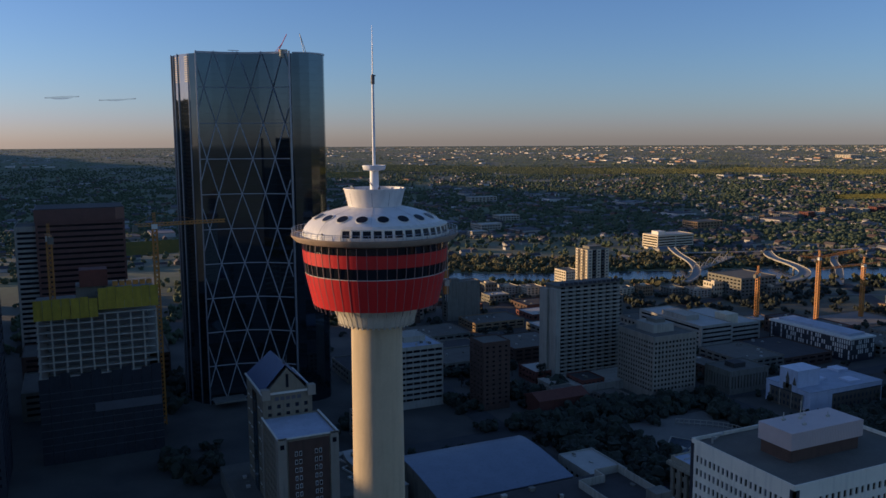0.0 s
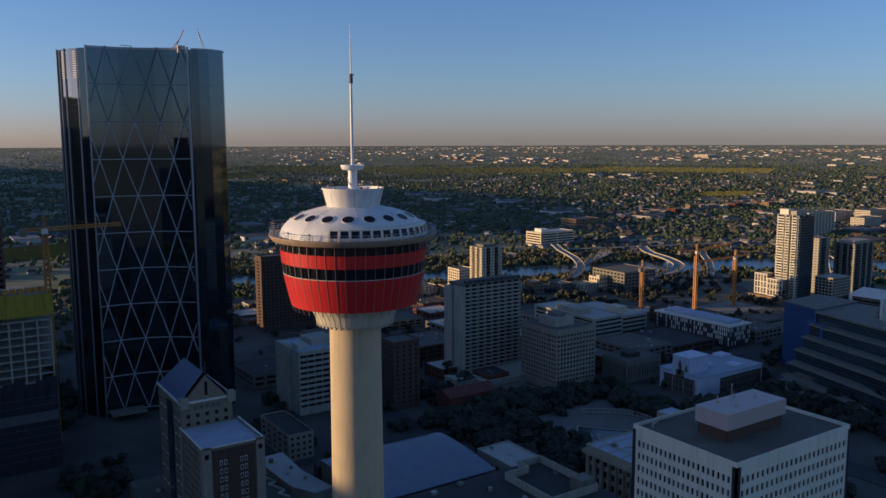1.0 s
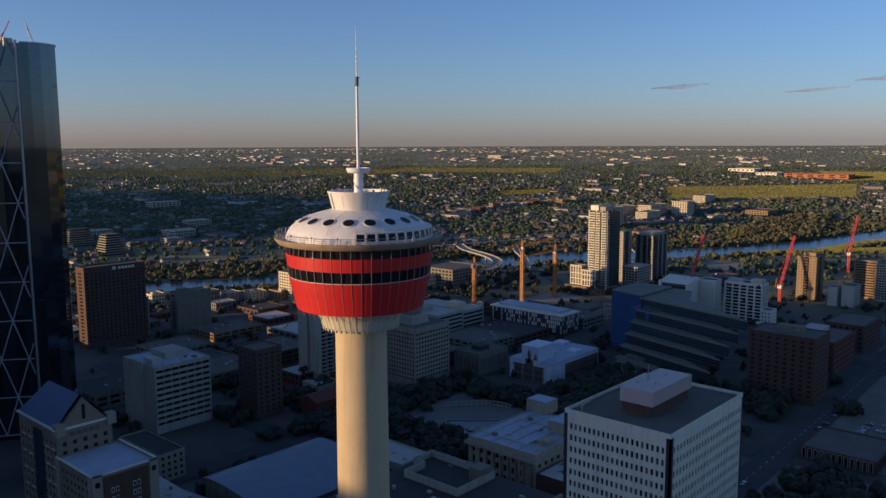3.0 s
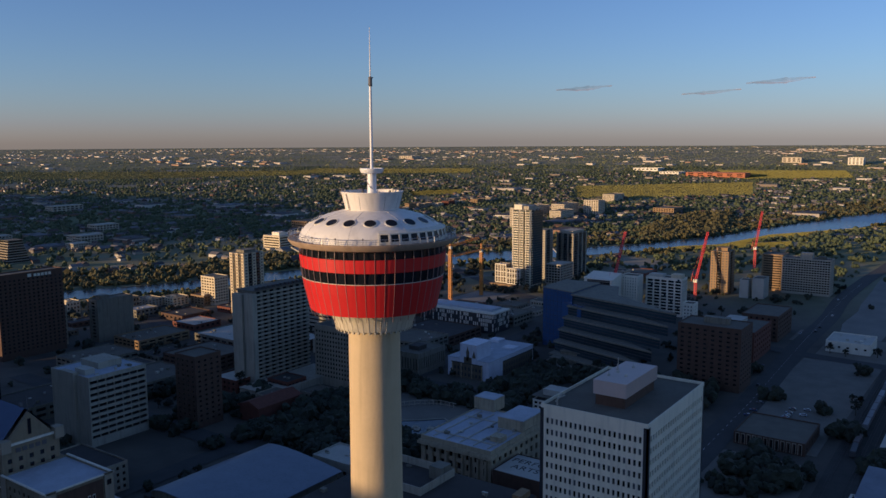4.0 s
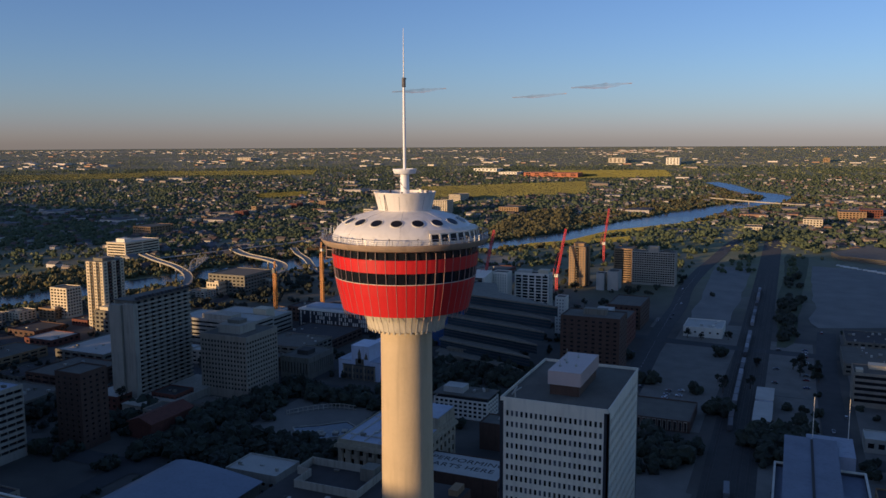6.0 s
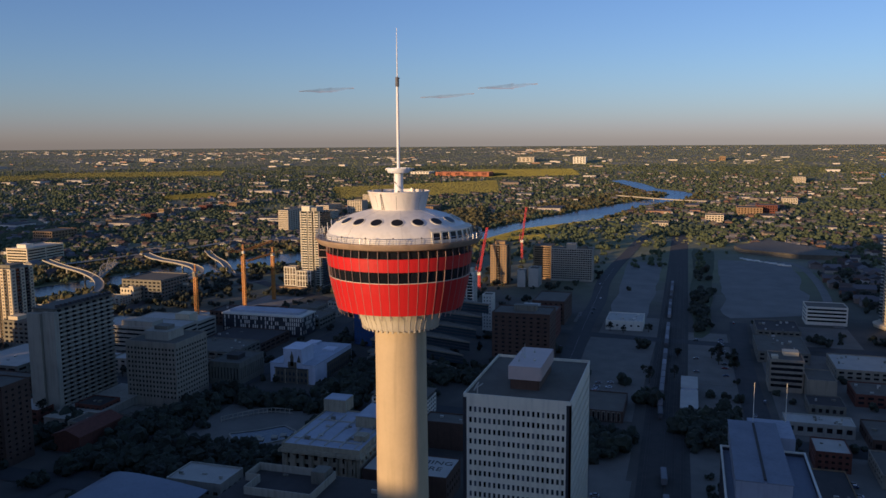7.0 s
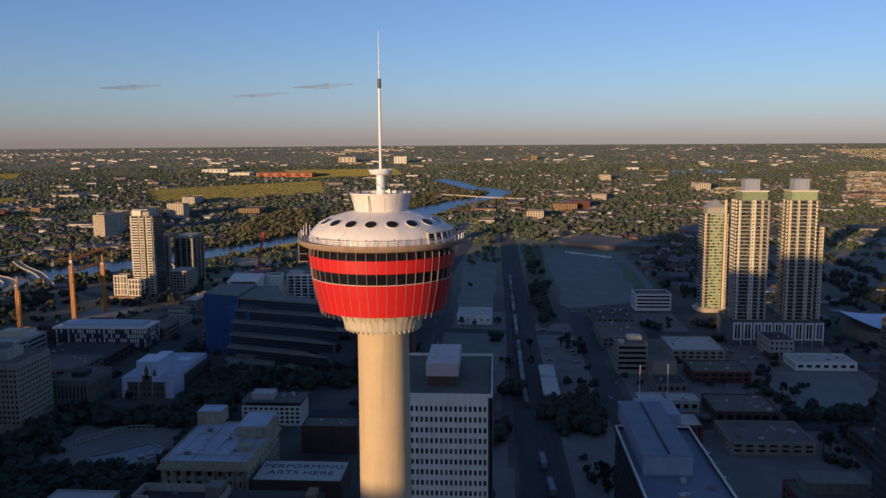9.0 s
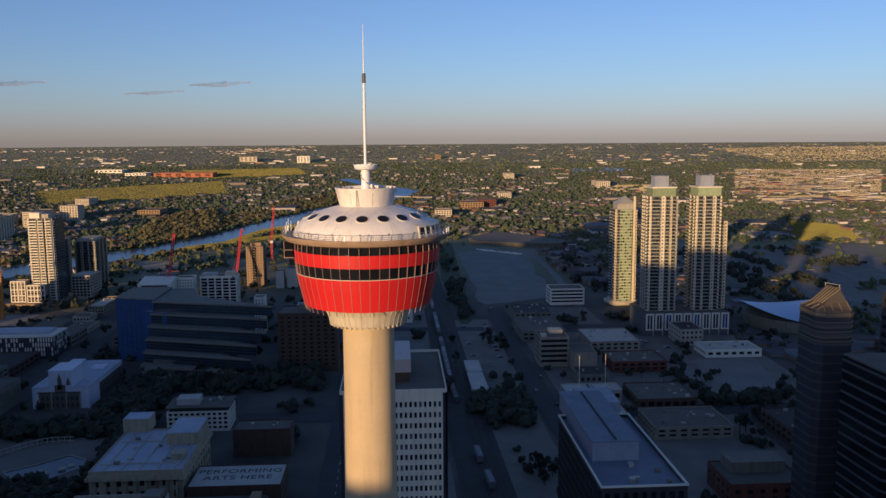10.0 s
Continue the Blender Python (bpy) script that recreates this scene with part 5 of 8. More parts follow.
arts = building("lettered_roof_hall", "dark brick hall with big dark lettering on its pale roof", (247.3, 271.5, 202.6, 244.6, 0, 14.2), "brick_brown", roof="roof_pale", floors=2, ground=3, top=3, bays=(6, 0), frac=(0.4, 0.5), parapet=0.4)
for text, x, y in (("PERFORMING", 264.0, 223.6), ("ARTS HERE", 256.6, 223.6)):
    curve = bpy.data.curves.new("lettering", "FONT")
    curve.body, curve.size, curve.align_x, curve.extrude = text, 6.2, "CENTER", 0.03
    curve.space_character = 1.05
    ob = new("roof_lettering", curve)
    ob.data.materials.append(M["roof_dark"])
    ob.parent = arts
    ob.location = Vector((x - 1.5, y, 13.86)) - origin(arts)
    ob.rotation_euler = (0, 0, radians(-90))

# the town hall under sheeting, and the stepped glass building behind it
town = thing("wrapped_town_hall", "old sandstone town hall wrapped in pale sheeting with a printed front", "town hall", (424, 355, 0))
part("sheeting", Mesh().box(392, 456, 337, 372, 0, 13.8), "sheeting", town)
part("sheeting_roof", Mesh().box(391.7, 456.3, 336.7, 372.3, 13.8, 14.1), "roof_blue", town, "pale blue membrane roof between the sheets")
part("tall_sheeting", Mesh().box(391.6, 411, 347, 361, 0, 24.8).box(391.3, 411.3, 346.7, 361.3, 24.8, 25.1), "sheeting", town, "tall box of pale sheeting")
for x, y, h in ((414, 352, 1.6), (432, 341, 1.2), (445, 361, 1.8)):
    part("sheeting_step", Mesh().box(x, x + 9, y, y + 9, 14.1, 14.1 + h), "sheeting", town)
part("printed_front", Mesh().box(391.2, 391.35, 342, 368, 0, 10.8).box(391.2, 391.35, 351.0, 357.6, 10.8, 15.6), "printed_stone", town, "printed picture of a stone front")
part("printed_side", Mesh().box(411, 455, 336.75, 336.9, 0, 10.6), "printed_stone", town, "printed picture of a stone side")
for y in (342, 350.4, 359.6, 367.4):
    part("printed_pier", Mesh().box(391.05, 391.2, y, y + 0.6, 0, 11.4), "sandstone", town)
part("printed_cornice", Mesh().box(391.0, 391.2, 341.6, 368.4, 10.6, 11.2), "dark_panel", town)
part("printed_cornice", Mesh().box(411, 455.2, 336.6, 336.75, 10.4, 11.0), "dark_panel", town)
arch = Mesh()
arch.prism([(-0.75, -0.05), (0.75, -0.05), (0.75, 0), (-0.75, 0)], 0, 2.0)
arch.prism([(-0.5, -0.05), (0.5, -0.05), (0.5, 0), (-0.5, 0)], 2.0, 2.5)
arch = arch.data("printed_window")
arch.materials.append(M["dark_panel"])
for z in (1.4, 5.8):
    for k in range(8):
        shared("printed_window", arch, town, (391.14, 344 + 3.05 * k, z), -90)
    for k in range(12):
        shared("printed_window", arch, town, (413 + 3.6 * k, 336.7, z), 0)
for y, h in ((354.4, 22.6), (349.0, 20.0)):
    t = Mesh()
    for a, b in (((391.25, y - 1.5), (391.25, y + 1.5)),):
        t.prism([(391.2, y - 1.2), (391.4, y - 1.2), (391.4, y + 1.2), (391.2, y + 1.2)], 12.5 if h > 21 else 15.5, h - 4)
        t.poly(((391.22, y + 1.5, h - 4), (391.22, y - 1.5, h - 4), (391.22, y, h + 1)))
    part("printed_turret", t, "printed_stone", town, "printed picture of a pointed turret")
town.location += Vector((14.4, 9.0, 0))

civic = thing("stepped_civic_building", "large dark glass civic building with stepped terraces and a blue end", "civic building", (520, 310, 0))
for k in range(6):
    z1 = 48.0 - 8.0 * k
    z0 = max(0.0, z1 - 8.0)
    sx, sy = 488 - 7.4 * k, 241 + 3.0 * k
    nx, ny = sx + 27, sy + 94 - 3 * k
    glass = [(sx, sy), (sx + 40, sy + 62), (565, 318), (565, ny), (nx, ny)]
    roof = [(sx - 1.8, sy - 0.8), (sx + 41, sy + 61), (565.5, 317), (565.5, ny + 0.4), (nx - 1.8, ny + 0.4)]
    part("terrace_glass", Mesh().prism(glass, z0, z1 - 1.5), "glass_teal", civic)
    part("terrace_roof", Mesh().prism(roof, z1 - 1.5, z1 - 0.2), "concrete_grey", civic, "grey terrace edge")
    for h in (2.0, 4.3):
        part("window_band", Mesh().bar((sx - 0.1, sy, z0 + h), (nx - 0.1, ny, z0 + h), 0.25, 0.5), "dark_panel", civic)
part("blue_end", Mesh().prism([(514, 334.5), (566, 334.5), (566, 366), (523.5, 366)], 0, 48.5), "glass_blue", civic, "deep blue mirror glass end")
part("blue_end_roof", Mesh().prism([(513.7, 334.3), (566.3, 334.3), (566.3, 366.3), (523.2, 366.3)], 48.5, 49.3), "concrete_grey", civic)
part("blue_bay", Mesh().prism([(503, 322), (508, 320), (516, 340), (513, 343)], 0, 40), "glass_blue", civic)
m = Mesh()
for k in range(12):
    m.bar((513.9, 334.5, 4 * k + 3), (523.4, 366, 4 * k + 3), 0.12, 0.15)
for k in range(9):
    m.bar((514 + 9.5 * k / 8 - 0.05, 334.5 + 31.5 * k / 8, 0), (514 + 9.5 * k / 8 - 0.05, 334.5 + 31.5 * k / 8, 48), 0.12)
part("glass_joint", m, "dark_panel", civic)
for k in range(3):
    part("low_terrace", Mesh().box(460 + 9 * k, 506, 296, 334 - 4 * k, 3.6 * k, 3.6 * k + 3.2).box(459 + 9 * k, 506, 295.5, 334.5 - 4 * k, 3.6 * k + 3.2, 3.6 * k + 3.6), "concrete_grey", civic)

lib = building("checkered_block", "long dark block with scattered pale panels and bright flat roof", (531, 557.5, 418.5, 497, 0, 18.2), "dark_panel", roof="roof_blue", floors=1, ground=2, top=1.5, bays=(0, 0), parapet=0.5,
               units=((536, 553, 424, 492, 2.6, "roof_blue"),))
rng = random.Random(21)
panel = Mesh().box(-0.55, 0.55, -0.12, 0, 0, 3.1).data("pale_panel")
panel.materials.append(M["paint_white"])
for row in range(4):
    for k in range(38):
        if rng.random() < 0.58:
            shared("pale_panel", panel, lib, (530.98, 419.6 + 2.03 * k, 2.2 + 3.75 * row), -90)
    for k in range(13):
        if rng.random() < 0.58:
            shared("pale_panel", panel, lib, (532.2 + 2.0 * k, 418.48, 2.2 + 3.75 * row), 0)
part("cornice", Mesh().box(530.4, 558, 417.9, 497.6, 17.2, 18.6), "paint_white", lib)

bv = building("college_block", "pale low college building with dark bands and lit tower", (452, 485, 492, 570, 0, 21), "concrete_pale", roof="roof_pale", floors=5, ground=2, top=1.2, bays=(1, 1), frac=(0.94, 0.42), units=((456, 470, 515, 545, 4, "concrete_pale"),))
building("college_block", "pale low college wing with dark window bands", (485.3, 520, 497, 560, 0, 18), "concrete_pale", roof="roof_pale", floors=4, ground=2, top=1.2, bays=(1, 1), frac=(0.94, 0.42), units=((488, 500, 502, 516, 7.5, "cream"),))
building("ribbed_block", "grey block with tall upright window slots", (390, 424, 396, 420, 0, 16.5), "concrete_grey", floors=1, ground=3, top=3, bays=(12, 9), frac=(0.35, 0.8), depth=0.6, units=((400, 410, 403, 412, 3, "roof_dark"),))
for box, mat, rf, fl in (((430, 470, 425, 470, 0, 12), "concrete_grey", "roof_grey", 3), ((565, 600, 418, 450, 0, 10), "concrete_grey", "roof_grey", 2), ((565, 620, 340, 385, 0, 9), "concrete_grey", "roof_grey", 2), ((470, 520, 425, 480, 0, 9), "brick_brown", "roof_dark", 2),
                         ((240, 290, 520, 560, 0, 9), "concrete_grey", "roof_grey", 2), ((300, 345, 525, 570, 0, 12), "brick_brown", "roof_grey", 3), ((360, 420, 560, 610, 0, 10), "concrete_grey", "roof_pale", 2), ((170, 222, 530, 570, 0, 10), "concrete_grey", "roof_dark", 2),
                         ((255, 300, 600, 640, 0, 9), "concrete_grey", "roof_grey", 2), ((320, 370, 630, 665, 0, 8), "tan_brick", "roof_grey", 2)):
    hub = building("low_office", "plain low office building with a flat grey roof", box, mat, roof=rf, floors=fl, ground=1.5, top=1, bays=(6, 6), frac=(0.7, 0.5), group="low downtown offices", limit=10)
    clutter(hub, (box[0] + 2, box[1] - 2, box[2] + 2, box[3] - 2, box[5] - 0.7), 6, int(box[0]))

hub = building("dark_brick_block", "dark brown brick office block beside the avenue", (478, 506, 193, 236, 0, 44), "brick_brown", roof="roof_grey", floors=12, ground=4, top=2, bays=(5, 8), frac=(0.4, 0.4), depth=0.15, units=((490, 496, 205, 222, 4, "concrete_grey"),), limit=100)
hub = building("brick_school", "old brick block with a pale cornice", (560, 612, 205, 240, 0, 24), "brick_red", roof="roof_grey", floors=5, ground=2, top=1.5, bays=(8, 6), frac=(0.4, 0.5), units=((575, 605, 222, 236, 3, "roof_pale"),), limit=60)
hub = building("brick_school", "old brown block behind the avenue", (640, 690, 206, 236, 0, 22), "brick_brown", roof="roof_grey", floors=5, ground=2, top=1.5, bays=(8, 6), frac=(0.4, 0.5), limit=60)
hub = building("white_depot", "small white building with a cluttered flat roof beside the railway", (632, 668, 135, 167.5, 0, 9), "paint_white", roof="roof_pale", floors=1, ground=3, top=3, bays=(6, 5), frac=(0.3, 0.5))
clutter(hub, (634, 666, 137, 165, 8.3), 9, 31, ("paint_white", "roof_pale", "metal_pale"))
hub = building("lot_building", "low brick building with tall framed window slots", (385, 424, 133, 170.5, 0, 7.2), "brick_brown", roof="roof_grey", floors=1, ground=0.8, top=1, bays=(9, 12), frac=(0.4, 0.85))
m = Mesh()
for k in range(12):
    y = 134.6 + 2.98 * k
    m.box(384.8, 385.0, y, y + 0.25, 0.6, 6.4).box(384.8, 385.0, y + 1.9, y + 2.15, 0.6, 6.4).box(384.8, 385.0, y, y + 2.1, 6.2, 6.5)
part("window_frame", m, "concrete_pale", hub)
hub = thing("platform_shed", "long low shed with a pale metal roof beside the tracks", "shed", (442, 95, 0))
part("wall", Mesh().box(409, 476, 90.5, 99.5, 0, 5), "metal_pale", hub)
part("roof", Mesh().box(408, 447, 89.5, 100.5, 5, 5.5).box(449, 477, 89.5, 100.5, 5.8, 6.2), "roof_pale", hub)
part("roof", Mesh().box(448, 476.5, 90, 100, 5, 5.8), "roof_blue", hub)

# south of the railway
for box, mat, rf, fl, lab in (((552, 610, 8, 45, 0, 9), "concrete_grey", "roof_grey", 2, "low grey warehouse with a flat roof"), ((515, 560, -44, -4, 0, 8.5), "concrete_warm", "roof_pale", 2, "low pale shop block with roof plant"),
                              ((456, 486, -46, -6, 0, 8.5), "brick_red", "roof_grey", 2, "low red brick warehouse"), ((374, 409, -38, 0, 0, 7.5), "brick_brown", "roof_grey", 1, "low dark warehouse with a pale roof"),
                              ((324, 358, -40, 5, 0, 7.5), "concrete_warm", "roof_grey", 2, "low tan shop block"), ((392, 408, 5, 42, 0, 8), "metal_pale", "roof_pale", 1, "long low shed with white roof"), ((490, 516, -132, -88, 0, 6.5), "paint_white", "roof_pale", 1, "low white block before the towers"),
                              ((300, 345, -110, -65, 0, 10), "brick_brown", "roof_dark", 2, "low dark brick block"), ((630, 675, 5, 40, 0, 8), "concrete_grey", "roof_dark", 2, "low grey shop block")):
    hub = building("low_block", lab, box, mat, roof=rf, floors=fl, ground=1.2, top=1, bays=(7, 7), frac=(0.6, 0.5), own="WN", limit=12)
    clutter(hub, (box[0] + 2, box[1] - 2, box[2] + 2, box[3] - 2, box[5] - 0.7), 9, int(box[0]) + 1)
o1 = building("banded_office", "small tan office block with dark window bands", (476, 500, 22, 43.5, 0, 22.5), "concrete_warm", roof="roof_grey", floors=5, ground=2.5, top=1, bays=(1, 1), frac=(0.97, 0.55), own="WN", depth=0.6, units=((490, 499, 24, 34, 2.5, "cream"), (480, 486, 38, 42, 1.6, "cream")))
building("banded_office", "plain tan side wing of an office block", (462, 490, 4, 21.5, 0, 14), "concrete_warm", roof="roof_grey", floors=3, ground=2.5, top=1, bays=(0, 0))
building("striped_office", "white office block with dark ribbon windows", (700, 725, -42, -7, 0, 17), "paint_white", roof="roof_grey", floors=4, ground=2, top=1, bays=(1, 1), frac=(0.96, 0.5), own="WN")
f = building("brick_hall", "red brick block with a pale parapet and low roof house", (238, 266, -38, -2, 0, 11.5), "brick_red", roof="roof_grey", floors=2, ground=2, top=2, bays=(5, 6), frac=(0.4, 0.5), own="WN", units=((252, 265, -34, -8, 5, "concrete_grey"),))
ss = thing("glass_chisel_tower", "dark glass office tower with a sunlit slanted crown", "skyscraper", (212, -29, 0))
X0, X1, Y0, Y1 = 203.0, 221.0, -35.5, -20.0
ring = [(X0, Y0 + 2.5), (X0 + 2.5, Y0), (X1 - 2.5, Y0), (X1, Y0 + 2.5), (X1, Y1 - 2.5), (X1 - 2.5, Y1), (X0 + 2.5, Y1), (X0, Y1 - 2.5)]
part("glazing", Mesh().prism(ring, 0, 99), "glass_smoke", ss)
for k in range(25):
    z = 3.9 * k + 3
    part("spandrel", Mesh().prism([(212 + (x - 212) * 1.012, -27.75 + (y + 27.75) * 1.014) for x, y in ring], z, z + 0.8), "band_smoke", ss)
top = Mesh()
up = [(206, Y0 + 3.0, 102.5), (209, -31.0, 107.6), (216, -29.0, 107.2), (214, Y1 - 2.5, 101.8), (206, Y1 - 3.0, 100.6)]
low = [(X0, Y0 + 2.5, 99), (X0 + 2.5, Y0, 99), (X1 - 2.5, Y0, 99), (X1, Y0 + 2.5, 99), (X1, Y1 - 2.5, 99), (X1 - 2.5, Y1, 99), (X0 + 2.5, Y1, 99), (X0, Y1 - 2.5, 99)]
top.poly((low[0], up[0], up[1], up[4], low[7])[::-1]).poly((low[0], low[1], up[0])).poly((low[1], low[2], up[2], up[1], up[0])).poly((low[2], low[3], up[2])).poly((low[3], low[4], up[3], up[2])).poly((low[4], low[5], up[3])).poly((low[5], low[6], up[4], up[3])).poly((low[6], low[7], up[4])).poly((up[1], up[2], up[3], up[4]))
part("crown", top, "crown_tan", ss, "tan slanted crown")
for k in range(4):
    t = k / 3
    a, b = Vector(low[0]).lerp(Vector(low[7]), t), Vector(up[0]).lerp(Vector(up[4]), t)
    part("crown_rib", Mesh().bar(a, b, 0.35), "crown_rib", ss)
    a, b = Vector(low[6]).lerp(Vector(low[5]), t), Vector(up[4]).lerp(Vector(up[3]), t)
    part("crown_rib", Mesh().bar(a, b, 0.35), "crown_rib", ss)
for z in (86.5, 90.4, 94.3, 97.6):
    part("crown_wall", Mesh().prism([(212 + (x - 212) * 1.02, -27.75 + (y + 27.75) * 1.025) for x, y in ring], z - 0.3, z + 0.3), "crown_rib", ss)
for z in (88, 92, 96.5):
    part("crown_band", Mesh().prism([(212 + (x - 212) * 1.03, -27.75 + (y + 27.75) * 1.035) for x, y in ring], z, z + 0.6), "crown_rib", ss)
for k in range(5):
    part("crown_frame", Mesh().bar((208 + 1.6 * k, -31.0 + 0.4 * k, 107.4), (207.5 + 1.6 * k, Y1 - 3 + 0.2 * k, 101.6), 0.25, 0.5), "crown_rib", ss)
part("crown_rail", Mesh().bar((208.5, -31, 108.6), (216.5, -29, 108.3), 0.25).bar((209, -31, 107.2), (209, -31, 108.6), 0.25).bar((216, -29, 106.8), (216, -29, 108.3), 0.25), "metal_pale", ss)
dr = thing("curved_dark_office", "dark office tower with curved floor bands", "skyscraper", (168, -45, 0))
pts = [(152, -30), (154, -25), (159, -21.5), (185, -20.5), (185, -66), (152, -66)]
part("glazing", Mesh().prism(pts[::-1], 0, 86), "glass_dark", dr)
for k in range(21):
    part("floor_band", Mesh().sweep([(152, -66, 4.1 * k + 2), (152, -30, 4.1 * k + 2), (154, -25, 4.1 * k + 2), (159, -21.5, 4.1 * k + 2), (185, -20.5, 4.1 * k + 2)], [(-0.25, 0), (0.1, 0), (0.1, 0.9), (-0.25, 0.9)]), "band_smoke", dr)
part("roof", Mesh().prism(pts[::-1], 86, 86.6), "roof_grey", dr)
building("dark_side_tower", "dark office tower on the south side", (232, 262, -112, -82.5, 0, 95), "dark_panel", floors=22, ground=3, top=2, bays=(1, 1), frac=(0.95, 0.5), own="WN")
arena = thing("saddle_roof_arena", "arena with a pale blue saddle-shaped roof", "arena", (600, -210, 0))
m, n = Mesh(), 16
for i in range(n + 1):
    for j in range(n + 1):
        u, v = 2 * i / n - 1, 2 * j / n - 1
        x, y = 600 + 46 * u * math.sqrt(1 - v * v / 2), -212 + 46 * v * math.sqrt(1 - u * u / 2)
        m.v.append((x, y, 15 + 5 * (v * v - u * u)))
for i in range(n):
    for j in range(n):
        k = i * (n + 1) + j
        m.f.append((k, k + n + 1, k + n + 2, k + 1))
part("roof", m, "saddle_blue", arena, "pale blue saddle roof", True)
part("wall", Mesh().lathe([(43, 0), (45, 10)], 600, -212, 32), "concrete_grey", arena)


# ---- apartment towers and the district by the river ----
def balcony_tower(name, label, box, floors, wall, slab, glass, bays, steps=(), group="", category="apartment tower", rails="rail_glass"):
    """A tower of floor plates with glazing between. bays: (from, to, kind) along each side in shares: w wall with small windows, b balconies, g plain glass."""
    x0, x1, y0, y1, z0, z1 = box
    hub = thing(name, label, category, ((x0 + x1) / 2, (y0 + y1) / 2, z0), group)
    base = origin(hub)
    OCCUPIED.append((x0, x1, y0, y1))
    part("glazing", Mesh().box(x0 + 0.6, x1 - 0.6, y0 + 0.6, y1 - 0.6, z0, z1), glass, hub)
    h = (z1 - z0) / floors
    plate, rail, pane = Mesh().box(x0 + 0.45, x1 - 0.45, y0 + 0.45, y1 - 0.45, 0, 0.35), Mesh(), Mesh()

    def boxes(a, b, out, thick):
        """The same stretch on the west, south and north sides, from out to out - thick."""
        ya, yb, xa, xb = y1 - (y1 - y0) * b, y1 - (y1 - y0) * a, x0 + (x1 - x0) * a, x0 + (x1 - x0) * b
        return (x0 - out, x0 - out + thick, ya, yb), (xa, xb, y0 - out, y0 - out + thick), (xa, xb, y1 + out - thick, y1 + out)

    for a, b, kind in bays:
        if kind == "w":
            for q in boxes(a, b, 0.35, 1.1):
                part("pier", Mesh().box(*q, z0, z1 + 0.8), wall, hub)
            n = max(1, int((b - a) * (y1 - y0) / 3.2))
            for i in range(n):
                c, e = a + (b - a) * (i + 0.5) / n, (b - a) / n * 0.24
                for q in boxes(c - e, c + e, 0.38, 0.06):
                    pane.box(*q, 1.0, 2.45)
        elif kind == "b":
            for q in boxes(a, b, 1.3, 1.7):
                plate.box(*q, 0.05, 0.33)
            for q in boxes(a, b, 1.3, 0.08):
                rail.box(*q, 0.42, 1.30)
            for e in (a, b - 0.008):
                for q in boxes(e, e + 0.008, 1.3, 1.7)[:1]:
                    part("balcony_fin", Mesh().box(*q, z0, z1), wall, hub)
    made = []
    for nm, mesh, mt in (("floor_plate", plate, slab), ("balcony_rail", rail, rails), ("small_window", pane, "window_warm")):
        if mesh.v:
            data = mesh.data(nm, (base.x, base.y, 0))
            data.materials.append(M[mt])
            made.append((nm, data))
    for k in range(floors):
        for nm, d in made:
            ob = tagged(new(nm, d), kind="stuff")
            ob.parent, ob.location = hub, (0, 0, h * k)
    rg, dark, pale = random.Random(int(x0 + y0)), Mesh(), Mesh()
    for k in range(floors):
        za, zb = z0 + h * k + 0.4, z0 + h * k + h
        for i in range(int((y1 - y0 - 1.4) / 1.5)):
            pick, y = rg.random(), y0 + 0.8 + 1.5 * i
            if pick < 0.42:
                (dark if pick < 0.26 else pale).box(x0 + 0.5, x0 + 0.58, y, y + rg.choice((1.0, 1.4)), za, zb)
        for i in range(int((x1 - x0 - 1.4) / 1.5)):
            pick, x = rg.random(), x0 + 0.8 + 1.5 * i
            if pick < 0.4:
                (dark if pick < 0.3 else pale).box(x, x + rg.choice((1.0, 1.4)), y0 + 0.5, y0 + 0.58, za, zb)
    part("dark_window_rest", dark, "glass_dark", hub, "", False, "stuff")
    part("curtain_window_rest", pale, "window_warm", hub, "", False, "stuff")
    part("roof", Mesh().box(x0, x1, y0, y1, z1, z1 + 0.8), "concrete_grey", hub)
    for sx0, sx1, sy0, sy1, za, zb, mat in steps:
        part("roof_house", Mesh().box(sx0, sx1, sy0, sy1, za, zb).box(sx0 - 0.3, sx1 + 0.3, sy0 - 0.3, sy1 + 0.3, zb, zb + 0.4), mat, hub)
    return hub


pod = building("tower_podium_block", "dark podium with tall white framed bays below the apartment towers", (563, 600, -136, -60, 0, 20), "band_grey", roof="roof_grey", floors=1, ground=2, top=2, bays=(0, 0))
for k in range(9):
    y = -64.5 - 8.2 * k
    bay = part("bay_frame", Mesh().box(562.2, 563, y, y + 1.2, 5, 19.4).box(562.2, 563, y - 5.6, y - 4.4, 5, 19.4).box(562.2, 563, y - 4.4, y, 18.2, 19.4).box(562.2, 563, y - 4.4, y, 5, 6).box(562.4, 563, y - 2.5, y - 1.9, 6, 18.2), "paint_white", pod)
    for z in (6, 12.2):
        part("bay_window", Mesh().box(562.7, 563, y - 4.3, y - 2.5, z, z + 5.8), "glass_blue" if k % 3 == 2 else "glass_teal", bay)
        part("bay_window", Mesh().box(562.7, 563, y - 1.9, y - 0.1, z, z + 5.8), "glass_blue" if k % 3 == 2 else "glass_teal", bay)
    part("arcade_pier", Mesh().box(562.4, 563.2, y - 5.8, y - 4.8, 0, 6), "concrete_pale", pod)


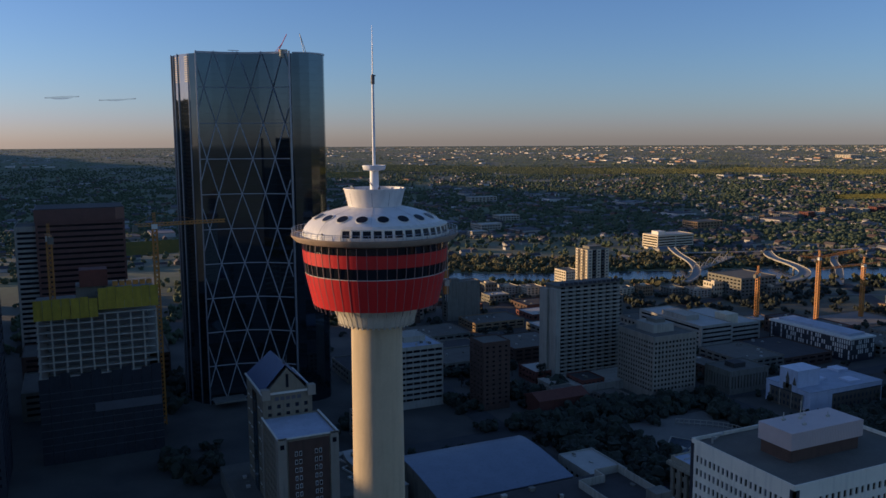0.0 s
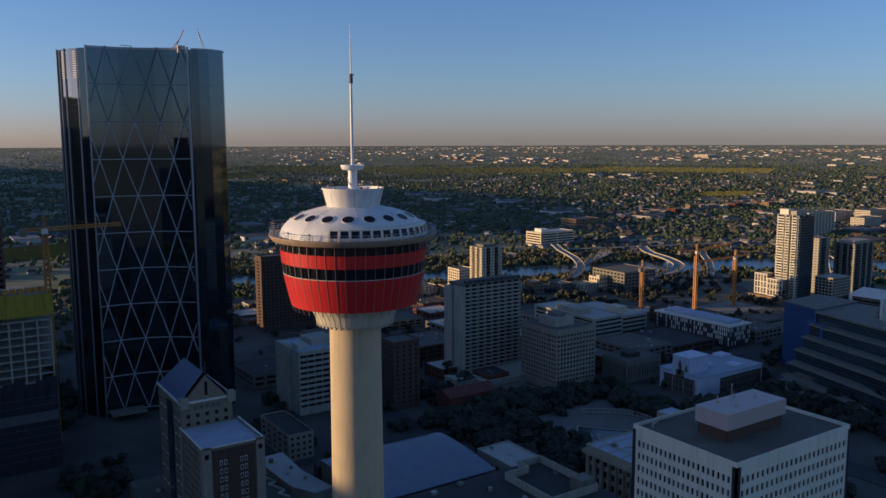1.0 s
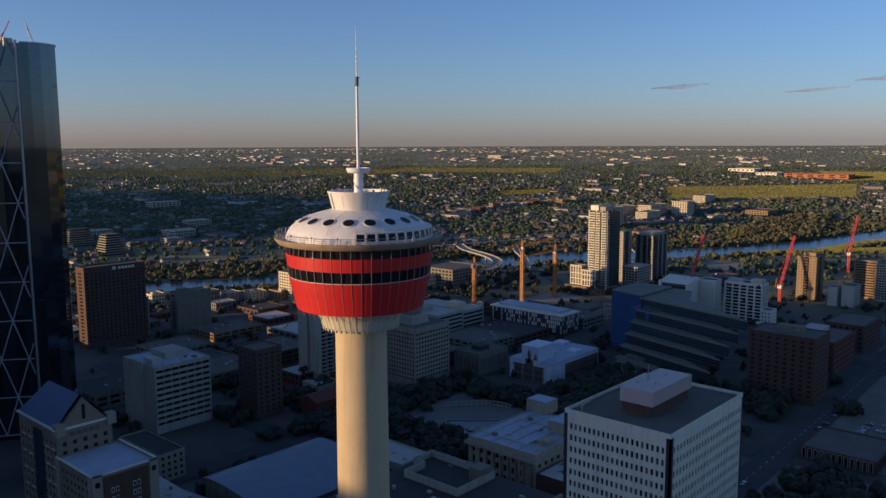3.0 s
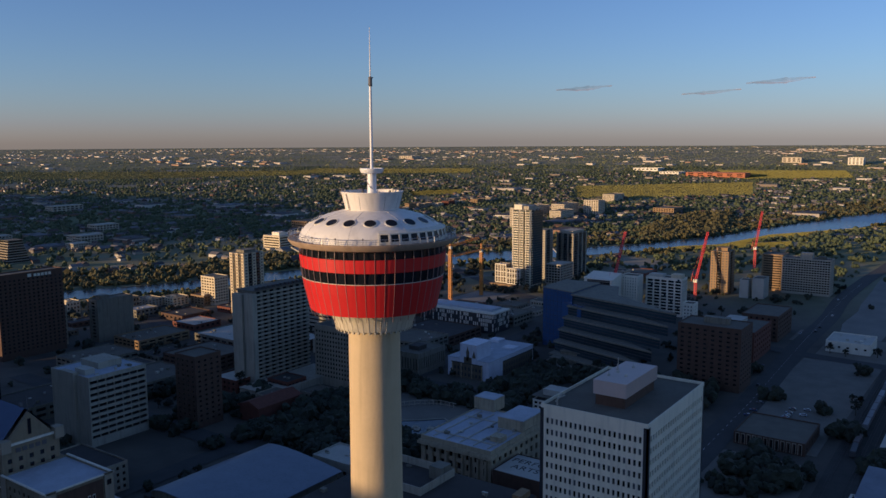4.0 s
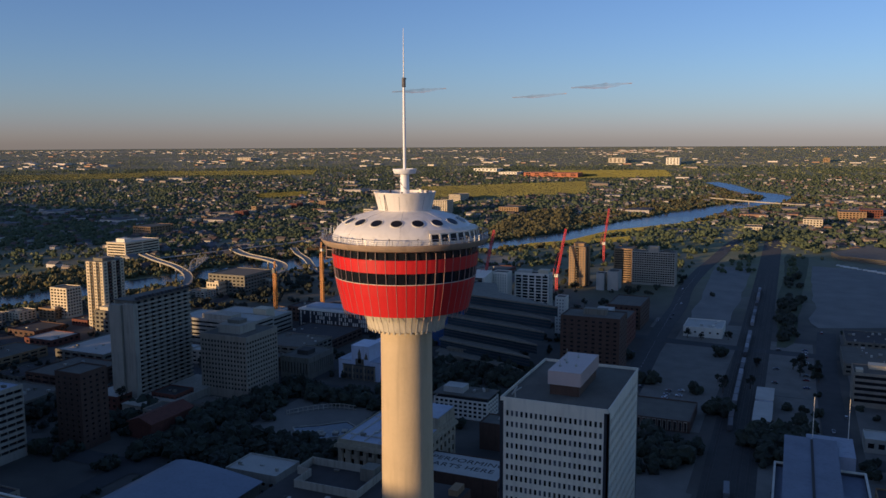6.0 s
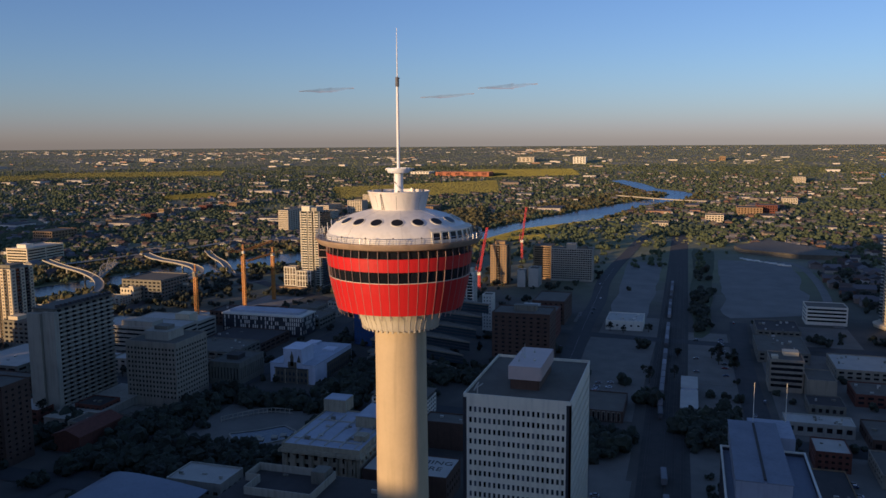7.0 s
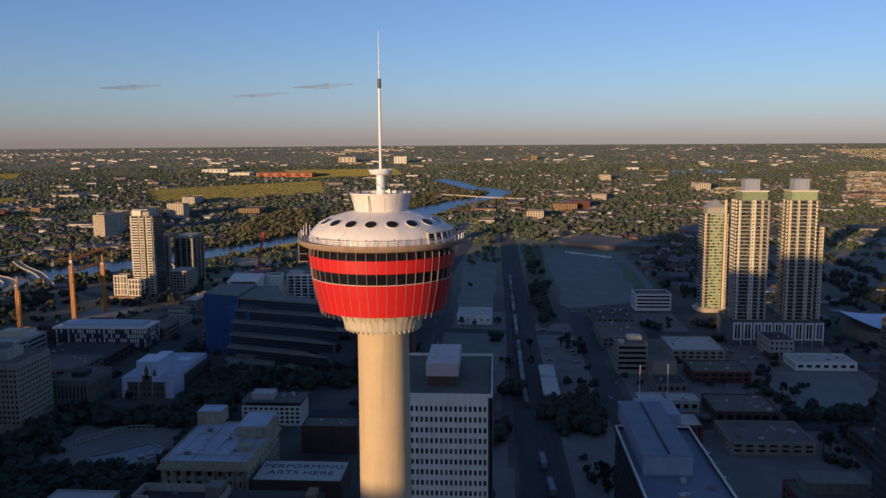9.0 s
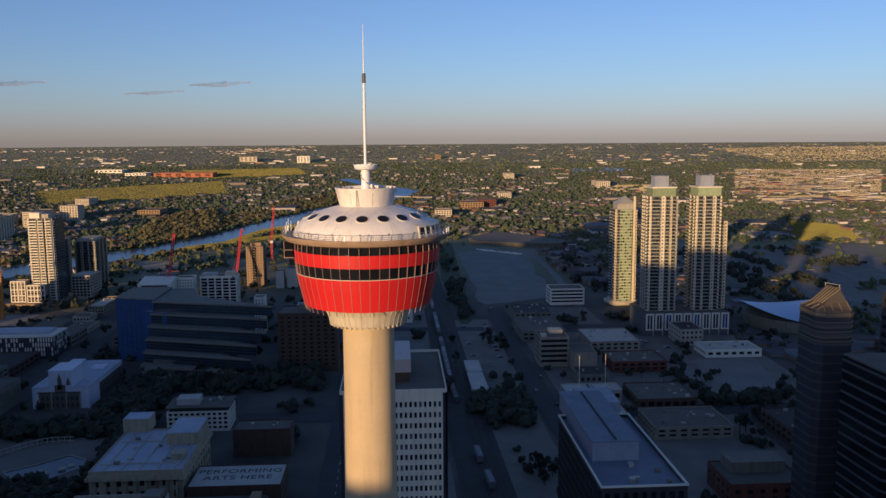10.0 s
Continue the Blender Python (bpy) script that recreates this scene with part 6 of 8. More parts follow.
def crown_steps(x, y, z):
    """Green glass storey, cap slab and plant house on an apartment tower."""
    return ((x + 1.5, x + 20, y + 1.2, y + 21.4, z + 0.8, z + 7.5, "glass_green"), (x + 0.8, x + 21, y + 0.8, y + 22, z + 7.5, z + 8.2, "balcony_white"), (x + 4, x + 15, y + 7, y + 19, z + 8.2, z + 17.5, "plant_grey"))


balcony_tower("apartment_tower", "tall cream apartment tower with balconies, its top in sun", (572, 594, -91.0, -67.2, 20, 118.5), 33, "balcony_white", "balcony_white", "glass_teal", ((0.0, 0.03, "w"), (0.04, 0.40, "b"), (0.42, 0.53, "w"), (0.54, 0.74, "b"), (0.75, 0.78, "w"), (0.79, 0.97, "b"), (0.98, 1.0, "w")), crown_steps(572, -91, 118.5), group="twin apartment towers")
balcony_tower("apartment_tower", "tall cream apartment tower with balconies and a stepped shoulder", (572, 594, -129.0, -107.5, 20, 118.5), 33, "balcony_white", "balcony_white", "glass_teal", ((0.0, 0.03, "w"), (0.04, 0.28, "b"), (0.29, 0.33, "w"), (0.34, 0.66, "b"), (0.67, 0.76, "w"), (0.77, 1.0, "b")), crown_steps(572, -130.5, 118.5), group="twin apartment towers")
balcony_tower("apartment_tower", "lower shoulder of a cream apartment tower", (577, 591, -137, -130.2, 20, 96), 26, "cream", "balcony_white", "glass_teal", ((0.0, 0.1, "w"), (0.12, 0.55, "b"), (0.57, 1.0, "w")), (), group="twin apartment towers")
gt = balcony_tower("green_glass_tower", "slim apartment tower with a pale green glass strip and pointed crown", (692, 712, -92, -70.5, 0, 97), 32, "cream", "balcony_white", "glass_teal", ((0.0, 0.05, "w"), (0.06, 0.3, "b"), (0.85, 1.0, "b")),
                   ((694, 710, -90, -72.5, 97.8, 103, "metal_pale"),))
part("green_strip", Mesh().box(690.4, 693, -87, -75, 4, 98), "glass_green", gt, "pale green glass front")
rng = random.Random(33)
for k in range(31):
    part("floor_edge", Mesh().box(690.15, 690.4, -87.2, -74.8, 6.9 + 3.0 * k, 7.2 + 3.0 * k), "balcony_white", gt)
    for y in rng.sample((-85.5, -83.2, -80.8, -78.4, -76.4), 2):
        part("window", Mesh().box(690.3, 690.44, y - 0.7, y + 0.7, 4.9 + 3.0 * k, 6.5 + 3.0 * k), "glass_dark", gt)
part("pink_fin", Mesh().box(690.2, 691.4, -90.2, -88, 4, 111), "cream", gt)
part("crown", Mesh().poly(((693, -91, 103.4), (711, -91, 103.4), (702, -82, 111))).poly(((711, -91, 103.4), (711, -72, 103.4), (702, -82, 111))).poly(((711, -72, 103.4), (693, -72, 103.4), (702, -82, 111))).poly(((693, -72, 103.4), (693, -91, 103.4), (702, -82, 111))), "metal_pale", gt)
part("entrance_ring", Mesh().lathe([(16, 1), (17, 4), (15, 5)], 703, -80, 24), "cream", gt)

balcony_tower("white_condo_tower", "tall white apartment tower, sunlit, beside the river", (748, 772, 503, 527, 0, 90), 32, "balcony_white", "balcony_white", "glass_teal", ((0.0, 0.04, "w"), (0.05, 0.36, "b"), (0.37, 0.42, "w"), (0.43, 0.62, "b"), (0.70, 0.74, "w"), (0.75, 0.97, "b")),
              ((752, 770, 508, 522, 90.8, 94.5, "concrete_pale"), (750, 760, 516, 526, 90.8, 96, "balcony_white")), rails="balcony_white")
condo = [ob for ob in bpy.data.objects if ob.name == "white_condo_tower"][0]
part("south_glazing", Mesh().box(751, 773.4, 501.2, 501.5, 4, 89.5), "glass_teal", condo, "blue-grey glass flank")
m = Mesh()
for k in range(30):
    m.box(751, 773.5, 501.08, 501.2, 5.6 + 2.81 * k, 5.85 + 2.81 * k)
part("floor_line_rest", m, "concrete_grey", condo, "", False, "stuff")
for box, n in (((737, 747.2, 510, 528, 0, 23.5), 5), ((741, 752, 531, 546, 0, 27), 4)):
    pod = building("condo_podium", "low white apartment wing with framed bays below the tower", box, "concrete_warm", roof="roof_pale", floors=6, ground=5, top=2, bays=(3, 5), frac=(0.6, 0.6), own="")
    x, ya, yb, top = box[0], box[2], box[3], box[5]
    for k in range(n + 1):
        y = ya + (yb - ya - 0.8) * k / n
        part("bay_frame", Mesh().box(x - 0.8, x, y, y + 0.8, 5, top), "paint_white", pod)
    for z in (5, 11.5, 17.5, top - 0.9):
        part("bay_frame", Mesh().box(x - 0.7, x - 0.01, ya + 0.01, yb - 0.01, z, z + 0.8), "paint_white", pod)
lone("shop_row", Mesh().box(731, 736, 506, 548, 0, 4.6).box(730.6, 736, 505.6, 548.4, 4.6, 5), "tan_brick", "low tan brick shop row below the apartments", "shop row")
building("river_block", "long white-blue apartment block beside the tower", (777, 809, 479, 499, 0, 26), "concrete_pale", roof="roof_pale", floors=7, ground=3, top=1, bays=(8, 5), frac=(0.7, 0.6), own="")
balcony_tower("grey_condo_tower", "slim blue-grey apartment tower behind the white one", (815, 835, 520, 540, 0, 60), 20, "concrete_pale", "concrete_pale", "glass_teal", ((0.0, 0.2, "w"), (0.25, 0.6, "b"), (0.7, 1.0, "w")))
balcony_tower("dark_condo_tower", "dark glass apartment tower with a pale roof cap", (846, 884, 497, 520, 0, 54), 18, "concrete_pale", "concrete_grey", "glass_teal", ((0.0, 0.06, "w"), (0.1, 0.3, "b"), (0.34, 0.4, "w"), (0.64, 0.7, "w"), (0.94, 1.0, "w")), ((850, 882, 500, 518, 54.8, 57, "concrete_pale"),))
building("river_block", "low blue-grey apartment block near the river", (822, 852, 530, 560, 0, 17), "concrete_pale", floors=5, ground=2, top=1, bays=(6, 6), frac=(0.6, 0.5))
balcony_tower("tan_tower", "sunlit tan apartment tower with a dark slotted front", (832, 856, 303, 322, 0, 47), 16, "tan_brick", "tan_brick", "glass_dark", ((0.0, 0.35, "w"), (0.40, 0.55, "b"), (0.6, 1.0, "w")), ((838, 850, 306, 318, 47.8, 51, "tan_brick"),))
hot = building("long_apartments", "long apartment slab with a white balcony grid, one end in sun", (880, 900, 208, 258, 0, 40), "concrete_pale", roof="roof_grey", floors=14, ground=2, top=1, bays=(6, 18), frac=(0.75, 0.55), depth=0.9, units=((884, 894, 228, 240, 6, "concrete_pale"), (885, 892, 215, 222, 3, "roof_grey")), limit=130)
building("long_apartments", "sunlit end wing of an apartment slab", (886, 915, 258.5, 281, 0, 41.5), "tan_brick", roof="roof_grey", floors=14, ground=2, top=1, bays=(6, 1), frac=(0.9, 0.4), depth=0.8)
building("blue_white_block", "plain pale block with a blue-grey side", (828, 850, 264, 276, 0, 22), "roof_pale", floors=1, bays=(0, 0), ground=1)
building("blue_white_block", "plain pale block beside another", (824, 838, 279, 288, 0, 20), "roof_pale", floors=1, bays=(0, 0), ground=1)
wa = building("white_apartments", "dark slotted apartment block under a slanted white roof", (651, 672, 362, 386, 0, 36), "dark_panel", roof="roof_grey", floors=11, ground=2, top=1.5, bays=(3, 3), frac=(0.86, 0.5), limit=60, group="white apartment blocks")
part("end_pier", Mesh().box(650.2, 672, 386.02, 389, 0, 38), "paint_white", wa)
part("end_pier", Mesh().box(650.2, 672, 359.5, 361.98, 0, 36), "paint_white", wa)
slant = Mesh().prism([(650, 359.5), (672.5, 359.5), (672.5, 389.4), (650, 389.4)], 36.1, 36.8)
slant.v[6] = (*slant.v[6][:2], 41.0)
slant.v[5] = (*slant.v[5][:2], 41.0)
part("slanted_roof", slant, "paint_white", wa)
for k in range(11):
    part("floor_edge", Mesh().box(650.6, 651, 362, 386, 4.6 + 2.95 * k, 5.1 + 2.95 * k), "concrete_grey", wa)
wb = building("white_apartments", "white apartment block with scattered small square windows", (675, 690, 344.5, 361, 0, 39), "paint_white", roof="roof_grey", floors=13, ground=2, top=1.5, bays=(5, 6), frac=(0.34, 0.45), limit=80, group="white apartment blocks")
wc = building("white_apartments", "white apartment block with a framed balcony front", (691, 706, 306, 342, 0, 37.5), "paint_white", roof="roof_grey", floors=11, ground=2, top=2.2, bays=(3, 5), frac=(0.80, 0.72), depth=1.4, limit=60, group="white apartment blocks",
              units=((694, 704, 308, 318, 3.5, "cream"), (694, 703, 326, 340, 2.5, "roof_pale")))
for k in range(6):
    part("balcony_screen", Mesh().box(690.8, 691.2, 308.5 + 6.6 * (k % 5), 310.5 + 6.6 * (k % 5), 8 + 5.2 * k, 10.6 + 5.2 * k), "glass_teal", wc)
building("white_apartments", "narrow white patterned apartment block", (600, 612, 265, 274, 0, 33), "paint_white", roof="roof_grey", floors=10, ground=2, top=1.5, bays=(3, 3), frac=(0.36, 0.45), limit=60, group="white apartment blocks")
bt = balcony_tower("sunlit_tower", "cream apartment tower glowing in low sun on one side", (455, 480, 655, 675, 0, 62), 21, "sun_cream", "concrete_grey", "glass_dark", ((0.0, 0.22, "w"), (0.25, 0.40, "b"), (0.42, 0.62, "w"), (0.65, 0.80, "b"), (0.82, 1.0, "w")), ((460, 474, 660, 671, 62.8, 65, "concrete_grey"),))
building("cream_block", "small cream apartment block in low sun", (478, 496, 728, 750, 0, 30), "cream", floors=9, ground=2, top=1, bays=(5, 5), frac=(0.6, 0.5))
building("low_roof_terrace", "low office below the sunlit tower", (440, 476, 625, 652, 0, 22), "concrete_grey", roof="roof_grey", floors=5, ground=2, top=1, bays=(6, 5), frac=(0.6, 0.5), units=((444, 456, 640, 650, 3, "cream"),))
rng = random.Random(9)
for k in range(16):
    x, y = 340 + 22 * k + rng.uniform(-4, 4), 812 - 11.5 * k + rng.uniform(-12, 12)
    w, d, h = rng.uniform(14, 22), rng.uniform(14, 24), rng.uniform(9, 16)
    building("river_row_house", "low pale apartment house by the river with lit roof edges", (x, x + w, y, y + d, 0, h), ("concrete_pale", "cream", "tan_brick", "concrete_grey")[k % 4], roof="roof_grey", floors=3, ground=1, top=1, bays=(4, 4), frac=(0.5, 0.5), group="river row houses", limit=8,
             units=((x + 2, x + 6, y + 2, y + 7, 2, "cream"),))
building("hospital_block", "white terraced office block lit at one end", (803, 872, 974, 1010, terrain(820, 990), 26), "cream", roof="roof_pale", floors=5, ground=2, top=1.5, bays=(2, 1), frac=(0.94, 0.45), units=((812, 826, 984, 1000, 5, "paint_white"),))
building("grey_concrete_block", "grey concrete office block near the ramps", (640, 690, 640, 690, 0, 23), "concrete_grey", roof="roof_grey", floors=5, ground=3, bays=(9, 9), frac=(0.6, 0.45), limit=30)


def far_block(name, label, x, y, w, d, h, mat, floors=4, bays=6):
    """A building far off, standing on the rising land."""
    z = terrain(x, y)
    return building(name, label, (x - w / 2, x + w / 2, y - d / 2, y + d / 2, z - 2, z + h), mat, roof="roof_grey", floors=floors, ground=2.5, top=1, bays=(bays, bays), frac=(0.55, 0.5), own="WS", limit=6)


for x, y, w, d, n in ((522, 1338, 44, 34, 8), (514, 1210, 34, 34, 9)):
    z = terrain(x, y) - 1
    hub = thing("terraced_apartments", "brown terraced apartment block stepping back storey by storey", "apartment building", (x, y, z))
    for k in range(n):
        i = 0.75 * k
        part("terrace", Mesh().box(x - w / 2 + i, x + w / 2 - i, y - d / 2 + i, y + d / 2 - i, z + 3.5 * k, z + 3.5 * k + 1.4), "concrete_warm", hub)
        part("window_band", Mesh().box(x - w / 2 + i + 1.4, x + w / 2 - i - 1.4, y - d / 2 + i + 1.4, y + d / 2 - i - 1.4, z + 3.5 * k + 1.4, z + 3.5 * k + 3.5), "glass_dark", hub)
    part("roof", Mesh().box(x - w / 2 + 6.5, x + w / 2 - 6.5, y - d / 2 + 6.5, y + d / 2 - 6.5, z + 3.5 * n, z + 3.5 * n + 0.9), "roof_grey", hub)
for x, y, w, d, h in ((690, 1310, 40, 26, 14), (800, 1440, 46, 30, 13), (905, 1752, 70, 30, 14), (700, 1335, 54, 22, 12), (640, 1255, 30, 22, 10), (600, 1430, 40, 24, 12)):
    z = terrain(x, y)
    building("shaded_block", "pale flat-roofed school block among shaded trees", (x - w / 2, x + w / 2, y - d / 2, y + d / 2, z - 2, z + h), "concrete_pale", roof="roof_pale", floors=3, ground=1.5, top=1, bays=(7, 5), frac=(0.6, 0.5), own="", group="blocks in the shaded suburb")
for args in ((1490, 905, 60, 40, 22, "far_cream", 6, 9), (1525, 850, 70, 30, 26, "far_cream", 7, 10), (1460, 825, 60, 26, 18, "far_cream", 5, 9), (1565, 800, 34, 34, 32, "far_cream", 9, 6), (1789, 853, 60, 30, 16, "far_cream", 5, 9), (1280, 812, 76, 20, 40, "far_cream", 11, 8)):
    far_block("far_apartments", "cream apartment block across the river in low sun", *args)
for args in ((1050, 1150, 60, 40, 16, "tan_brick", 3, 8), (1660, 669, 60, 46, 12, "tan_brick", 3, 8), (1604, 50, 40, 34, 14, "far_cream", 3, 6), (1750, -24, 60, 50, 14, "tan_brick", 3, 8),
             (1770, -60, 50, 40, 16, "brick_red", 3, 8), (1915, -121, 50, 30, 12, "far_cream", 3, 6), (2059, -402, 60, 36, 16, "far_cream", 4, 6), (2290, -184, 60, 26, 14, "far_cream", 4, 6), (1500, 150, 44, 30, 8, "far_cream", 2, 6)):
    far_block("far_building", "low sunlit building among far trees", *args)
rng = random.Random(44)
for k in range(13):
    u = (k + rng.uniform(-0.2, 0.2)) / 12
    x, y, w, d, h = 1225 + 390 * u, 1205 - 95 * u * u + rng.uniform(-14, 14), rng.uniform(14, 30), rng.uniform(12, 24), rng.choice((7, 9, 11, 14))
    z = terrain(x, y)
    building("row_block", "low brick and cream block in a far street", (x - w / 2, x + w / 2, y - d / 2, y + d / 2, z - 2, z + h), ("far_cream", "tan_brick", "concrete_warm", "far_cream", "brick_red")[k % 5], roof="roof_grey", floors=3, ground=2.5, top=1, bays=(5, 4), frac=(0.55, 0.5), own="", group="far row blocks")
for args in ((2790, 470, 44, 44, 22, "paint_white", 5, 4), (2820, 666, 36, 60, 16, "far_cream", 4, 4), (2370, 914, 60, 60, 6, "paint_white", 1, 6), (2349, 770, 60, 170, 11, "orange_brick", 2, 6), (2430, 1012, 60, 80, 8, "paint_white", 1, 6), (2430, 1966, 60, 60, 10, "far_cream", 3, 6), (2930, -8, 50, 20, 12, "tan_brick", 3, 4)):
    far_block("far_warehouse", "pale flat-roofed building near the horizon", *args)
SHED = [(1171, 22), (1131, -50), (1129, -106), (1168, -122), (1303, -24), (1209, 31)]
hub = lone("long_roof_shed", Mesh().prism(SHED, terrain(1180, -20) - 3, terrain(1180, -20) + 5).prism([(x + (2 if x > 1180 else -2), y) for x, y in SHED], terrain(1180, -20) + 5, terrain(1180, -20) + 6), "roof_grey", "very large low shed with a dusty roof", "shed")


# ---- cranes ----
def lattice(mesh, a, b, w, n, t=0.22):
    a, b = Vector(a), Vector(b)
    d = (b - a).normalized()
    s = d.cross(Vector((0, 0, 1)) if abs(d.z) < 0.9 else Vector((1, 0, 0))).normalized() * w / 2
    u = s.cross(d).normalized() * w / 2
    corners = [s + u, s - u, -s - u, -s + u]
    for c in corners:
        mesh.bar(a + c, b + c, t * 1.4)
    for k in range(n):
        p, q = a.lerp(b, k / n), a.lerp(b, (k + 1) / n)
        for m in range(4):
            c0, c1 = corners[m], corners[(m + 1) % 4]
            mesh.bar(p + c0, q + c1, t)
    return mesh


def tower_crane(label, x, y, h, yaw, jib, mat, z0=0.0, back=16, rise=0.0):
    hub = thing("tower_crane", label, "crane", (x, y, z0), "tower cranes")
    part("crane_mast", lattice(Mesh(), (x, y, z0), (x, y, z0 + h), 2.5, int(h / 2.6), 0.48), mat, hub)
    dx, dy = math.sin(radians(yaw)), math.cos(radians(yaw))
    part("crane_jib", lattice(Mesh(), (x, y, z0 + h + 1), (x + dx * jib, y + dy * jib, z0 + h + 1 + rise), 1.6, int(jib / 2.2), 0.32), mat, hub)
    part("counter_jib", lattice(Mesh(), (x, y, z0 + h + 1), (x - dx * back, y - dy * back, z0 + h + 1), 1.5, 6, 0.22), mat, hub)
    part("counterweight", Mesh().box(x - dx * back - 1.5, x - dx * back + 1.5, y - dy * back - 1.5, y - dy * back + 1.5, z0 + h - 2.5, z0 + h + 1), "concrete_grey", hub)
    part("crane_cab", Mesh().box(x - 1.6, x + 1.6, y - 1.6, y + 1.6, z0 + h - 1.5, z0 + h + 1.2), "paint_white", hub)
    part("crane_apex", lattice(Mesh(), (x, y, z0 + h + 1), (x, y, z0 + h + 8), 1.2, 4, 0.2), mat, hub)
    t = Mesh().bar((x, y, z0 + h + 8), (x + dx * jib * 0.7, y + dy * jib * 0.7, z0 + h + 1.6 + 0.7 * rise), 0.12).bar((x, y, z0 + h + 8), (x - dx * back, y - dy * back, z0 + h + 1.6), 0.12)
    part("tie_rod", t, mat, hub)
    return hub


def luffing_crane(label, x, y, h, tip, z0=0.0):
    hub = thing("luffing_crane", label, "crane", (x, y, z0), "luffing cranes")
    part("crane_mast", lattice(Mesh(), (x, y, z0), (x, y, z0 + h), 2.2, max(4, int(h / 3)), 0.32), "crane_red", hub)
    part("crane_jib", lattice(Mesh(), (x, y, z0 + h), tip, 1.8, 16, 0.30), "crane_red", hub)
    part("crane_cab", Mesh().box(x - 2.4, x + 2.4, y - 2, y + 2, z0 + h - 1.5, z0 + h + 2), "paint_white", hub)
    part("a_frame", Mesh().bar((x - 2, y, z0 + h), (x - 5, y + 2, z0 + h + 9), 0.5).bar((x - 6, y + 3, z0 + h), (x - 5, y + 2, z0 + h + 9), 0.4).bar((x - 5, y + 2, z0 + h + 9), tip, 0.15), "crane_red", hub)
    return hub


tower_crane("orange tower crane lit by low sun", 569.6, 549.5, 46, 60, 8, "crane_yellow", back=8)
tower_crane("tall orange tower crane lit by low sun", 621.5, 527.9, 60, 128, 32, "crane_yellow", rise=8)
tower_crane("orange tower crane with a long level jib", 680.3, 527.1, 50, 267, 58, "crane_yellow", back=24)
tower_crane("yellow tower crane before the glass skyscraper", 44.0, 501, 120, 81, 42, "crane_yellow", back=11)
tower_crane("yellow tower crane on the unfinished frame", -11.5, 480, 118, 350, 6, "crane_yellow", back=5)
luffing_crane("red luffing crane with a raised jib", 665, 366.5, 27, (690, 364, 79.5), 0)
luffing_crane("red luffing crane among apartment blocks", 800, 328, 18, (829, 325.5, 68.5), 0)
luffing_crane("red luffing crane near the river", 1010, 320, 31, (1030, 318, 77), 0)
lone("excavation", Mesh().box(590, 700, 500, 545, 0.02, 0.4), "gravel", "sunlit sandy building site below the cranes", "building site", "structure")


# ---- curving ramps and bridges ----
def ramp(label, path, width=9.0):
    hub = thing("road_ramp", label, "bridge", (path[0][0], path[0][1], 0), "curving ramps")
    run = [tuple(p) for p in spline(path, 8)]
    part("deck", Mesh().sweep(run, [(-width / 2, -0.9), (width / 2, -0.9), (width / 2, 0), (-width / 2, 0)]), "deck", hub)
    for s in (-1, 1):
        e = s * (width / 2 - 0.2)
        part("parapet", Mesh().sweep(run, [(e - 0.2, 0), (e + 0.2, 0), (e + 0.2, 1.1), (e - 0.2, 1.1)]), "concrete_pale", hub)
    for k in range(4, len(run), 6):
        x, y, z = run[k]
        if z > 3.5:
            part("pier", Mesh().box(x - 0.9, x + 0.9, y - 0.9, y + 0.9, 0, z - 0.9).box(x - 2.4, x + 2.4, y - 1, y + 1, z - 2, z - 0.9), "concrete_pale", hub)


ramp("curving concrete road ramp on piers", [(800, 940, 12), (762, 880, 12), (728, 815, 11), (692, 765, 9), (655, 735, 6), (622, 728, 2)], 10)
ramp("curving road ramp beside the river", [(905, 860, 10), (862, 806, 10), (838, 750, 9), (815, 712, 7), (778, 690, 5), (735, 690, 2)], 14)
ramp("road bridge across the river", [(960, 790, 9), (905, 745, 9), (860, 700, 8), (800, 650, 3)], 9)
hub = thing("arch_bridge", "old bridge with pale steel arches over the river", "bridge", (760, 810, 0))
part("deck", Mesh().bar((690, 770, 8), (830, 850, 8), 9, 1), "deck", hub)
for k in range(3):
    a, b = Vector((700 + 42 * k, 776 + 24 * k, 8.5)), Vector((738 + 42 * k, 798 + 24 * k, 8.5))
    for off in (-4, 4):
        m = Mesh()
        pts = [a.lerp(b, t / 8) + Vector((-off * 0.5, off * 0.86, 7 * math.sin(math.pi * t / 8))) for t in range(9)]
        m.sweep([tuple(p) for p in pts], [(-0.45, -0.45), (0.45, -0.45), (0.45, 0.45), (-0.45, 0.45)])
        rib = part("arch", m, "concrete_pale", hub)
        for p in pts[1:-1:2]:
            part("hanger", Mesh().bar(p, (p.x, p.y, 8.5), 0.3), "concrete_pale", rib)
hub = thing("white_foot_bridge", "slender white foot bridge with crossing arches", "bridge", (960, 600, 0))
for s in (-1, 1):
    m = Mesh()
    pts = [Vector((925 + 80 * t / 12, 560 + 75 * t / 12 + s * 9 * math.cos(math.pi * t / 12), 4 + 17 * math.sin(math.pi * t / 12))) for t in range(13)]
    m.sweep([tuple(p) for p in pts], [(-0.4, -0.4), (0.4, -0.4), (0.4, 0.4), (-0.4, 0.4)])
    part("arch", m, "paint_white", hub)
part("deck", Mesh().bar((920, 555, 5), (1010, 640, 5), 4, 0.6), "deck", hub)
ramp("flat bridge over the far river", [(1880, 60, terrain(1880, 60) + 6), (1905, 150, terrain(1905, 150) + 6), (1960, 270, terrain(1960, 270) + 6)], 8)
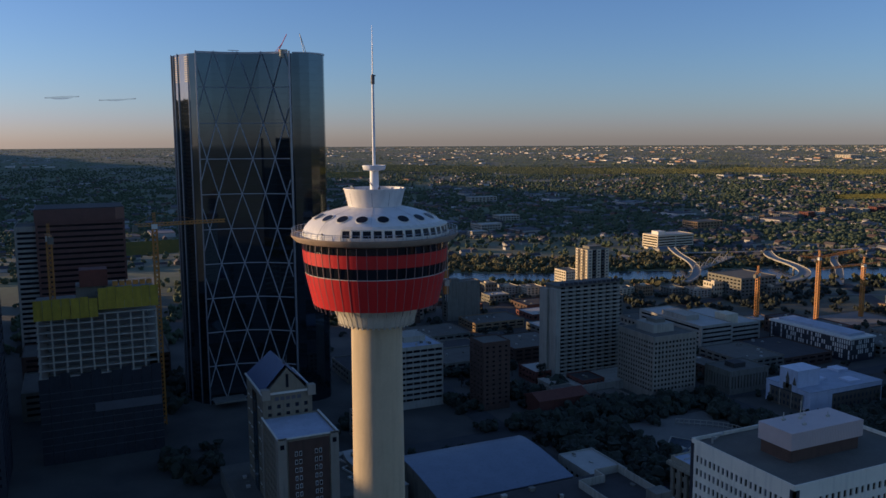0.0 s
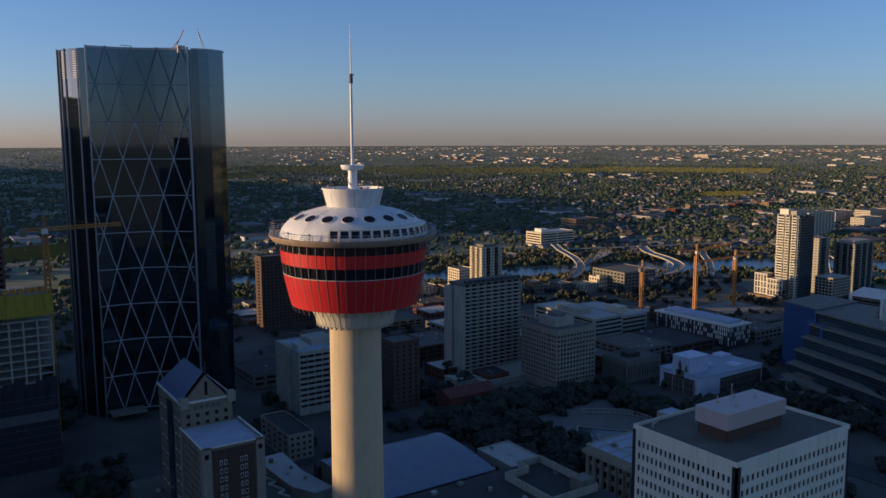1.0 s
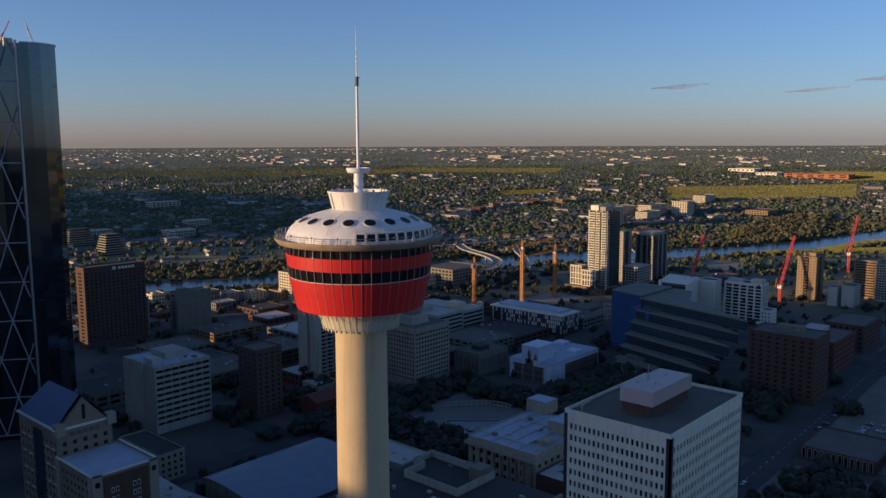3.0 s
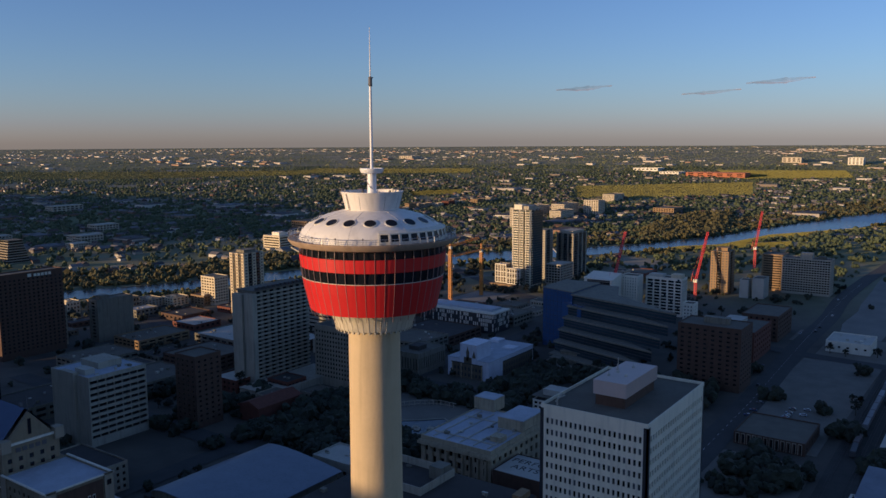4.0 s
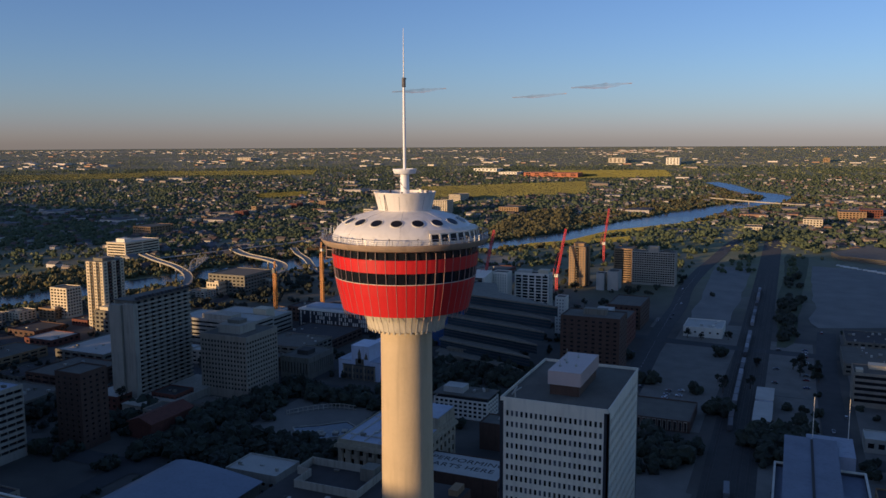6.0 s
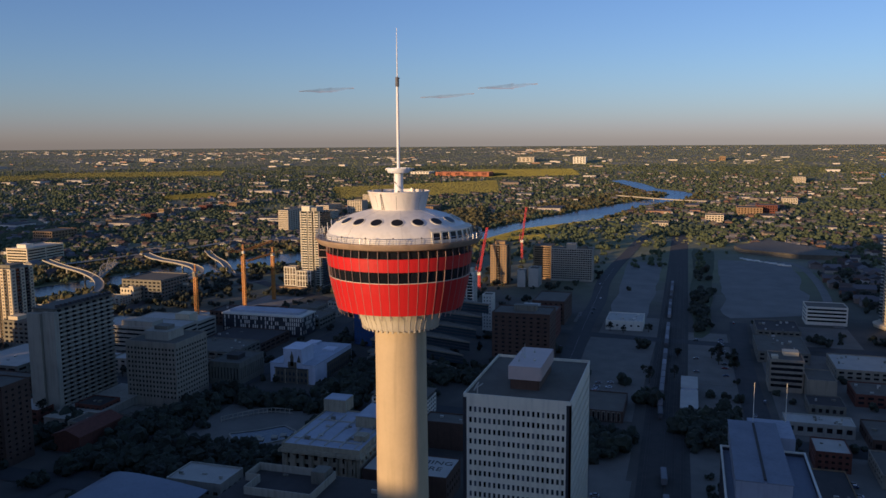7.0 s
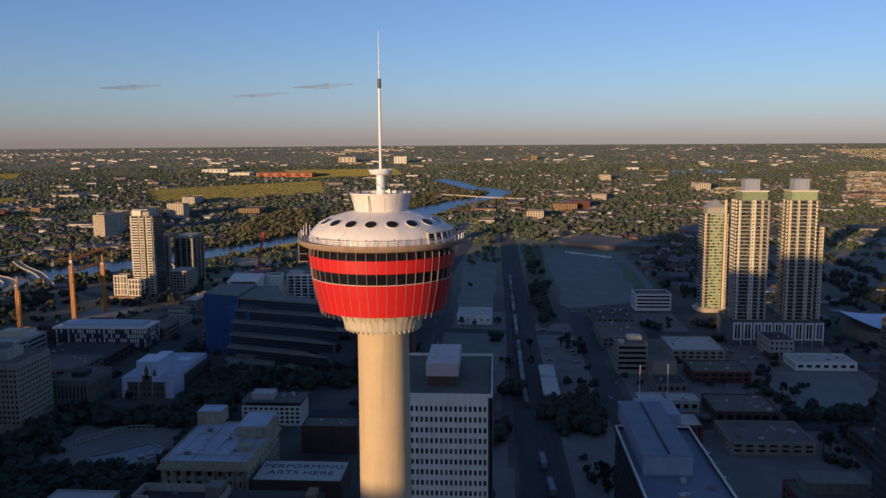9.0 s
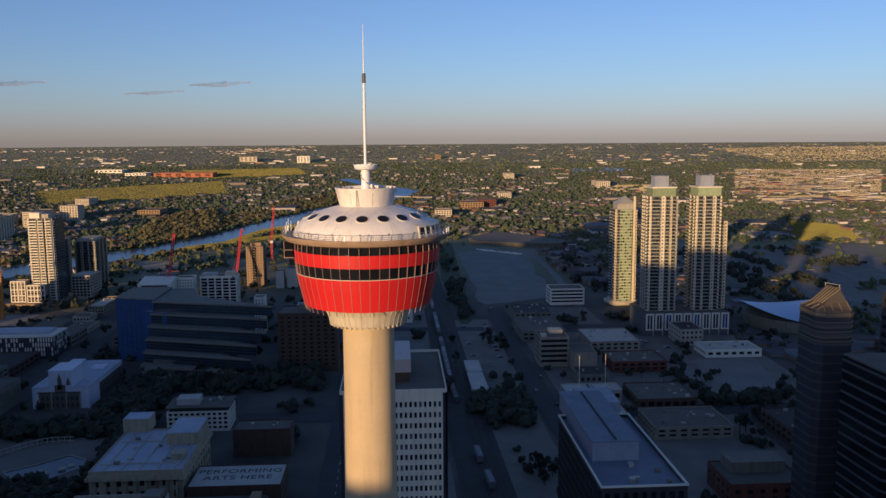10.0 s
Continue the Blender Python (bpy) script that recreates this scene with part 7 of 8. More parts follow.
lone("viaduct", Mesh().bar((780, 905, 9), (1000, 830, 9), 8, 1).bar((1000, 830, 9), (1120, 820, 8), 8, 1), "deck", "long low road viaduct by the river", "bridge", "structure")

# ---- railway train ----
car_mesh = Mesh().box(-7.6, 7.6, -1.45, 1.45, 1.1, 3.9).box(-7.4, 7.4, -1.2, 1.2, 3.9, 4.15).box(-5.8, -3.6, -1.1, 1.1, 0.0, 1.1).box(3.6, 5.8, -1.1, 1.1, 0.0, 1.1)
for k in range(9):
    car_mesh.box(-7.4 + 1.8 * k, -7.2 + 1.8 * k, -1.52, -1.45, 1.1, 3.9).box(-7.4 + 1.8 * k, -7.2 + 1.8 * k, 1.45, 1.52, 1.1, 3.9)
car_data = car_mesh.data("freight_car")
car_data.materials.append(M["boxcar"])
TRACK = ((150, 98), (257, 103.5), (330, 108.5), (416, 112.5), (640, 113.5), (879, 114.5), (980, 117.5), (1100, 121))
x = 190.0
k = 0
while x < 900:
    y = float(np.interp(x, [p[0] for p in TRACK], [p[1] for p in TRACK]))
    y2 = float(np.interp(x + 10, [p[0] for p in TRACK], [p[1] for p in TRACK]))
    if random.Random(k * 7 + 3).random() < 0.3:
        x, k = x + 16.4, k + 1
        continue
    ob = new("freight_car", car_data)
    ob.matrix_basis = pose(x, y, 0.5, 0, 0, math.degrees(math.atan2(y2 - y, 10)))
    tagged(ob, "weathered grey freight car in a long train", "freight car", "freight train")
    x += 16.4
    k += 1

# ---- parked cars ----
def car():
    hub = thing("car", "parked car with a painted body and dark glass", "car", (0, 0, 0.27), "parked cars")
    body = Mesh().prism([(-2.2, -0.7), (-1.9, -0.9), (1.9, -0.9), (2.2, -0.7), (2.2, 0.7), (1.9, 0.9), (-1.9, 0.9), (-2.2, 0.7)], 0.3 + 0.27, 0.95 + 0.27)
    part("body", body, "car_paint", hub)
    cab = Mesh()
    lo, hi = [(-1.6, -0.82), (1.0, -0.82), (1.0, 0.82), (-1.6, 0.82)], [(-1.2, -0.65), (0.45, -0.65), (0.45, 0.65), (-1.2, 0.65)]
    z0, z1 = 0.95 + 0.27, 1.45 + 0.27
    for a in range(4):
        b = (a + 1) % 4
        cab.poly(((*lo[a], z0), (*lo[b], z0), (*hi[b], z1), (*hi[a], z1)))
    part("cabin_glass", cab, "car_glass", hub)
    part("car_roof", Mesh().box(-1.22, 0.47, -0.67, 0.67, z1 - 0.01, z1 + 0.05), "car_paint", hub)
    wheel = Mesh().lathe([(0.32, -0.1), (0.32, 0.1)], 0, 0, 10).data("wheel")
    wheel.materials.append(M["tyre"])
    for x in (-1.35, 1.35):
        for y in (-0.85, 0.85):
            ob = new("wheel", wheel)
            ob.parent, ob.location, ob.rotation_euler = hub, (x, y, 0.32), (radians(90), 0, 0)
    return hub


first = car()
first.matrix_basis = pose(402, 140, 0.27, 0, 0, 90)
rng = random.Random(12)
spots = []
for row, x0, x1 in ((176, 392, 470), (148, 428, 466), (156, 428, 466), (128, 214, 296), (138, 214, 296), (150, 214, 296), (162, 214, 296), (70, 484, 616), (90, 484, 616), (-56, 474, 556), (-68, 474, 556), (18, 290, 368), (30, 290, 368)):
    for x in np.arange(x0, x1, 2.9):
        if rng.random() < 0.36:
            spots.append((x, row + rng.uniform(-0.3, 0.3), 90 + rng.uniform(-3, 3)))
for y, x0, x1 in ((183, 300, 900), (193, 560, 1000), (52, 240, 700), (294, 230, 370), (398, 240, 600)):
    for x in np.arange(x0, x1, 30):
        if rng.random() < 0.45:
            spots.append((x + rng.uniform(-8, 8), y + rng.choice((-4, 4)), 0))
rng.shuffle(spots)
for x, y, a in spots[:72]:
    copy_thing(first, pose(x, y, 0.33, 0, 0, a))


# ---- trees ----
def tree_parts(seed, height, spread):
    """Trunk with limbs, and a crown of many small leaf clumps with gaps."""
    rng = random.Random(seed)
    trunk = Mesh().lathe([(0.32, 0), (0.22, height * 0.3), (0.10, height * 0.7)], 0, 0, 8)
    crown = Mesh()
    ends = []
    for k in range(9):
        a, z = rng.uniform(0, 6.28), height * rng.uniform(0.25, 0.6)
        p = (math.cos(a) * spread * rng.uniform(0.4, 0.9), math.sin(a) * spread * rng.uniform(0.4, 0.9), z + height * rng.uniform(0.12, 0.3))
        trunk.bar((0, 0, z), p, 0.12)
        ends.append(p)
    ends += [(0, 0, height * 0.85), (0.3, -0.2, height * 0.7)]
    for cx, cy, cz in ends:
        for _ in range(46):
            d = Vector((rng.gauss(0, 1), rng.gauss(0, 1), rng.gauss(0, 0.8))).normalized() * spread * 0.42 * rng.random() ** 0.4
            c, s = Vector((cx, cy, cz)) + d, rng.uniform(0.22, 0.5)
            u = Vector((rng.gauss(0, 1), rng.gauss(0, 1), rng.gauss(0, 1))).normalized() * s
            w = u.orthogonal().normalized() * s * 0.8
            crown.poly((c - u, c + w, c + u * 0.9, c - w))
    return trunk.data("trunk", smooth=True), crown.data("crown")


kinds = []
for seed, h, s in ((1, 9, 2.8), (2, 11, 3.3), (3, 7, 2.4)):
    a, b = tree_parts(seed, h, s)
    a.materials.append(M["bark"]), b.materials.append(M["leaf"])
    hub = thing("tree", "leafy street tree in evening shade", "tree", (300 + 9 * seed, 390, 0.2), "street trees")
    for nm, d in (("trunk", a), ("crown", b)):
        ob = new(nm, d)
        ob.parent = hub
    kinds.append(hub)
rng = random.Random(4)
places = []
for x0, x1, y0, y1, n in ((385, 455, 318, 332, 12), (300, 372, 384, 405, 14), (225, 300, 470, 515, 14), (360, 376, 330, 395, 8), (430, 475, 200, 235, 8), (440, 470, 262, 330, 10), (470, 560, 100, 106, 6), (490, 560, 60, 80, 14), (240, 300, 62, 92, 16), (204, 216, 120, 170, 6),
                          (620, 632, 120, 170, 6), (640, 760, 240, 300, 14), (380, 470, 480, 560, 14), (100, 135, 400, 440, 6), (300, 400, -60, -45, 10), (420, 452, -60, 0, 8), (340, 370, -130, -60, 10), (520, 560, -160, -140, 8), (470, 520, 120, 130, 5), (700, 745, 470, 520, 8), (250, 380, 580, 600, 12)):
    for _ in range(n):
        places.append((rng.uniform(x0, x1), rng.uniform(y0, y1)))
for x, y in places[::2]:
    ob = copy_thing(kinds[rng.randrange(3)], pose(x, y, 0.1, 0, 0, rng.uniform(0, 360)))
    k = rng.uniform(0.8, 1.25)
    ob.scale = (k, k, k * rng.uniform(0.9, 1.1))


def inside(p, quad):
    hit = False
    for a, b in zip(quad, quad[1:] + quad[:1]):
        if (a[1] > p[1]) != (b[1] > p[1]) and p[0] < (b[0] - a[0]) * (p[1] - a[1]) / (b[1] - a[1]) + a[0]:
            hit = not hit
    return hit


RR = np.array([(p.x, p.y, p.z) for p in RIVER_RUN])


def river_gap(x, y):
    """Metres from the nearest bank; below zero in the water."""
    d = np.hypot(RR[:, 0] - x, RR[:, 1] - y)
    k = int(np.argmin(d))
    return d[k] - RR[k, 2] / 2


def clear(x, y, gap=6):
    if inside((x, y), list(PARK)) and noise.noise(Vector((x / 40, y / 40, 9.0))) < 0.28:
        return False
    if river_gap(x, y) < gap or any(inside((x, y), list(q)) for q in FIELDS) or any(inside((x, y), list(q)) for q in YARDS) and noise.noise(Vector((x / 60, y / 60, 4.0))) < 0.2:
        return False
    if 1090 < x < 1270 and -95 < y < 40:
        return False
    if any(a - 3 < x < b + 3 and c - 3 < y < d + 3 for a, b, c, d in OCCUPIED):
        return False
    return not (x < 1330 and abs(y - 108) < 22) and not (x < 1560 and abs(y - 186) < 16) and not (690 < x < 1160 and -70 < y < 80)


def ico(level):
    bm = bmesh.new()
    bmesh.ops.create_icosphere(bm, subdivisions=level, radius=1)
    v, f = np.array([p.co[:] for p in bm.verts]), np.array([[p.index for p in q.verts] for q in bm.faces])
    bm.free()
    return v, f


def woods(name, label, spots, level, mat, blobs=1, seed=1):
    """Far trees as one mesh of uneven clumps: spots of (x, y, z, size)."""
    rng = np.random.default_rng(seed)
    v, f = ico(level)
    V, F, n = [], [], 0
    for x, y, z, s in spots:
        for b in range(blobs):
            if blobs == 1:
                k, off = s, np.zeros(3)
            else:
                k = s * (rng.uniform(0.6, 0.8) if b == 0 else rng.uniform(0.35, 0.65))
                off = np.array([rng.normal() * s * 0.5, rng.normal() * s * 0.5, rng.uniform(-0.35, 0.55) * s])
            lump = 1 + rng.normal(0, 0.13 if blobs == 1 else 0.22, (len(v), 1))
            V.append(v * lump * np.array([k, k, k * (rng.uniform(0.75, 1.05) if blobs == 1 else rng.uniform(0.85, 1.3))]) + off + np.array([x, y, z + s * (0.5 if blobs == 1 else 0.75)]))
            F.append(f + n)
            n += len(v)
    ob = new(name, numpy_mesh(name, np.concatenate(V), np.concatenate(F), mat, blobs == 1))
    return tagged(ob, label, "woods", kind="stuff")


def shrink(x, y):
    """Things on the rising land stand for ones farther away."""
    return max(0.18, (168 - terrain(x, y)) / 168)


def scatter(n, seed, az0, az1, r0, r1, keep, gap=6):
    rng = random.Random(seed)
    out = []
    while len(out) < n:
        a, r = radians(rng.uniform(az0, az1)), r0 + (r1 - r0) * rng.random() ** 0.8
        x, y = r * math.sin(a), 100 + r * math.cos(a)
        if keep(x, y, rng) and clear(x, y, gap):
            out.append((x, y, rng))
    return out


def patchy(scale, level):
    return lambda x, y, rng: noise.noise(Vector((x / scale, y / scale, 0.7))) + rng.uniform(-0.45, 0.45) > level


# plain low buildings that fill the blocks
rng = random.Random(61)
made = 0
ROADS_X, ROADS_Y = (222, 378, 605), (52, 186, 294, 397, 108)
while made < 50:
    if made < 38:
        x, y = rng.uniform(235, 900), rng.uniform(410, 800)
    else:
        x, y = rng.uniform(290, 900), rng.uniform(-280, 30)
    w, d, h = rng.uniform(16, 40), rng.uniform(14, 34), rng.choice((5, 6, 7, 9, 11, 14))
    box = (x, x + w, y, y + d)
    if x > 470 and y + d > 560 or x + w > 660 and y + d > 460 or x + w > 630 and y < -130 or x + w > 375 and x < 492 and y + d > -150 and y < -46:
        continue
    if river_gap(x + w / 2, y + d / 2) < 60 or (590 < x + w and x < 700 and 495 < y + d and y < 550) or math.hypot(x - 600, y + 212) < 85:
        continue
    if any(box[0] - 5 < b and box[1] + 5 > a and box[2] - 5 < dd and box[3] + 5 > c for a, b, c, dd in OCCUPIED + [(690, 1160, -70, 80)]):
        continue
    if any(box[0] - 9 < r < box[1] + 9 for r in ROADS_X) or any(box[2] - 9 < r < box[3] + 9 for r in ROADS_Y):
        continue
    mat = rng.choice(("brick_brown", "concrete_grey", "concrete_warm", "tan_brick", "brick_red", "concrete_pale"))
    hub = building("low_shop", "plain low town building with a flat roof", (*box, 0, h), mat, roof=rng.choice(("roof_grey", "roof_dark", "roof_grey", "roof_pale")), floors=max(1, int(h / 3.6)), ground=0.8, top=0.8, bays=(5, 5), frac=(0.5, 0.45), own="", group="low town buildings")
    clutter(hub, (x + 2, x + w - 2, y + 2, y + d - 2, h - 0.7), 2, made)
    made += 1
fill = []
rng = random.Random(62)
while len(fill) < 1400:
    x, y = rng.uniform(110, 960), rng.uniform(-320, 820)
    if noise.noise(Vector((x / 45, y / 45, 2.2))) + rng.uniform(-0.3, 0.3) < (-0.25 if 232 < x < 372 and 296 < y < 410 or 380 < x < 475 and 262 < y < 335 or 425 < x < 475 and 196 < y < 262 else 0.12) or not clear(x, y, 8) or (385 < x < 1090 and 118 < y < 180 and rng.random() < 0.95) or (590 < x < 700 and 495 < y < 550):
        continue
    if 280 < x < 349 and 308 < y < 372:
        continue
    if any(abs(x - r) < 9 for r in ROADS_X) or any(abs(y - r) < 9 for r in ROADS_Y) or (100 < x < 220 and 200 < y < 360) or (470 < y and x < 165):
        continue
    fill.append((x, y, 0.0, rng.uniform(1.8, 4.2)))
for x0, x1, y0, y1, n in ((236, 284, 300, 408, 120), (284, 372, 384, 408, 60), (352, 372, 298, 384, 50), (284, 352, 296, 306, 30), (384, 450, 300, 334, 70), (310, 345, 208, 236, 20), (430, 474, 200, 300, 60), (352, 402, 70, 95, 36), (-40, 64, 700, 800, 90), (38, 64, 520, 590, 24), (36, 62, 400, 450, 14), (20, 62, 220, 330, 30), (330, 372, 122, 162, 22), (376, 404, 74, 100, 26), (424, 436, 118, 130, 5), (464, 468, 137, 141, 2), (570, 576, 129, 133, 3), (474, 482, 170, 176, 4), (520, 540, 196, 203, 7), (380, 394, -110, -46, 22), (640, 760, 80, 94, 18), (215, 300, 400, 412, 16), (100, 170, 428, 462, 16), (214, 226, 438, 470, 7), (250, 300, 436, 470, 16), (214, 300, 505, 522, 18), (520, 640, 640, 720, 34), (640, 760, 600, 640, 26), (780, 900, 600, 640, 18), (700, 742, 440, 500, 14), (765, 860, 72, 94, 14), (930, 990, 66, 88, 6), (790, 1080, -130, -60, 60), (650, 1080, -300, -250, 60), (760, 1080, -345, -325, 40), (900, 1090, -470, -400, 50)):
    rg = random.Random(int(x0 + y0))
    for _ in range(n):
        x, y = rg.uniform(x0, x1), rg.uniform(y0, y1)
        if not any(a - 2 < x < b + 2 and c - 2 < y < d + 2 for a, b, c, d in OCCUPIED):
            fill.append((x, y, 0.0, rg.uniform(3.2, 5.6)))
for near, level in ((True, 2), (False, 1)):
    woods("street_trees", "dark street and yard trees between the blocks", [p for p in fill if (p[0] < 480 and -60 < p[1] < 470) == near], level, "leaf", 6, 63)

near_keep = lambda x, y, rng: (math.hypot(x, y - 100) > 1000 or river_gap(x, y) < 45 or y < -230) and noise.noise(Vector((x / 70, y / 70, 0.7))) + rng.uniform(-0.5, 0.5) > -0.05
for k, (a0, a1) in enumerate(((-6, 45), (45, 85), (85, 124))):
    spots = [(x, y, terrain(x, y), rng.uniform(2.2, 4.6)) for x, y, rng in scatter(1300, 30 + k, a0, a1, 650, 1500, near_keep)]
    woods("woods", "mixed garden and riverside trees in evening light", spots, 1, "leaf_far", 6, 40 + k)
spots = []
rng = random.Random(76)
while len(spots) < 330:
    x, y = rng.uniform(-60, 300), rng.uniform(705, 985)
    if clear(x, y, 8) and noise.noise(Vector((x / 50, y / 50, 6.0))) > -0.25:
        spots.append((x, y, terrain(x, y), rng.uniform(2.8, 5.5)))
woods("woods", "dark trees on the flats before the river", spots, 1, "leaf_far", 6, 49)
spots = []
rng = random.Random(77)
while len(spots) < 2600:
    k = rng.randrange(2, 30) if rng.random() < 0.3 else rng.randrange(30, len(RR) - 20)
    d = RR[k, 2] / 2 + rng.uniform(5, 120) * rng.choice((1, 1, 1, -1))
    x, y = RR[k, 0] + rng.uniform(-20, 20) + 0.45 * d, RR[k, 1] + rng.uniform(-20, 20) + 0.89 * d
    if clear(x, y, 5):
        spots.append((x, y, terrain(x, y), rng.uniform(2.6, 5.2) * shrink(x, y)))
rng = random.Random(79)
bank = [(1259, 574), (1361, 606), (1619, 628), (1711, 544), (1317, 458), (1241, 523)]
for _ in range(900):
    x, y = rng.uniform(1241, 1711), rng.uniform(458, 628)
    if inside((x, y), bank) and clear(x, y, 8):
        spots.append((x, y, terrain(x, y), rng.uniform(4.0, 6.8)))
woods("riverside_woods", "golden-green poplars along the river bank", spots, 1, "leaf_gold", 5, 50)
for k, (a0, a1) in enumerate(((-6, 40), (40, 80), (80, 124))):
    spots = [(x, y, terrain(x, y), (2.2 + 3.6 * rng.random() ** 1.5) * shrink(x, y)) for x, y, rng in scatter(19000, 60 + k, a0, a1, 1350, 2750, patchy(90, -0.18))]
    woods("suburb_trees", "countless garden trees over the far suburbs", spots, 1, "leaf_far", 1, 70 + k)
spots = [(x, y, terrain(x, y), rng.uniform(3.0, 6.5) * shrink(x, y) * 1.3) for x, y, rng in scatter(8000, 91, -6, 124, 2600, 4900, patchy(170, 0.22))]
woods("far_woods", "dark tree belts toward the horizon", spots, 1, "leaf_haze", 1, 92)


def meadow(n, r0, r1, w0, tall, seed, label):
    """Bushes, hedges and standing grass over the wide land, as one mesh of upright bunches."""
    rng = np.random.default_rng(seed)
    az, r = np.radians(rng.uniform(-6, 126, n)), r0 + (r1 - r0) * rng.random(n) ** 0.8
    x, y = r * np.sin(az), 100 + r * np.cos(az)
    d = np.hypot(RR[None, :, 0] - x[:, None], RR[None, :, 1] - y[:, None]) - RR[None, :, 2] / 2
    keep = d.min(1) > 12
    x, y = x[keep], y[keep]
    n = len(x)
    z = np.array([terrain(p, q) for p, q in zip(x, y)])
    k = np.maximum(0.25, (168 - z) / 168)
    turn, w, h = rng.normal(0.55, 0.6, n), rng.uniform(0.5, 1.0, n) * w0 * k, rng.uniform(0.4, 1.0, n) * tall * k
    dx, dy = np.sin(turn) * w, np.cos(turn) * w
    V = np.empty((n, 4, 3))
    for c, (s, e) in enumerate(((-1, 0), (1, 0), (0.6, 1), (-0.7, 0.85))):
        V[:, c] = np.stack((x + dx * s, y + dy * s, z - 0.2 + h * e), 1)
    ob = new("meadow", numpy_mesh("meadow", V.reshape(-1, 3), np.arange(4 * n).reshape(-1, 4), "meadow"))
    tagged(ob, label, "grassland", kind="stuff")


meadow(26000, 1250, 2700, 5.0, 2.2, 201, "hedges and dry grass between the suburban trees")
meadow(60000, 2500, 4900, 12.0, 4.5, 202, "wide olive grassland toward the horizon")


def houses(name, label, spots, mat_wall, mat_roof, flat, seed):
    """Far houses, walls and roofs as two meshes."""
    rng = np.random.default_rng(seed)
    W, WF, R, RF, n, m = [], [], [], [], 0, 0
    for x, y, z, s in spots:
        w, d, h = s * rng.uniform(0.7, 1.3), s * rng.uniform(0.9, 1.9), s * (rng.uniform(0.08, 0.19) if flat else rng.uniform(0.35, 0.55))
        if rng.random() < 0.5:
            w, d = d, w
        box = np.array([(sx * w / 2, sy * d / 2, sz) for sz in (-1, h) for sx, sy in ((-1, -1), (1, -1), (1, 1), (-1, 1))]) + (x, y, z)
        W.append(box)
        WF.append(np.array([(0, 1, 5, 4), (1, 2, 6, 5), (2, 3, 7, 6), (3, 0, 4, 7), (4, 5, 6, 7), (3, 2, 1, 0)]) + n)
        n += 8
        e, rise = (0.2, 0.02 * s) if flat else (0.5 * s / 10, 0.32 * s)
        xs, ys = w / 2 + e, d / 2 + e
        ridge = [(0, -ys, h + rise), (0, ys, h + rise)] if w < d else [(-xs, 0, h + rise), (xs, 0, h + rise)]
        if flat:
            top = np.array([(-xs, -ys, h), (xs, -ys, h), (xs, ys, h), (-xs, ys, h), (-xs, -ys, h + rise), (xs, -ys, h + rise), (xs, ys, h + rise), (-xs, ys, h + rise)]) + (x, y, z)
            RF.append(np.array([(0, 1, 5, 4), (1, 2, 6, 5), (2, 3, 7, 6), (3, 0, 4, 7), (4, 5, 6, 7)]) + m)
            m += 8
        else:
            top = np.array([(-xs, -ys, h), (xs, -ys, h), (xs, ys, h), (-xs, ys, h)] + ridge) + (x, y, z)
            if w < d:
                RF.append(np.array([(0, 4, 5, 3), (1, 2, 5, 4), (0, 1, 4, 4), (2, 3, 5, 5)]) + m)
            else:
                RF.append(np.array([(0, 1, 5, 4), (2, 3, 4, 5), (3, 0, 4, 4), (1, 2, 5, 5)]) + m)
            m += 6
        R.append(top)
    hub = tagged(new(name, numpy_mesh(name, np.concatenate(W), np.concatenate(WF), mat_wall)), label, "houses", kind="stuff")
    faces = np.concatenate(RF)
    if flat:
        data = numpy_mesh("roofs", np.concatenate(R), faces, mat_roof)
    else:
        data = bpy.data.meshes.new("roofs")
        data.from_pydata(np.concatenate(R).tolist(), [], [tuple(dict.fromkeys(f)) for f in faces.tolist()])
        data.materials.append(M[mat_roof])
    roof = new("roofs", data)
    roof.parent = hub
    tagged(roof, kind="stuff")


town_keep = lambda x, y, rng: noise.noise(Vector((x / 140, y / 140, 5.0))) + rng.uniform(-0.4, 0.4) > -0.1 and (math.hypot(x, y - 100) > 1050) and not (x < 1560 and 60 < y < 500)
for k, (a0, a1) in enumerate(((-6, 45), (45, 85), (85, 124))):
    spots = [(x, y, terrain(x, y), rng.uniform(6.5, 11) * shrink(x, y)) for x, y, rng in scatter(1250, 110 + k, a0, a1, 1030, 2500, town_keep, 25)]
    houses("suburb_houses", "small pale houses among suburban trees", spots, "house", "house_roof", False, 120 + k)
spots = [(x, y, terrain(x, y), rng.uniform(18, 46) * shrink(x, y)) for x, y, rng in scatter(300, 131, -4, 122, 1250, 2500, patchy(200, 0.1), 45)]
houses("suburb_blocks", "flat-roofed shops and schools in the suburbs", spots, "shed_far", "house_roof", True, 132)
spots = [(x, y, terrain(x, y), (8 + 54 * rng.random() ** 2.2) * shrink(x, y)) for x, y, rng in scatter(2700, 141, -4, 84, 2750, 4400, patchy(330, 0.2), 45)] + [(x, y, terrain(x, y), (9 + 46 * rng.random() ** 2) * shrink(x, y)) for x, y, rng in scatter(420, 143, 82, 122, 2350, 4500, patchy(330, 0.2), 45)]
houses("far_warehouses", "pale warehouses in bands toward the horizon", spots, "warehouse", "warehouse_roof", True, 142)
spots = [(x, y, 0.0, rng.uniform(9, 16)) for x, y, rng in scatter(130, 151, 95, 124, 500, 1050, lambda x, y, rng: y < -140 and math.hypot(x - 600, y + 212) > 70 and rng.random() < 0.6)]
houses("low_sheds", "low sheds and shops south of the towers", spots, "house", "house_roof", True, 152)

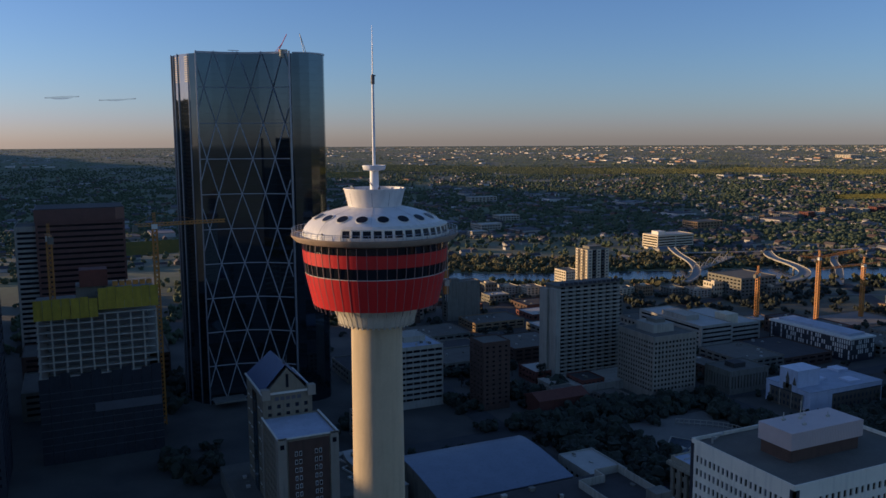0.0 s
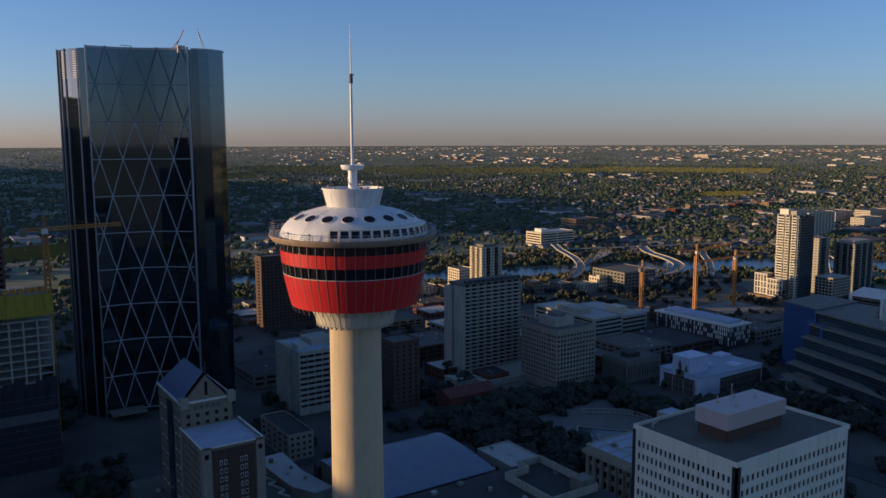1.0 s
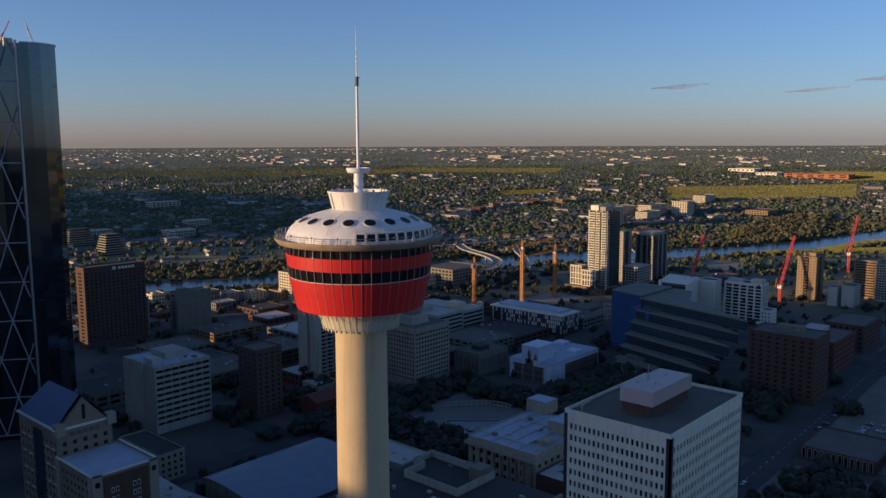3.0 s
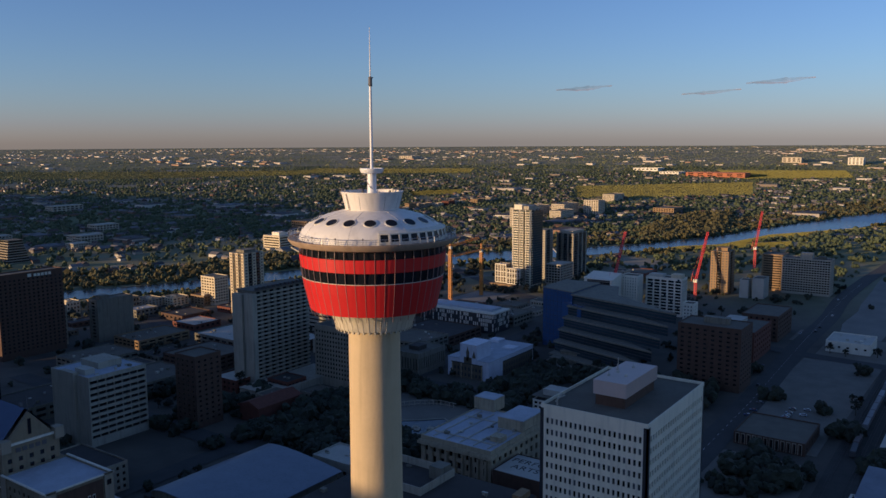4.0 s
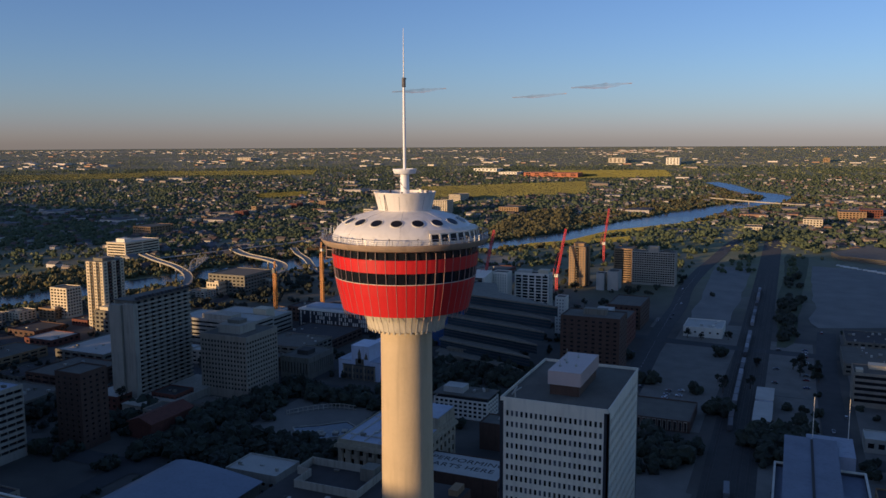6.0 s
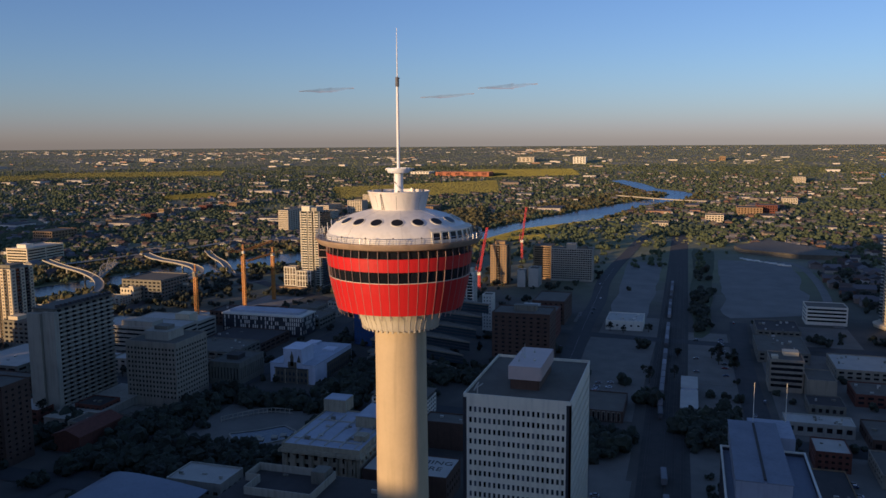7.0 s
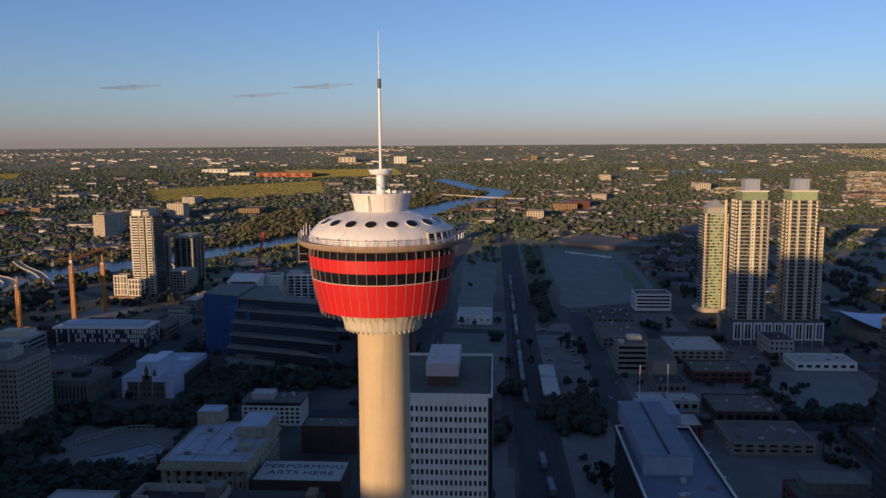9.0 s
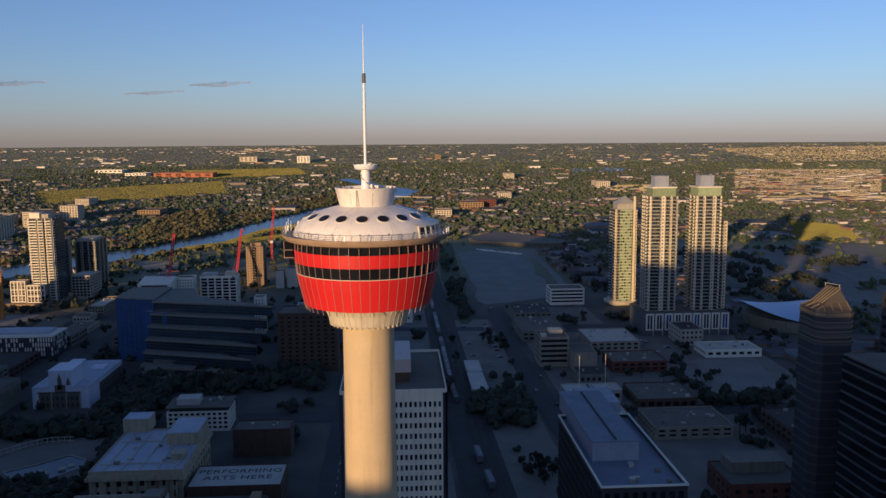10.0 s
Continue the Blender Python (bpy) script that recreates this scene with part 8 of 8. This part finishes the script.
rng = random.Random(181)
spots = [(1119 - 5.4 * k + rng.uniform(-2, 2), 27 - 5.4 * k + rng.uniform(-2, 2), terrain(1100, 0), rng.uniform(4.5, 7)) for k in range(11)]
houses("parked_trailers", "white trailers parked in a row beside the lot", spots, "paint_white", "paint_white", True, 182)
spots = [(rng.uniform(790, 1060), rng.uniform(-125, -62), 0.5, rng.uniform(7, 13)) for k in range(44)]
houses("lot_houses", "small houses and sheds south of the wide lot", [p for p in spots if not any(a - 6 < p[0] < b + 6 and c - 6 < p[1] < d + 6 for a, b, c, d in OCCUPIED)], "house", "house_roof", False, 183)
rng = random.Random(171)
spots = []
while len(spots) < 210:
    x, y = rng.uniform(1620, 2350), rng.uniform(-1260, -320)
    if any(inside((x, y), list(q)) for q in YARDS):
        spots.append((x, y, terrain(x, y), rng.uniform(9, 34) * shrink(x, y)))
houses("yard_sheds", "low sheds and freight rows on the beige yards", spots, "shed_far", "house_roof", True, 172)

# ---- the downtown skyline to the north-west, which shades the town ----
for q0, q1, a, h in ((-330, -180, 520, 130), (-190, -62, 560, 165), (-72, 62, 500, 150), (54, 136, 480, 171), (130, 186, 480, 146.2), (183, 224, 480, 189), (222, 264, 480, 174), (260, 330, 520, 128), (324, 424, 560, 190), (418, 564, 600, 212), (556, 690, 640, 190), (684, 705, 640, 122), (726, 768, 640, 122)):
    side = (q1 - q0) / 1.378
    qc = (q0 + q1) / 2
    x, y = 0.530 * qc - 0.848 * a, 0.848 * qc + 0.530 * a
    building("downtown_tower", "tall office tower of the downtown skyline", (x - side / 2, x + side / 2, y - side / 2, y + side / 2, 0, h), "concrete_grey", glass="glass_teal", floors=int(h / 4), ground=4, top=2, bays=(1, 1), frac=(0.95, 0.5), own="", group="downtown skyline")


# ---- thin evening clouds ----
def cloud(name, label, place, long, thick, yaw):
    m = bpy.data.materials.get("cloud")
    if not m:
        m = material("cloud", (0.42, 0.33, 0.35), 1.0, var=0.1, size=80)
        nt = m.node_tree
        co = nt.nodes.new("ShaderNodeTexCoord")
        n = nt.nodes.new("ShaderNodeTexNoise")
        n.inputs["Scale"].default_value, n.inputs["Detail"].default_value = 0.010, 3
        mp = nt.nodes.new("ShaderNodeMapping")
        mp.inputs["Scale"].default_value = (0.5, 1.0, 2.0)
        nt.links.new(co.outputs["Object"], mp.inputs[0])
        nt.links.new(mp.outputs[0], n.inputs["Vector"])
        r = nt.nodes.new("ShaderNodeMapRange")
        r.inputs["From Min"].default_value, r.inputs["From Max"].default_value, r.inputs["To Max"].default_value = 0.25, 0.60, 0.6
        nt.links.new(n.outputs["Fac"], r.inputs["Value"])
        nt.links.new(r.outputs[0], nt.nodes["Principled BSDF"].inputs["Alpha"])
        M["cloud"] = m
    mesh = Mesh()
    n = 24
    for k in range(n + 1):
        t = 2 * k / n - 1
        w = max(0.02, 1 - abs(t) ** 1.5) * (0.7 + 0.6 * abs(noise.noise(Vector((k * 0.4, place[0], 1.0)))))
        mesh.v += [(t * long / 2, 0, -w * thick / 2 + 6 * t * t), (t * long / 2, thick * w, 0), (t * long / 2, 0, w * thick / 2 + 6 * t * t)]
        if k:
            for c in range(2):
                q = (k - 1) * 3 + c
                mesh.f.append((q, q + 3, q + 4, q + 1))
    data = mesh.data("cloud", smooth=True)
    data.materials.append(M["cloud"])
    ob = new(name, data)
    ob.matrix_basis = pose(*place, 0, -3.5, yaw)
    tagged(ob, label, "cloud", kind="structure")


cloud("cloud_streak", "thin rosy streak of evening cloud", (4398, 1082, 471), 330, 34, -77)
cloud("cloud_streak", "thin rosy streak of evening cloud", (4313, 1407, 422), 300, 22, -77)
cloud("cloud_streak", "faint grey streak of evening cloud", (4070, 2026, 455), 300, 28, -65)
cloud("cloud_streak", "small rosy wisp of evening cloud", (-10, 4594, 398), 160, 22, 0)
cloud("cloud_streak", "small grey wisp of evening cloud", (250, 4588, 391), 180, 12, 0)
